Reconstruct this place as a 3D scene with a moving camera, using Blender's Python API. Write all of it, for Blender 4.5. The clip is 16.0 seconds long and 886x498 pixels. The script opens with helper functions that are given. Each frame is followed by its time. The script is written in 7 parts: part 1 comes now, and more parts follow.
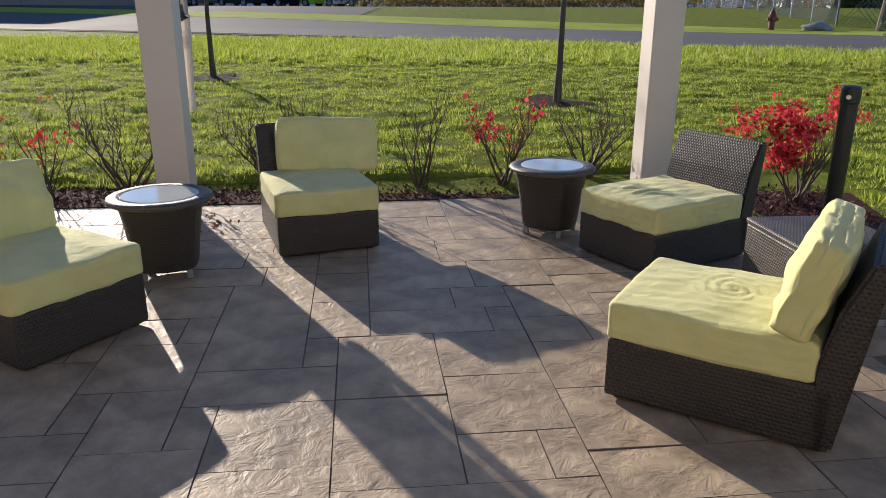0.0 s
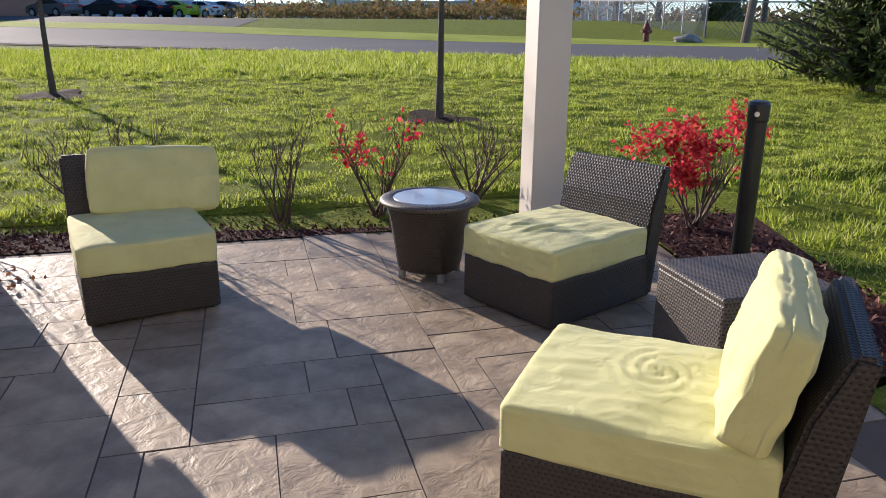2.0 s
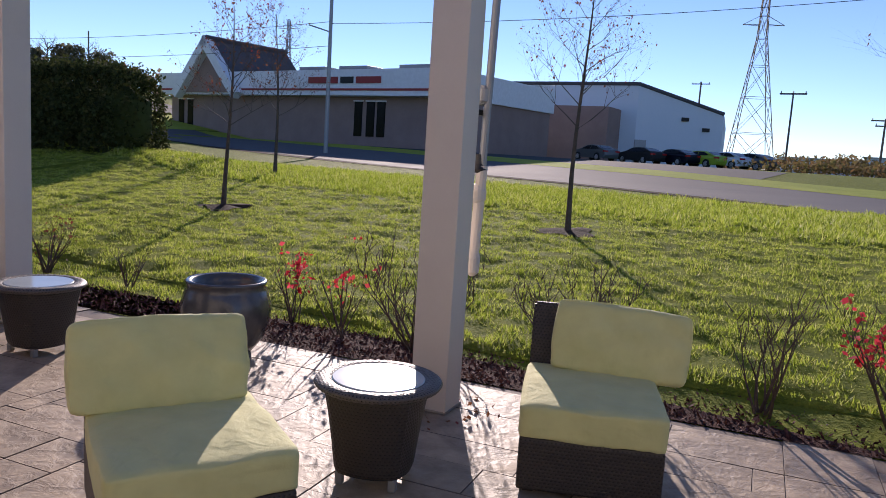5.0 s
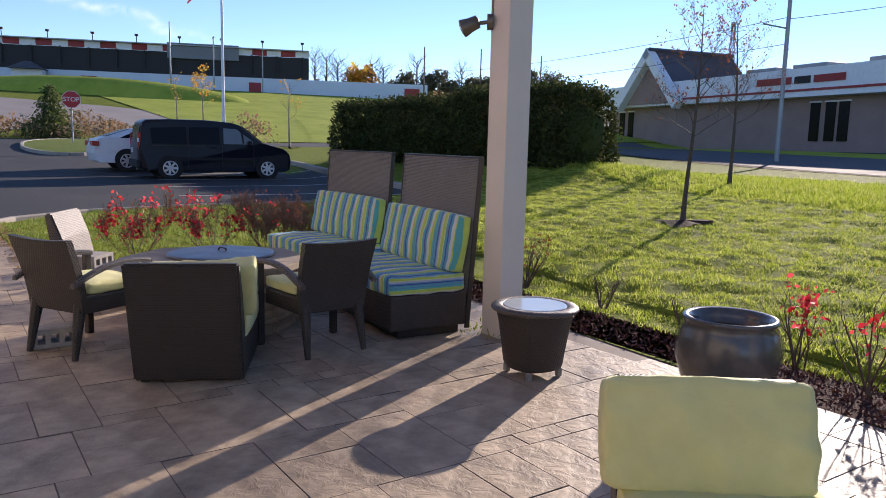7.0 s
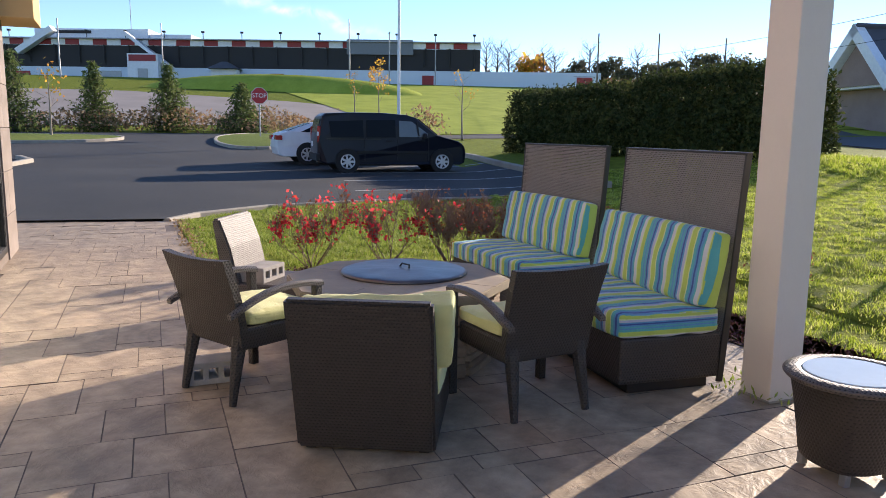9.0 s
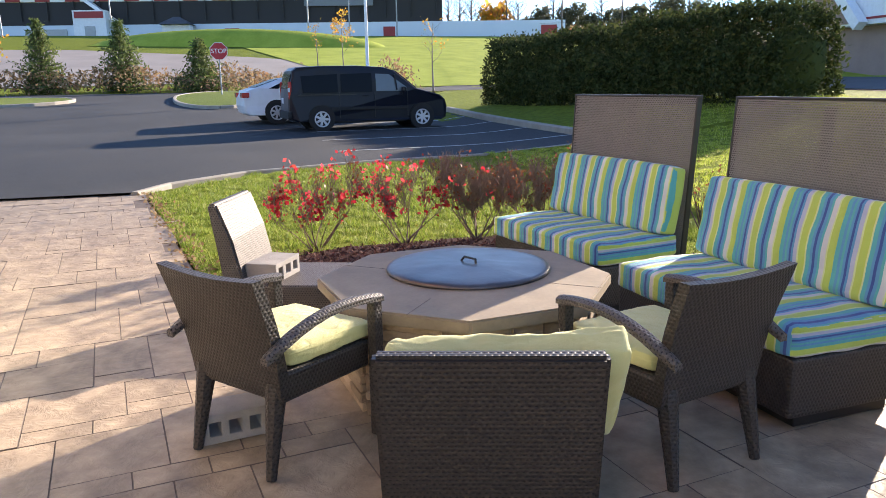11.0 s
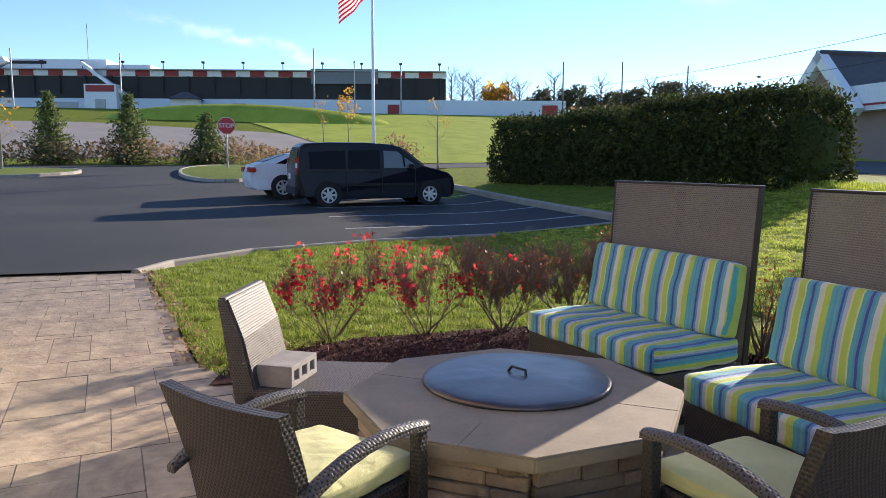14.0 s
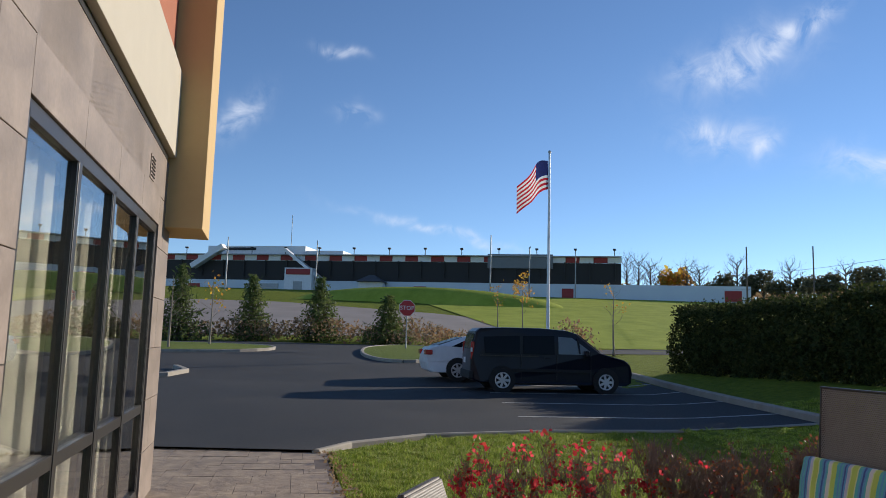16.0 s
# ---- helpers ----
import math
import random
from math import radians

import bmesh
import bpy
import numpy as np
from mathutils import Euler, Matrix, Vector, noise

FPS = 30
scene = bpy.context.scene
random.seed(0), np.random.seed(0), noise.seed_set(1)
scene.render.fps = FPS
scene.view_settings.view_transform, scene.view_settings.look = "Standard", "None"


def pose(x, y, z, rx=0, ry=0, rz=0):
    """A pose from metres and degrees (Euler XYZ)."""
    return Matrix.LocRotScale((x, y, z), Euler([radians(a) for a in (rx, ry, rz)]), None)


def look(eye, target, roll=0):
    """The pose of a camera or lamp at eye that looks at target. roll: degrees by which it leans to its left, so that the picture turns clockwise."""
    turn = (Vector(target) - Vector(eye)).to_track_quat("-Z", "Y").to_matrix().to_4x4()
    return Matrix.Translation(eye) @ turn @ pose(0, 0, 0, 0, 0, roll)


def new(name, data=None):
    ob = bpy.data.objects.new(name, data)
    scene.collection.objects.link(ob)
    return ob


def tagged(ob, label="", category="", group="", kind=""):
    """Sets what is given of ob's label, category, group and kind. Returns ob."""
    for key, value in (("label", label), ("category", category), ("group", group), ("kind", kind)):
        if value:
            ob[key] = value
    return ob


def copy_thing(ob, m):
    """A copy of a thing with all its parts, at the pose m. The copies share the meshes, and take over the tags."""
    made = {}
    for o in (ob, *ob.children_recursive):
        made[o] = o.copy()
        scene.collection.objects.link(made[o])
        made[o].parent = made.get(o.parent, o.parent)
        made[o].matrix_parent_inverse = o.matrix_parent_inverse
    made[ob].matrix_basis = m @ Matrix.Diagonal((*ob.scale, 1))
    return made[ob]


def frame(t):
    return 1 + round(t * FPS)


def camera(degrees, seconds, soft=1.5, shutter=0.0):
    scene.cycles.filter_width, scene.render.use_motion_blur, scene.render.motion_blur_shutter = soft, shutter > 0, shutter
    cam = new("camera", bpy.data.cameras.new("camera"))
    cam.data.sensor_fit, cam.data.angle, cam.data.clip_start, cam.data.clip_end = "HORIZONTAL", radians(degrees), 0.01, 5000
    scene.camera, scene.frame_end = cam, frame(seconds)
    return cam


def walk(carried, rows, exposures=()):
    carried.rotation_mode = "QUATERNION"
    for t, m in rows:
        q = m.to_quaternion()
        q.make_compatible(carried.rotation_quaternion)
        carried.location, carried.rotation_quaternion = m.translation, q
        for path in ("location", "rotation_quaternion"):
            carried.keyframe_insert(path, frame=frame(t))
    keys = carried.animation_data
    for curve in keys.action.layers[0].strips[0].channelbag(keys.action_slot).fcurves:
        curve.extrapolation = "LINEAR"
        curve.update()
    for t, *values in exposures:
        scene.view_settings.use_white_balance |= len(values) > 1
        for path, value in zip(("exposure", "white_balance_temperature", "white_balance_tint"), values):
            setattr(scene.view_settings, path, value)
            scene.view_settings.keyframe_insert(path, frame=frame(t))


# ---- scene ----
cam = camera(61.7, 16.0, soft=0.9)
PATH = [
    (0, (0.075, 0.319, 1.338), (-0.012, 2.22, 0.722), 0.2),
    (0.5, (0.082, 0.436, 1.319), (0.105, 2.333, 0.684), 0.2),
    (1, (0.054, 0.651, 1.316), (0.204, 2.542, 0.681), -0.1),
    (1.5, (0.11, 0.877, 1.313), (0.332, 2.762, 0.682), -0.1),
    (2, (0.221, 1.065, 1.303), (0.417, 2.967, 0.718), 0.4),
    (2.5, (0.243, 1.213, 1.306), (0.348, 3.155, 0.84), 0.1),
    (3, (0.243, 1.389, 1.349), (0.19, 3.361, 1.024), -0.2),
    (3.2, (0.254, 1.443, 1.367), (0.122, 3.419, 1.088), -0.0),
    (5.3, (0.181, 1.575, 1.353), (-0.985, 3.176, 1.073), 3.1),
    (5.5, (0.088, 1.56, 1.321), (-1.145, 3.106, 1.026), 2.5),
    (6, (-0.111, 1.509, 1.363), (-1.532, 2.881, 1.047), 1.9),
    (6.5, (-0.267, 1.534, 1.364), (-1.901, 2.648, 1.065), 1.4),
    (7, (-0.49, 1.658, 1.369), (-2.279, 2.507, 1.089), 1.4),
    (7.5, (-0.785, 1.686, 1.359), (-2.651, 2.349, 1.08), 1.3),
    (8, (-1.095, 1.695, 1.372), (-2.988, 2.269, 1.079), 0.6),
    (8.5, (-1.408, 1.752, 1.372), (-3.326, 2.234, 1.076), 0.6),
    (9, (-1.726, 1.773, 1.372), (-3.655, 2.201, 1.06), 0.7),
    (9.2, (-1.858, 1.731, 1.352), (-3.785, 2.156, 1.027), 0.9),
    (11.3, (-3.091, 1.486, 1.374), (-4.958, 2.039, 0.914), -1.0),
    (11.5, (-3.195, 1.482, 1.361), (-5.046, 2.074, 0.889), -0.8),
    (12, (-3.383, 1.503, 1.363), (-5.193, 2.181, 0.851), -0.6),
    (12.5, (-3.46, 1.482, 1.367), (-5.238, 2.226, 0.831), -0.4),
    (13, (-3.48, 1.448, 1.379), (-5.267, 2.193, 0.876), -0.3),
    (13.5, (-3.451, 1.437, 1.393), (-5.298, 2.094, 0.997), -0.2),
    (14, (-3.428, 1.425, 1.417), (-5.344, 1.949, 1.18), 0.1),
    (14.5, (-3.427, 1.42, 1.451), (-5.386, 1.815, 1.385), 0.2),
    (15, (-3.422, 1.409, 1.482), (-5.4, 1.689, 1.558), 0.7),
    (15.5, (-3.418, 1.397, 1.496), (-5.403, 1.563, 1.674), 1.1),
    (16, (-3.422, 1.373, 1.505), (-5.406, 1.439, 1.749), 1.6),
]
walk(cam, [(t, look(eye, target, roll)) for t, eye, target, roll in PATH],
     [(0, 0.5, 6050, 14), (1, 0.7, 5950, 17), (2.3, 0.7, 5900, 19), (3, 0.4, 5900, 27), (5.5, 0.3, 5950, 27), (7, 0.75, 6050, 22), (9, 1.1, 6200, 17), (11.5, 1.7, 6300, 16), (13, 1.72, 6200, 18), (14.5, 0.6, 6050, 13), (15.1, 0.3, 6000, 12), (16, 0.2, 6000, 11)])


# ---- light ----
SUN_AZ, SUN_EL = 34.7, 17.0          # degrees left of +y, above the horizon
world = bpy.data.worlds.new("sky")
scene.world = world
world.use_nodes = True
wt = world.node_tree
sky = wt.nodes.new("ShaderNodeTexSky")
sky.sky_type = "NISHITA"
sky.sun_disc = False
sky.sun_elevation = radians(SUN_EL)
sky.sun_rotation = radians(-SUN_AZ)
sky.altitude = 200
sky.air_density, sky.dust_density, sky.ozone_density = 0.74, 0.0, 2.6
# thin wisps of cloud: where each one hangs, along which way it is drawn out, its length and width
CLOUDS = [
    ((-0.8581, 0.3784, 0.3471), (0.4927, 0.8475, 0.1974), 0.062, 0.026),
    ((-0.8155, 0.4411, 0.3746), (0.593, 0.6606, 0.4604), 0.05, 0.010),
    ((-0.8922, 0.3663, 0.264), (0.3797, 0.9224, -0.0713), 0.045, 0.022),
    ((-0.8733, 0.4182, 0.25), (0.4943, 0.7401, 0.456), 0.02, 0.012),
    ((-0.9316, -0.2338, 0.2783), (0.0057, 0.7815, 0.6238), 0.034, 0.015),
    ((-0.9234, -0.1128, 0.3669), (-0.1518, 0.9814, -0.1177), 0.024, 0.007),
    ((-0.9517, -0.088, 0.294), (-0.0652, 0.9961, 0.0594), 0.02, 0.011),
    ((-0.8193, 0.531, 0.2163), (0.5147, 0.8347, -0.1958), 0.05, 0.017),
    ((-0.9886, 0.0215, 0.1488), (0.0309, 0.9758, -0.2167), 0.09, 0.006),
]


def world_math(op, a, b):
    n = wt.nodes.new("ShaderNodeMath")
    n.operation = op
    for k, v in enumerate((a, b)):
        if isinstance(v, (int, float)):
            n.inputs[k].default_value = v
        else:
            wt.links.new(v, n.inputs[k])
    return n.outputs[0]


def world_dot(v, axis):
    n = wt.nodes.new("ShaderNodeVectorMath")
    n.operation = "DOT_PRODUCT"
    wt.links.new(v, n.inputs[0])
    n.inputs[1].default_value = axis
    return n.outputs["Value"]


_tc = wt.nodes.new("ShaderNodeTexCoord")
_cn = wt.nodes.new("ShaderNodeTexNoise")
_cn.inputs["Scale"].default_value, _cn.inputs["Detail"].default_value, _cn.inputs["Roughness"].default_value, _cn.inputs["Distortion"].default_value = 26.0, 7.0, 0.62, 0.8
wt.links.new(_tc.outputs["Generated"], _cn.inputs["Vector"])
_wn = wt.nodes.new("ShaderNodeTexNoise")
_wn.inputs["Scale"].default_value, _wn.inputs["Detail"].default_value = 16.0, 3.0
wt.links.new(_tc.outputs["Generated"], _wn.inputs["Vector"])
_wm = wt.nodes.new("ShaderNodeVectorMath")
_wm.operation = "MULTIPLY_ADD"
wt.links.new(_wn.outputs["Color"], _wm.inputs[0])
_wm.inputs[1].default_value = (0.05, 0.05, 0.05)
_ws = wt.nodes.new("ShaderNodeVectorMath")
_ws.operation = "SUBTRACT"
wt.links.new(_tc.outputs["Generated"], _ws.inputs[0])
_ws.inputs[1].default_value = (0.025, 0.025, 0.025)
wt.links.new(_ws.outputs[0], _wm.inputs[2])
_sum = 0.0
for _d, _u, _l, _w in CLOUDS:
    _dv, _uv = Vector(_d), Vector(_u)
    _vv = _dv.cross(_uv).normalized()
    _p = world_math("MULTIPLY", world_math("SUBTRACT", world_dot(_wm.outputs[0], _uv), _dv.dot(_uv)), 1 / _l)
    _q = world_math("MULTIPLY", world_dot(_wm.outputs[0], _vv), 1 / _w)
    _r = world_math("ADD", world_math("MULTIPLY", _p, _p), world_math("MULTIPLY", _q, _q))
    _r = world_math("ADD", _r, world_math("MULTIPLY", world_math("LESS_THAN", world_dot(_tc.outputs["Generated"], _dv), 0.0), 9.0))
    _sum = world_math("ADD", world_math("POWER", 0.37, _r), _sum)
_cr = wt.nodes.new("ShaderNodeMapRange")
_cr.inputs[1].default_value, _cr.inputs[2].default_value = 0.34, 0.78
wt.links.new(_cn.outputs[0], _cr.inputs[0])
_fac = world_math("MINIMUM", world_math("MULTIPLY", world_math("MULTIPLY", _sum, _cr.outputs[0]), 0.95), 0.8)
_cm = wt.nodes.new("ShaderNodeMix")
_cm.data_type = "RGBA"
_cm.inputs[7].default_value = (6.4, 6.6, 7.0, 1)
wt.links.new(_fac, _cm.inputs[0])
wt.links.new(sky.outputs[0], _cm.inputs[6])
wt.links.new(_cm.outputs[2], wt.nodes["Background"].inputs[0])
wt.nodes["Background"].inputs[1].default_value = 0.12
sun = new("sun", bpy.data.lights.new("sun", "SUN"))
sun.data.energy, sun.data.angle, sun.data.color = 5.0, radians(0.55), (1.0, 0.86, 0.66)
_a, _e = radians(SUN_AZ), radians(SUN_EL)
sun.matrix_world = look((-math.sin(_a) * 60, math.cos(_a) * 60, 60 * math.tan(_e)), (0, 0, 0))

# ---- materials ----


def nodes_of(name):
    m = bpy.data.materials.new(name)
    m.use_nodes = True
    nt = m.node_tree
    return m, nt, nt.nodes["Principled BSDF"]


def add(nt, kind, **inputs):
    n = nt.nodes.new(kind)
    for k, v in inputs.items():
        n.inputs[k].default_value = v
    return n


def rgba(c):
    return (c[0], c[1], c[2], 1)


def surf(name, c1, c2, scale=4.0, rough=0.6, bump=0.2, fine=60.0, dist=0.004, metallic=0.0, rand=0.0, coord="Object", coat=0.0, rvar=0.15, spec=0.5):
    """Two colours mixed by broad and fine noise, with a fine relief."""
    m, nt, b = nodes_of(name)
    tc = nt.nodes.new("ShaderNodeTexCoord")
    n1 = add(nt, "ShaderNodeTexNoise", Scale=scale, Detail=6.0, Roughness=0.62)
    n2 = add(nt, "ShaderNodeTexNoise", Scale=fine, Detail=4.0, Roughness=0.6)
    for n in (n1, n2):
        nt.links.new(tc.outputs[coord], n.inputs["Vector"])
    mixf = add(nt, "ShaderNodeMath")
    mixf.operation = "MULTIPLY_ADD"
    nt.links.new(n2.outputs[0], mixf.inputs[0])
    mixf.inputs[1].default_value = 0.45
    sh = add(nt, "ShaderNodeMath")
    sh.operation = "MULTIPLY_ADD"
    nt.links.new(n1.outputs[0], sh.inputs[0])
    sh.inputs[1].default_value, sh.inputs[2].default_value = 1.7, -0.6
    nt.links.new(sh.outputs[0], mixf.inputs[2])
    mix = nt.nodes.new("ShaderNodeMix")
    mix.data_type = "RGBA"
    nt.links.new(mixf.outputs[0], mix.inputs[0])
    mix.inputs[6].default_value, mix.inputs[7].default_value = rgba(c1), rgba(c2)
    out = mix.outputs[2]
    if rand:
        oi = nt.nodes.new("ShaderNodeObjectInfo")
        hs = add(nt, "ShaderNodeHueSaturation")
        mr = add(nt, "ShaderNodeMapRange")
        mr.inputs[3].default_value, mr.inputs[4].default_value = 1 - rand, 1 + rand
        nt.links.new(oi.outputs["Random"], mr.inputs[0])
        nt.links.new(mr.outputs[0], hs.inputs["Value"])
        nt.links.new(out, hs.inputs["Color"])
        out = hs.outputs[0]
    nt.links.new(out, b.inputs["Base Color"])
    rr = add(nt, "ShaderNodeMapRange")
    rr.inputs[3].default_value, rr.inputs[4].default_value = max(0.02, rough - rvar), min(1, rough + rvar)
    nt.links.new(n1.outputs[0], rr.inputs[0])
    nt.links.new(rr.outputs[0], b.inputs["Roughness"])
    b.inputs["Metallic"].default_value = metallic
    b.inputs["Specular IOR Level"].default_value = spec
    b.inputs["Coat Weight"].default_value = coat
    if bump:
        bp = add(nt, "ShaderNodeBump", Strength=bump, Distance=dist)
        nt.links.new(n2.outputs[0], bp.inputs["Height"])
        nt.links.new(bp.outputs[0], b.inputs["Normal"])
    return m


def weave(name, dark, light, strand=0.0145, gap=0.0175, rough=0.5, hole=0.37, open_holes=False):
    """Woven resin wicker: flat strands over and under, with staggered small gaps between them."""
    m, nt, b = nodes_of(name)

    def mth(op, x, y=0.0):
        n = nt.nodes.new("ShaderNodeMath")
        n.operation = op
        for k, v in enumerate((x, y)):
            if isinstance(v, (int, float)):
                n.inputs[k].default_value = v
            else:
                nt.links.new(v, n.inputs[k])
        return n.outputs[0]
    uv = nt.nodes.new("ShaderNodeUVMap")
    sep = nt.nodes.new("ShaderNodeSeparateXYZ")
    nt.links.new(uv.outputs[0], sep.inputs[0])
    v = mth("MULTIPLY", sep.outputs[1], 1 / strand)
    row = mth("FLOOR", v)
    fv = mth("SUBTRACT", mth("FRACT", v), 0.5)
    odd = mth("FRACT", mth("MULTIPLY", row, 0.5))
    fu = mth("SUBTRACT", mth("FRACT", mth("ADD", mth("MULTIPLY", sep.outputs[0], 1 / gap), odd)), 0.5)
    r2 = mth("ADD", mth("POWER", mth("ABSOLUTE", mth("MULTIPLY", fu, 1 / hole)), 3.0), mth("POWER", mth("ABSOLUTE", mth("MULTIPLY", fv, 1 / (hole * 0.85))), 3.0))
    gp = add(nt, "ShaderNodeMapRange")
    gp.inputs[1].default_value, gp.inputs[2].default_value, gp.inputs[3].default_value, gp.inputs[4].default_value = 0.1, 0.32, 1.0, 0.0
    nt.links.new(r2, gp.inputs[0])
    nz = add(nt, "ShaderNodeTexNoise", Scale=7.0, Detail=5.0)
    n2 = add(nt, "ShaderNodeTexNoise", Scale=160.0, Detail=2.0)
    for n in (nz, n2):
        nt.links.new(uv.outputs[0], n.inputs["Vector"])
    mix = nt.nodes.new("ShaderNodeMix")
    mix.data_type = "RGBA"
    mix.inputs[6].default_value, mix.inputs[7].default_value = rgba(dark), rgba(light)
    nt.links.new(mth("ADD", mth("MULTIPLY", nz.outputs[0], 0.7), mth("MULTIPLY", mth("SUBTRACT", n2.outputs[0], 0.5), 0.9)), mix.inputs[0])
    gm = nt.nodes.new("ShaderNodeMix")
    gm.data_type = "RGBA"
    nt.links.new(gp.outputs[0], gm.inputs[0])
    nt.links.new(mix.outputs[2], gm.inputs[6])
    gm.inputs[7].default_value = (0.009, 0.007, 0.006, 1)
    nt.links.new(gm.outputs[2], b.inputs["Base Color"])
    b.inputs["Roughness"].default_value = rough
    h = mth("SUBTRACT", mth("ADD", mth("MULTIPLY", mth("COSINE", mth("MULTIPLY", fu, 6.283)), -0.35), mth("MULTIPLY", mth("COSINE", mth("MULTIPLY", fv, 6.283)), -0.2)), gp.outputs[0])
    bp = add(nt, "ShaderNodeBump", Strength=0.55, Distance=0.0035)
    nt.links.new(h, bp.inputs["Height"])
    nt.links.new(bp.outputs[0], b.inputs["Normal"])
    if open_holes:
        tr = nt.nodes.new("ShaderNodeBsdfTransparent")
        mx = nt.nodes.new("ShaderNodeMixShader")
        nt.links.new(mth("MULTIPLY", gp.outputs[0], 0.85), mx.inputs[0])
        nt.links.new(b.outputs[0], mx.inputs[1])
        nt.links.new(tr.outputs[0], mx.inputs[2])
        nt.links.new(mx.outputs[0], nt.nodes["Material Output"].inputs[0])
    return m


def fabric(name, stops=None, c1=(0.6, 0.6, 0.25), c2=(0.5, 0.5, 0.2), pitch=0.3):
    """Outdoor canvas, plain or with woven stripes along u."""
    m, nt, b = nodes_of(name)
    uv = nt.nodes.new("ShaderNodeUVMap")
    nz = add(nt, "ShaderNodeTexNoise", Scale=7.0, Detail=5.0)
    nt.links.new(uv.outputs[0], nz.inputs["Vector"])
    if stops:
        sep = nt.nodes.new("ShaderNodeSeparateXYZ")
        nt.links.new(uv.outputs[0], sep.inputs[0])
        dv = add(nt, "ShaderNodeMath")
        dv.operation = "DIVIDE"
        nt.links.new(sep.outputs[0], dv.inputs[0])
        dv.inputs[1].default_value = pitch
        fr = add(nt, "ShaderNodeMath")
        fr.operation = "FRACT"
        nt.links.new(dv.outputs[0], fr.inputs[0])
        rp = nt.nodes.new("ShaderNodeValToRGB")
        rp.color_ramp.interpolation = "CONSTANT"
        el = rp.color_ramp.elements
        while len(el) < len(stops):
            el.new(0.5)
        for e, (p, c) in zip(el, stops):
            e.position, e.color = p, rgba(c)
        nt.links.new(fr.outputs[0], rp.inputs[0])
        col = rp.outputs[0]
    else:
        mix = nt.nodes.new("ShaderNodeMix")
        mix.data_type = "RGBA"
        mix.inputs[6].default_value, mix.inputs[7].default_value = rgba(c1), rgba(c2)
        nt.links.new(nz.outputs[0], mix.inputs[0])
        col = mix.outputs[2]
    hs = add(nt, "ShaderNodeHueSaturation")
    mr = add(nt, "ShaderNodeMapRange")
    mr.inputs[3].default_value, mr.inputs[4].default_value = 0.86, 1.1
    nt.links.new(nz.outputs[0], mr.inputs[0])
    nt.links.new(mr.outputs[0], hs.inputs["Value"])
    nt.links.new(col, hs.inputs["Color"])
    nt.links.new(hs.outputs[0], b.inputs["Base Color"])
    b.inputs["Roughness"].default_value = 0.85
    b.inputs["Sheen Weight"].default_value = 0.15
    n2 = add(nt, "ShaderNodeTexNoise", Scale=11.0, Detail=3.0, Distortion=0.6)
    nt.links.new(uv.outputs[0], n2.inputs["Vector"])
    n3 = add(nt, "ShaderNodeTexNoise", Scale=420.0, Detail=1.0)
    nt.links.new(uv.outputs[0], n3.inputs["Vector"])
    s = add(nt, "ShaderNodeMath")
    s.operation = "MULTIPLY_ADD"
    nt.links.new(n3.outputs[0], s.inputs[0])
    s.inputs[1].default_value = 0.12
    nt.links.new(n2.outputs[0], s.inputs[2])
    bp = add(nt, "ShaderNodeBump", Strength=0.5, Distance=0.025)
    nt.links.new(s.outputs[0], bp.inputs["Height"])
    nt.links.new(bp.outputs[0], b.inputs["Normal"])
    return m


def leafy(name, colors, rough=0.55, trans=0.35):
    """Leaves: a colour for each leaf, some light shining through."""
    m, nt, b = nodes_of(name)
    ge = nt.nodes.new("ShaderNodeNewGeometry")
    rp = nt.nodes.new("ShaderNodeValToRGB")
    el = rp.color_ramp.elements
    while len(el) < len(colors):
        el.new(0.5)
    for i, (e, c) in enumerate(zip(el, colors)):
        e.position, e.color = i / (len(colors) - 1), rgba(c)
    nt.links.new(ge.outputs["Random Per Island"], rp.inputs[0])
    nt.links.new(rp.outputs[0], b.inputs["Base Color"])
    b.inputs["Roughness"].default_value = rough
    b.inputs["Specular IOR Level"].default_value = 0.2
    tr = nt.nodes.new("ShaderNodeBsdfTranslucent")
    nt.links.new(rp.outputs[0], tr.inputs[0])
    mx = nt.nodes.new("ShaderNodeMixShader")
    mx.inputs[0].default_value = trans
    nt.links.new(b.outputs[0], mx.inputs[1])
    nt.links.new(tr.outputs[0], mx.inputs[2])
    nt.links.new(mx.outputs[0], nt.nodes["Material Output"].inputs[0])
    return m


def plain(name, c, rough=0.5, metallic=0.0, coat=0.0, spec=0.5):
    return surf(name, [v * 0.9 for v in c], [min(1, v * 1.08) for v in c], 3.0, rough, 0.05, 90, 0.002, metallic, coat=coat, rvar=0.06, spec=spec)


def let_through(m, c, amount):
    """Open weave: part of the light shines through."""
    nt = m.node_tree
    tr = nt.nodes.new("ShaderNodeBsdfTranslucent")
    tr.inputs[0].default_value = rgba(c)
    mx = nt.nodes.new("ShaderNodeMixShader")
    mx.inputs[0].default_value = amount
    nt.links.new(nt.nodes["Principled BSDF"].outputs[0], mx.inputs[1])
    nt.links.new(tr.outputs[0], mx.inputs[2])
    nt.links.new(mx.outputs[0], nt.nodes["Material Output"].inputs[0])


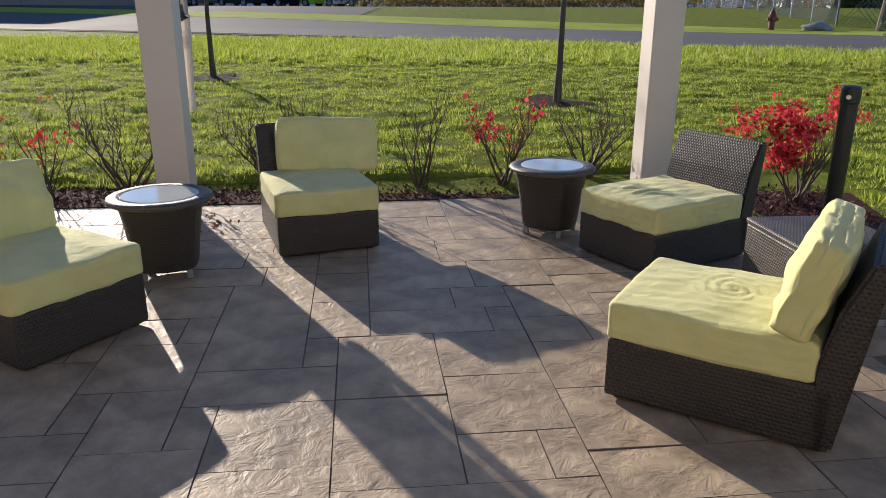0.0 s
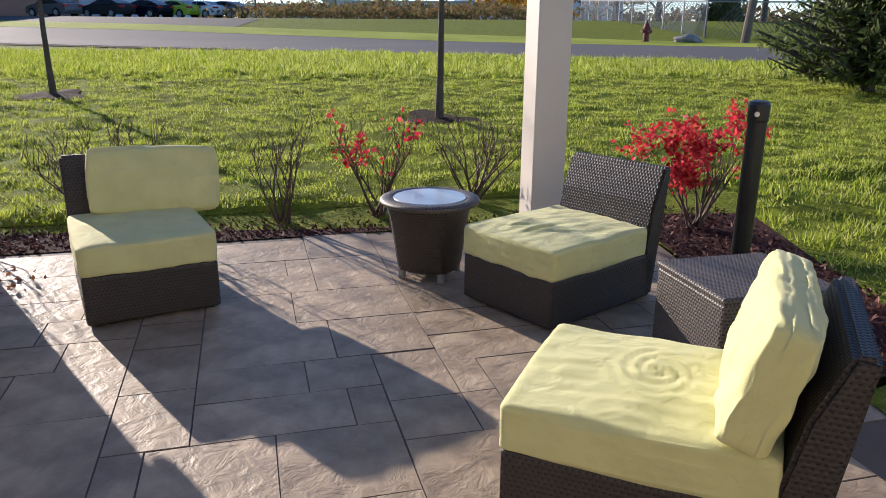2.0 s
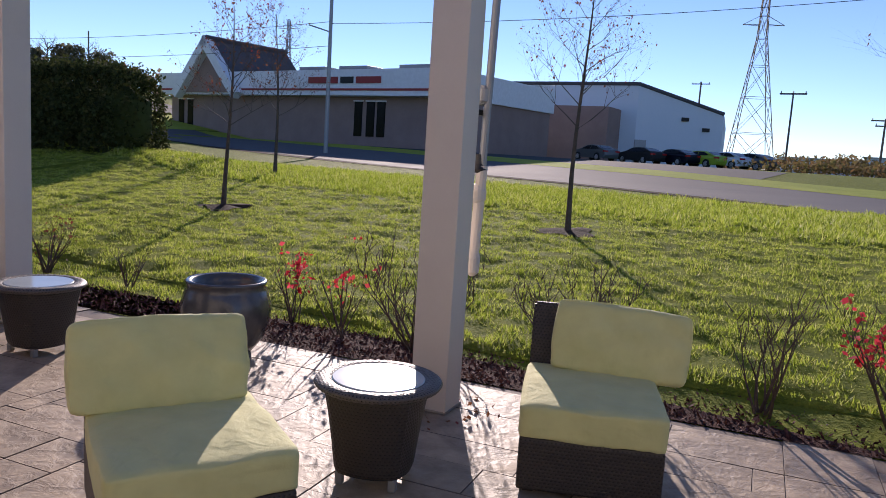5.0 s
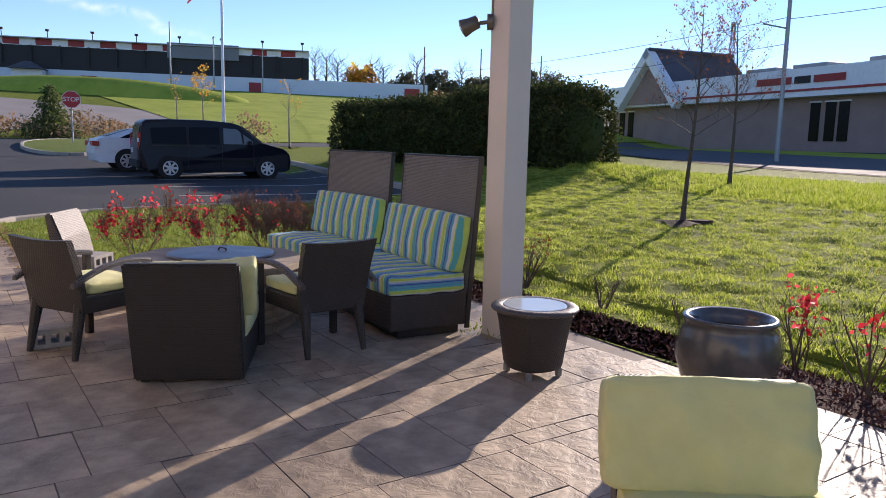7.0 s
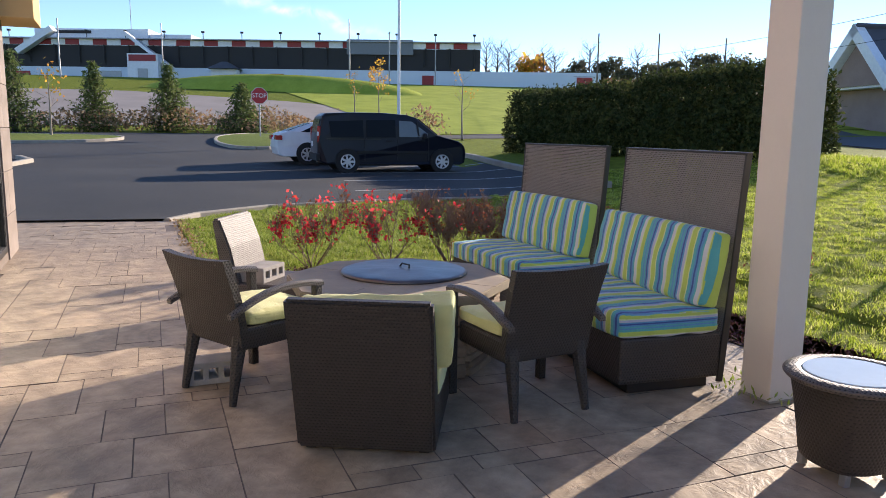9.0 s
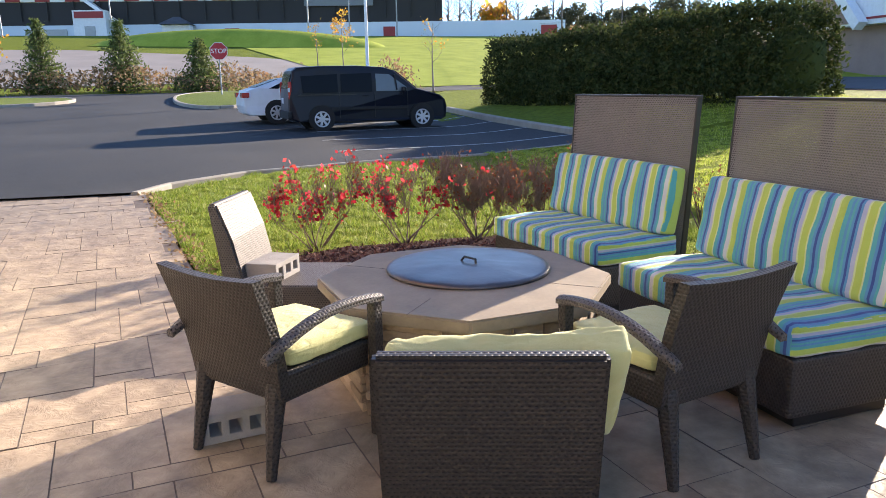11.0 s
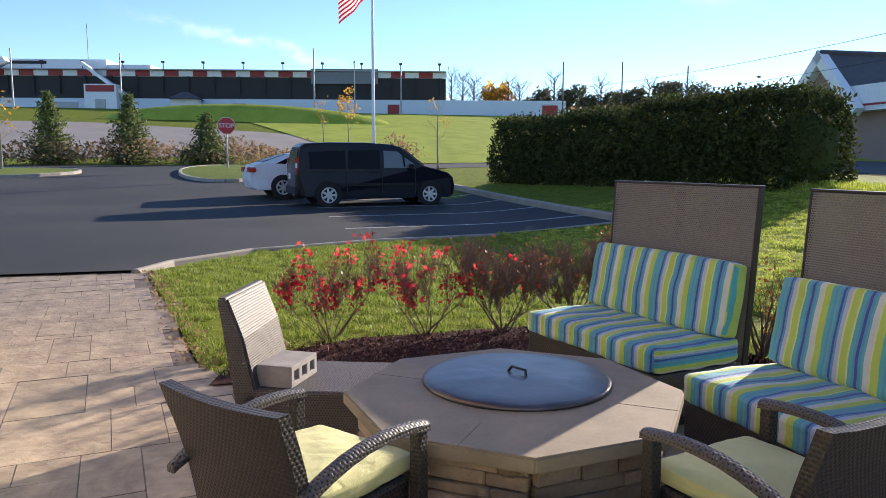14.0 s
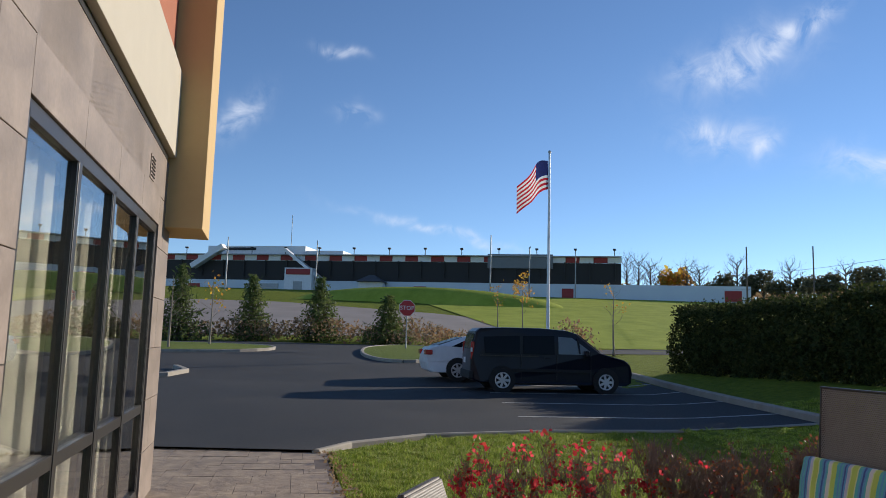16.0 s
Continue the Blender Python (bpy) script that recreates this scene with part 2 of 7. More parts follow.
STONE = surf("stamped_stone", (0.17, 0.124, 0.08), (0.55, 0.425, 0.288), 4.5, 0.6, 0.45, 11, 0.026, rand=0.12, rvar=0.14)
[n for n in STONE.node_tree.nodes if n.type == "TEX_NOISE"][1].inputs["Distortion"].default_value = 0.6
_nt = STONE.node_tree
_b = _nt.nodes["Principled BSDF"]
_src = _b.inputs["Base Color"].links[0].from_socket
_bn = add(_nt, "ShaderNodeTexNoise", Scale=1.3, Detail=9.0, Roughness=0.72, Distortion=0.9)
_tc2 = _nt.nodes.new("ShaderNodeNewGeometry")
_nt.links.new(_tc2.outputs["Position"], _bn.inputs["Vector"])
_mr = add(_nt, "ShaderNodeMapRange")
_mr.inputs[1].default_value, _mr.inputs[2].default_value, _mr.inputs[3].default_value, _mr.inputs[4].default_value = 0.52, 0.72, 0.0, 0.6
_nt.links.new(_bn.outputs[0], _mr.inputs[0])
_mx = _nt.nodes.new("ShaderNodeMix")
_mx.data_type = "RGBA"
_mx.inputs[7].default_value = (0.07, 0.05, 0.04, 1)
_nt.links.new(_mr.outputs[0], _mx.inputs[0])
_nt.links.new(_src, _mx.inputs[6])
_nt.links.new(_mx.outputs[2], _b.inputs["Base Color"])
MORTAR = surf("stone_joint", (0.11, 0.082, 0.062), (0.19, 0.145, 0.115), 6, 0.8, 0.3, 60)
GRASS = surf("grass_ground", (0.08, 0.11, 0.012), (0.25, 0.28, 0.034), 5.0, 0.95, 0.8, 38, 0.04, spec=0.08)
FAR_GRASS = surf("far_grass", (0.11, 0.15, 0.03), (0.2, 0.23, 0.06), 0.15, 0.95, 0.6, 5, 0.1, spec=0.08)
BLADES = leafy("grass_blades", [(0.15, 0.21, 0.018), (0.34, 0.43, 0.036), (0.48, 0.55, 0.075), (0.62, 0.6, 0.22)], 0.5, 0.5)
# darker copy of the lawn blades: the west side's weaker light put into colour
BLADES_DIM = leafy("dimmed_grass_blades", [(0.1, 0.15, 0.02), (0.21, 0.29, 0.034), (0.31, 0.38, 0.06), (0.42, 0.42, 0.15)], 0.5, 0.4)
MULCH = surf("mulch_ground", (0.035, 0.018, 0.016), (0.1, 0.05, 0.045), 9, 0.95, 0.9, 60, 0.02, spec=0.06)
CHIPS = leafy("mulch_chips", [(0.04, 0.018, 0.016), (0.1, 0.042, 0.038), (0.17, 0.075, 0.062), (0.27, 0.16, 0.12)], 0.8, 0.0)
ASPHALT = surf("asphalt", (0.028, 0.03, 0.033), (0.06, 0.06, 0.062), 0.35, 0.85, 0.5, 130, 0.006, spec=0.25)
ROAD = surf("road_asphalt", (0.075, 0.075, 0.08), (0.12, 0.115, 0.115), 0.3, 0.9, 0.3, 90, 0.006, spec=0.2)
DIRT = surf("bare_soil", (0.035, 0.025, 0.017), (0.085, 0.062, 0.042), 6, 0.95, 0.9, 30, 0.03, spec=0.08)
GRAVEL = surf("gravel_lot", (0.2, 0.17, 0.15), (0.32, 0.28, 0.25), 0.2, 0.9, 0.4, 12, 0.02)
CONCRETE = surf("concrete", (0.25, 0.22, 0.18), (0.4, 0.36, 0.3), 3, 0.8, 0.3, 70, 0.004)
WICKER = weave("dark_wicker", (0.032, 0.026, 0.022), (0.062, 0.049, 0.041))
WICKER_GREY = weave("grey_wicker", (0.076, 0.063, 0.053), (0.168, 0.14, 0.12), 0.013, 0.015)
MESHCLOTH = weave("brown_mesh_weave", (0.16, 0.15, 0.143), (0.245, 0.23, 0.22), 0.0115, 0.015, 0.5, 0.5, True)
LIME = fabric("lemon_canvas", None, (0.62, 0.6, 0.25), (0.7, 0.67, 0.31))
_lm, _pl, _te, _bl, _nv, _wh, _lv = (0.44, 0.56, 0.1), (0.6, 0.67, 0.32), (0.1, 0.4, 0.4), (0.1, 0.29, 0.5), (0.045, 0.09, 0.29), (0.56, 0.58, 0.6), (0.42, 0.46, 0.6)
STRIPES = fabric("striped_canvas", [(0, _wh), (0.085, _pl), (0.11, _lm), (0.23, _te), (0.3, _bl), (0.34, _te), (0.38, _bl), (0.42, _nv), (0.46, _bl), (0.5, _lv), (0.57, _pl), (0.6, _lm), (0.72, _pl),
                                    (0.75, _te), (0.82, _bl), (0.86, _nv), (0.91, _bl), (0.96, _te)], pitch=0.3)
CREAM = surf("cream_paint", (0.6, 0.54, 0.47), (0.68, 0.62, 0.54), 2, 0.55, 0.08, 70)
BLACK = plain("black_metal", (0.015, 0.015, 0.015), 0.35)
DARKFRAME = plain("bronze_frame", (0.02, 0.017, 0.015), 0.4)
BRONZE = plain("weathered_bronze", (0.16, 0.13, 0.1), 0.4, 0.5)
ALU = plain("aluminium", (0.6, 0.6, 0.6), 0.35, 0.9)
STEEL = surf("heat_blued_steel", (0.08, 0.068, 0.066), (0.19, 0.165, 0.16), 5.0, 0.36, 0.2, 9, 0.01, 0.7)
GLAZE = surf("glazed_ceramic", (0.05, 0.05, 0.05), (0.16, 0.155, 0.15), 3, 0.22, 0.05, 30, 0.002, 0.2)
FROST = plain("frosted_glass_top", (0.5, 0.55, 0.55), 0.16)
CAP = surf("capstone", (0.2, 0.155, 0.105), (0.36, 0.29, 0.2), 5, 0.7, 0.2, 60)
LEDGE = surf("ledgestone", (0.24, 0.17, 0.11), (0.5, 0.38, 0.27), 5, 0.85, 0.7, 30, 0.02, rand=0.3)
WALLSTONE = surf("porcelain_wall_tile", (0.14, 0.108, 0.085), (0.3, 0.24, 0.2), 3.5, 0.55, 0.15, 40, 0.003, rand=0.08)
STUCCO_BEIGE = surf("beige_stucco", (0.42, 0.38, 0.31), (0.48, 0.44, 0.36), 2, 0.9, 0.3, 150)
STUCCO_TAN = surf("tan_stucco", (0.5, 0.35, 0.16), (0.58, 0.41, 0.2), 2, 0.9, 0.3, 150)
STUCCO_RED = surf("terracotta_stucco", (0.3, 0.1, 0.055), (0.36, 0.13, 0.07), 2, 0.9, 0.3, 150)
PANE, _pt, _pb = nodes_of("window_glass")
_pb.inputs["Base Color"].default_value = (0.75, 0.78, 0.76, 1)
_pb.inputs["Roughness"].default_value = 0.01
_pb.inputs["Transmission Weight"].default_value = 1.0
_pb.inputs["IOR"].default_value = 2.0
CURTAIN = plain("pale_curtain", (0.4, 0.38, 0.32), 0.9)
BARK = surf("bark", (0.05, 0.04, 0.03), (0.13, 0.105, 0.085), 14, 0.9, 0.6, 60, 0.01)
TWIG = surf("twig", (0.06, 0.04, 0.03), (0.13, 0.088, 0.066), 20, 0.8, 0.2, 60)
# lighter copy of the twig colour: sunlight on the west shrubs painted in
TWIG_LIT = surf("lit_twig", (0.12, 0.078, 0.06), (0.28, 0.19, 0.14), 20, 0.8, 0.2, 60)
PALEBARK = surf("pale_bark", (0.2, 0.16, 0.12), (0.32, 0.27, 0.21), 14, 0.9, 0.4, 60)
RED_LEAF = leafy("scarlet_leaves", [(0.3, 0.02, 0.02), (0.62, 0.035, 0.06), (0.78, 0.1, 0.12), (0.45, 0.06, 0.04)], 0.55, 0.55)
RUST_LEAF = leafy("rust_leaves", [(0.14, 0.05, 0.02), (0.24, 0.09, 0.04), (0.2, 0.1, 0.045), (0.3, 0.05, 0.04)])
HEDGE_LEAF = leafy("arborvitae_leaves", [(0.025, 0.035, 0.01), (0.045, 0.06, 0.018), (0.07, 0.088, 0.025), (0.1, 0.105, 0.032)], 0.9, 0.25)
SPRUCE_LEAF = leafy("spruce_needles", [(0.06, 0.09, 0.025), (0.11, 0.15, 0.045), (0.17, 0.2, 0.07)], 0.6, 0.45)
GOLD_LEAF = leafy("autumn_leaves", [(0.55, 0.33, 0.03), (0.68, 0.4, 0.05), (0.58, 0.24, 0.05), (0.48, 0.38, 0.05), (0.46, 0.2, 0.05)], 0.55, 0.6)
PINE_LEAF = leafy("far_pine", [(0.08, 0.085, 0.05), (0.12, 0.125, 0.07), (0.18, 0.16, 0.09)], 0.7, 0.45)
DRY_LEAF = leafy("dry_brush", [(0.28, 0.2, 0.11), (0.38, 0.29, 0.16), (0.22, 0.14, 0.08), (0.34, 0.19, 0.1)], 0.8, 0.4)
BRUSH_LEAF = leafy("brush_leaves", [(0.18, 0.12, 0.05), (0.13, 0.14, 0.045), (0.25, 0.14, 0.06), (0.12, 0.1, 0.055), (0.3, 0.22, 0.09)], 0.8, 0.4)
WHITE = plain("white_paint", (0.75, 0.76, 0.78), 0.5)
WHITECAR = plain("white_car_paint", (0.75, 0.77, 0.8), 0.35, coat=0.3)
NAVYCAR = plain("navy_car_paint", (0.004, 0.006, 0.016), 0.3, coat=0.05, spec=0.25)
GREYCAR = plain("grey_car_paint", (0.1, 0.11, 0.12), 0.35, coat=0.3)
LIMECAR = plain("lime_car_paint", (0.35, 0.5, 0.03), 0.35, coat=0.3)
TYRE = plain("rubber", (0.015, 0.015, 0.015), 0.8)
RIM = plain("wheel_silver", (0.6, 0.6, 0.62), 0.35, 0.5)
REDLAMP = plain("red_lens", (0.45, 0.02, 0.02), 0.2)
CARGLASS = plain("car_glass", (0.004, 0.005, 0.007), 0.2, spec=0.15)
STANDBLACK = plain("dark_stand", (0.02, 0.018, 0.018), 0.7)
STANDRED = plain("red_panel", (0.3, 0.03, 0.03), 0.6)
WALLBLUE = surf("pale_blue_wall", (0.55, 0.62, 0.7), (0.64, 0.7, 0.76), 0.1, 0.7, 0.05, 3)
BRICK = surf("far_brick", (0.24, 0.165, 0.145), (0.33, 0.235, 0.205), 0.6, 0.9, 0.3, 8, 0.02)
ROOFDARK = surf("dark_shingle", (0.06, 0.06, 0.07), (0.1, 0.1, 0.11), 1, 0.9, 0.3, 10)
GALV = plain("galvanised", (0.3, 0.31, 0.32), 0.5, 0.6)
WOODPOLE = surf("pole_wood", (0.12, 0.09, 0.07), (0.2, 0.16, 0.13), 3, 0.9, 0.3, 30)
HYDRED = plain("hydrant_red", (0.16, 0.03, 0.025), 0.6)
SIGNRED = plain("sign_red", (0.45, 0.02, 0.025), 0.45)
SIGNWHITE = plain("sign_white", (0.8, 0.8, 0.8), 0.45)
FLAGBLUE = plain("flag_blue", (0.03, 0.04, 0.16), 0.8)
FLAGRED = plain("flag_red", (0.5, 0.03, 0.05), 0.8)
FLAGWHITE = plain("flag_white", (0.8, 0.8, 0.8), 0.8)
let_through(FLAGRED, (0.5, 0.03, 0.05), 0.5)
let_through(FLAGWHITE, (0.8, 0.8, 0.8), 0.5)
let_through(FLAGBLUE, (0.03, 0.04, 0.16), 0.5)
# pale colour stands for daylight through the van's front window; headlights share it
PALEGLASS = plain("pale_car_glass", (0.16, 0.19, 0.2), 0.15)
LINEPAINT = surf("line_paint", (0.3, 0.3, 0.29), (0.55, 0.55, 0.52), 3, 0.7, 0.1, 60)
ROCK = surf("rock", (0.2, 0.18, 0.16), (0.38, 0.35, 0.32), 3, 0.9, 0.7, 12, 0.05)
BLOCKGREY = surf("cinder_block", (0.26, 0.24, 0.22), (0.4, 0.37, 0.34), 8, 0.95, 0.6, 120, 0.004)

# ---- mesh helpers ----


def box_uv(bm):
    lay = bm.loops.layers.uv.verify()
    for f in bm.faces:
        n = f.normal
        ax, ay, az = abs(n.x), abs(n.y), abs(n.z)
        for l in f.loops:
            c = l.vert.co
            l[lay].uv = (c.x, c.y) if az >= ax and az >= ay else ((c.y, c.z) if ax > ay else (c.x, c.z))


def part(name, bm, material, parent=None, label="", smooth=False, uv=True):
    bm.normal_update()
    if uv:
        box_uv(bm)
    me = bpy.data.meshes.new(name)
    bm.to_mesh(me)
    bm.free()
    me.materials.append(material)
    if smooth:
        me.polygons.foreach_set("use_smooth", [True] * len(me.polygons))
    ob = new(name, me)
    if parent is not None:
        ob.parent = parent
    if label:
        ob["label"] = label
    return ob


def raw(name, verts, faces, material, parent=None, label="", smooth=False):
    me = bpy.data.meshes.new(name)
    me.from_pydata(verts, [], faces)
    me.materials.append(material)
    if smooth:
        me.polygons.foreach_set("use_smooth", [True] * len(me.polygons))
    ob = new(name, me)
    if parent is not None:
        ob.parent = parent
    if label:
        ob["label"] = label
    return ob


def thing(name, label, category, m=None, group="", kind=""):
    ob = new(name)
    ob.empty_display_size = 0.1
    if m is not None:
        ob.matrix_world = m
        ob.matrix_basis = m
    return tagged(ob, label, category, group, kind)


def bx(bm, c, s, bevel=0.0, rot=None, seg=2):
    """A box of size s centred at c."""
    r = bmesh.ops.create_cube(bm, size=1.0)
    vs = r["verts"]
    m = Matrix.Translation(c) @ (rot if rot is not None else Matrix()) @ Matrix.Diagonal((*s, 1))
    bmesh.ops.transform(bm, matrix=m, verts=vs)
    if bevel:
        es = list({e for v in vs for e in v.link_edges})
        bmesh.ops.bevel(bm, geom=es, offset=bevel, segments=seg, profile=0.5, affect="EDGES")
    return bm


def box(c, s, bevel=0.0, rot=None, seg=2):
    return bx(bmesh.new(), c, s, bevel, rot, seg)


def cyl(bm, p, q, r0, r1=None, n=12, cap=True):
    """A tapered tube from p to q."""
    p, q = Vector(p), Vector(q)
    r1 = r0 if r1 is None else r1
    z = (q - p).normalized()
    x = z.orthogonal().normalized()
    y = z.cross(x)
    a, b = [], []
    for i in range(n):
        t = 2 * math.pi * i / n
        d = x * math.cos(t) + y * math.sin(t)
        a.append(bm.verts.new(p + d * r0))
        b.append(bm.verts.new(q + d * r1))
    for i in range(n):
        j = (i + 1) % n
        bm.faces.new((a[i], a[j], b[j], b[i]))
    if cap:
        bm.faces.new(a[::-1])
        bm.faces.new(b)
    return bm


def tube(p, q, r0, r1=None, n=12):
    return cyl(bmesh.new(), p, q, r0, r1, n)


def lathe(profile, n=32, square=0.0):
    """A body turned round z from (r, z) pairs; square > 0 turns the round towards a rounded square."""
    bm = bmesh.new()
    rings = []
    for r, z in profile:
        ring = []
        for i in range(n):
            t = 2 * math.pi * (i + 0.5) / n
            c, s = math.cos(t), math.sin(t)
            k = 1.0
            if square:
                k = (1 - square) + square / max(abs(c), abs(s)) * 0.93
            ring.append(bm.verts.new((r * c * k, r * s * k, z)))
        rings.append(ring)
    for a, b in zip(rings, rings[1:]):
        for i in range(n):
            j = (i + 1) % n
            bm.faces.new((a[i], a[j], b[j], b[i]))
    bm.faces.new(rings[0][::-1])
    bm.faces.new(rings[-1])
    return bm


def cushion(w, d, h, puff=0.03, seed=0, n=16, soft=0.16, wrinkle=0.008, swirl=0.0, sag=0.0, creases=()):
    """A stuffed cushion, origin at the middle of its underside."""
    bm = bmesh.new()
    bmesh.ops.create_cube(bm, size=2.0)
    bmesh.ops.subdivide_edges(bm, edges=bm.edges[:], cuts=n, use_grid_fill=True)
    off = Vector((seed * 3.7, seed * 1.3, seed * 2.1))
    e = soft
    for v in bm.verts:
        p = v.co.copy()
        q = Vector((p.x, p.y, p.z))
        hx, hy, hz = w / 2, d / 2, h / 2
        r = e * min(hx, hy, hz) * 2.0
        r = min(r, hz * 0.9)
        c = Vector((p.x * hx, p.y * hy, p.z * hz))
        inner = Vector((max(-hx + r, min(hx - r, c.x)), max(-hy + r, min(hy - r, c.y)), max(-hz + r, min(hz - r, c.z))))
        dv = c - inner
        if dv.length > 1e-6:
            c = inner + dv.normalized() * r
        fx, fy = math.cos(p.x * math.pi / 2), math.cos(p.y * math.pi / 2)
        c.z += p.z * puff * fx * fy
        c.x += p.x * puff * 0.4 * math.cos(p.y * math.pi / 2)
        c.y += p.y * puff * 0.4 * math.cos(p.x * math.pi / 2)
        s = noise.noise(q * 2.3 + off) * wrinkle + noise.noise(Vector((q.x * 7, q.y * 2.2, q.z * 3)) + off) * wrinkle * 0.7
        c += Vector((0.3, 0.3, 1)) * s
        if swirl and p.z > 0.5:
            u = Vector((c.x + 0.03, c.y * 1.3 - 0.02))
            k = u.length + 0.012 * math.atan2(u.y, u.x)
            c.z += swirl * math.sin(k * 120) * math.exp(-(u.length / 0.15) ** 4)
        for ux, uy, cl, cw, dep_, ang_ in (creases if p.z > 0.5 else ()):
            ca, sa = math.cos(ang_), math.sin(ang_)
            e1, e2 = (c.x - ux) * ca + (c.y - uy) * sa, (c.y - uy) * ca - (c.x - ux) * sa
            c.z -= dep_ * math.exp(-(e1 / cl) ** 2) * (math.exp(-(e2 / cw) ** 2) - 0.5 * math.exp(-((abs(e2) - 2.2 * cw) / cw) ** 2))
        if sag:
            c.y += sag * max(0.0, p.y) * (0.9 * p.x * p.x - 0.55 - 0.5 * p.x)
            c.x -= sag * 0.5 * max(0.0, p.y) * (1 - p.x) * 0.5
        v.co = c + Vector((0, 0, hz))
    return bm


def stems(paths, material, name, parent, sides=5, label=""):
    """Tapered branches, each a list of (point, radius), in one mesh."""
    V, F = [], []
    for path in paths:
        base = len(V)
        for k, (p, r) in enumerate(path):
            a = path[max(k - 1, 0)][0]
            b = path[min(k + 1, len(path) - 1)][0]
            z = (b - a)
            z = z.normalized() if z.length > 1e-6 else Vector((0, 0, 1))
            x = z.orthogonal().normalized()
            y = z.cross(x)
            for i in range(sides):
                t = 2 * math.pi * i / sides
                V.append(p + (x * math.cos(t) + y * math.sin(t)) * r)
        for k in range(len(path) - 1):
            o = base + k * sides
            for i in range(sides):
                j = (i + 1) % sides
                F.append((o + i, o + j, o + sides + j, o + sides + i))
    return raw(name, V, F, material, parent, label, True)


def leaves(points, size, material, name, parent, rng, aspect=0.6, label="", droop=0.0):
    """Small pointed leaves at the given points."""
    V, F = [], []
    for p in points:
        s = size * (0.6 + 0.8 * rng.random())
        d = Vector((rng.uniform(-1, 1), rng.uniform(-1, 1), rng.uniform(-1, 1) - droop)).normalized()
        x = d.orthogonal().normalized()
        x = Matrix.Rotation(rng.uniform(0, 6.28), 3, d) @ x
        b = len(V)
        V += [p, p + d * s * 0.5 + x * s * aspect * 0.5, p + d * s, p + d * s * 0.5 - x * s * aspect * 0.5]
        F.append((b, b + 1, b + 2, b + 3))
    ob = raw(name, V, F, material, parent, label)
    return ob


def grow(rng, p, d, length, r, level, out, tips, spread=0.6, lift=0.25, split=3, steps=4, shrink=0.62, wob=0.18):
    """A limb from p that bends, thins and splits."""
    path = [(p.copy(), r)]
    q, dd = p.copy(), d.normalized()
    for k in range(steps):
        dd = (dd + Vector((rng.uniform(-1, 1), rng.uniform(-1, 1), rng.uniform(-0.6, 1) * lift * 2)) * wob).normalized()
        q = q + dd * (length / steps)
        path.append((q.copy(), r * (1 - 0.75 * (k + 1) / steps)))
        if level > 0 and k >= 1:
            for _ in range(split if k == steps - 1 else max(1, split - 1)):
                side = Vector((rng.uniform(-1, 1), rng.uniform(-1, 1), rng.uniform(-0.2, 0.9))).normalized()
                grow(rng, q.copy(), (dd * (1 - spread) + side * spread + Vector((0, 0, lift))), length * shrink * rng.uniform(0.7, 1.1), r * (1 - 0.7 * (k + 1) / steps) * 0.7, level - 1, out, tips, spread, lift, split, steps, shrink, wob)
        if level == 0:
            tips.append(q.copy())
    out.append(path)


def ss(v, a, b):
    t = max(0.0, min(1.0, (v - a) / (b - a)))
    return t * t * (3 - 2 * t)


def ramp(v, a, b):
    return max(0.0, min(b - a, v - a))


HEDGE_A, HEDGE_B = (-29.6, 11.15), (-17.2, 14.2)


def ground_z(x, y):
    """The lie of the land: level by the patio, rising gently to the road and to the hill in the west."""
    n = 0.055 * ramp(y, 5.7, 13.6) + 0.008 * ramp(y, 13.6, 30) + 0.045 * ramp(y, 30, 50)
    # the hedge stands on a low bank
    hx, hy = HEDGE_B[0] - HEDGE_A[0], HEDGE_B[1] - HEDGE_A[1]
    f = max(0.0, min(1.0, ((x - HEDGE_A[0]) * hx + (y - HEDGE_A[1]) * hy) / (hx * hx + hy * hy)))
    d = math.hypot(x - HEDGE_A[0] - f * hx, y - HEDGE_A[1] - f * hy)
    n += 0.42 * math.exp(-(d / 2.7) ** 2)
    w = 0.15 * ramp(-x, 14, 26) / 12 + 0.3 * ramp(-x, 26, 32) / 6 + 0.42 * ramp(-x, 32, 41) / 9 + 0.27 * ramp(-x, 41, 53) / 12 + 7.7 * ramp(-x, 53, 122) / 69
    return max(n, w)


def turf_z(x, y):
    """Lawn surface: the land with its tufts and hollows."""
    p = Vector((x, y, 0.0))
    return ground_z(x, y) + 0.05 + 0.042 * noise.noise(p * 1.3) + 0.032 * noise.noise(Vector((x * 2.6, y * 4.6, 0.0))) + 0.018 * noise.noise(p * 9.0)


def sheet(name, a, b, off, material, n=24, m=4, label="", category="", thick=0.0, kind="structure"):
    """A surface laid over the land between two polylines of equal point count."""
    def along(pl, t):
        t *= len(pl) - 1
        i = min(int(t), len(pl) - 2)
        f = t - i
        return Vector(pl[i]).lerp(Vector(pl[i + 1]), f)
    V, F = [], []
    for i in range(n + 1):
        p, q = along(a, i / n), along(b, i / n)
        for j in range(m + 1):
            c = p.lerp(q, j / m)
            V.append((c.x, c.y, ground_z(c.x, c.y) + off))
    for i in range(n):
        for j in range(m):
            o = i * (m + 1) + j
            F.append((o, o + m + 1, o + m + 2, o + 1))
    ob = raw(name, V, F, material)
    if ob.data.polygons[0].normal.z < 0:
        ob.data.flip_normals()
    return tagged(ob, label, category, kind=kind)


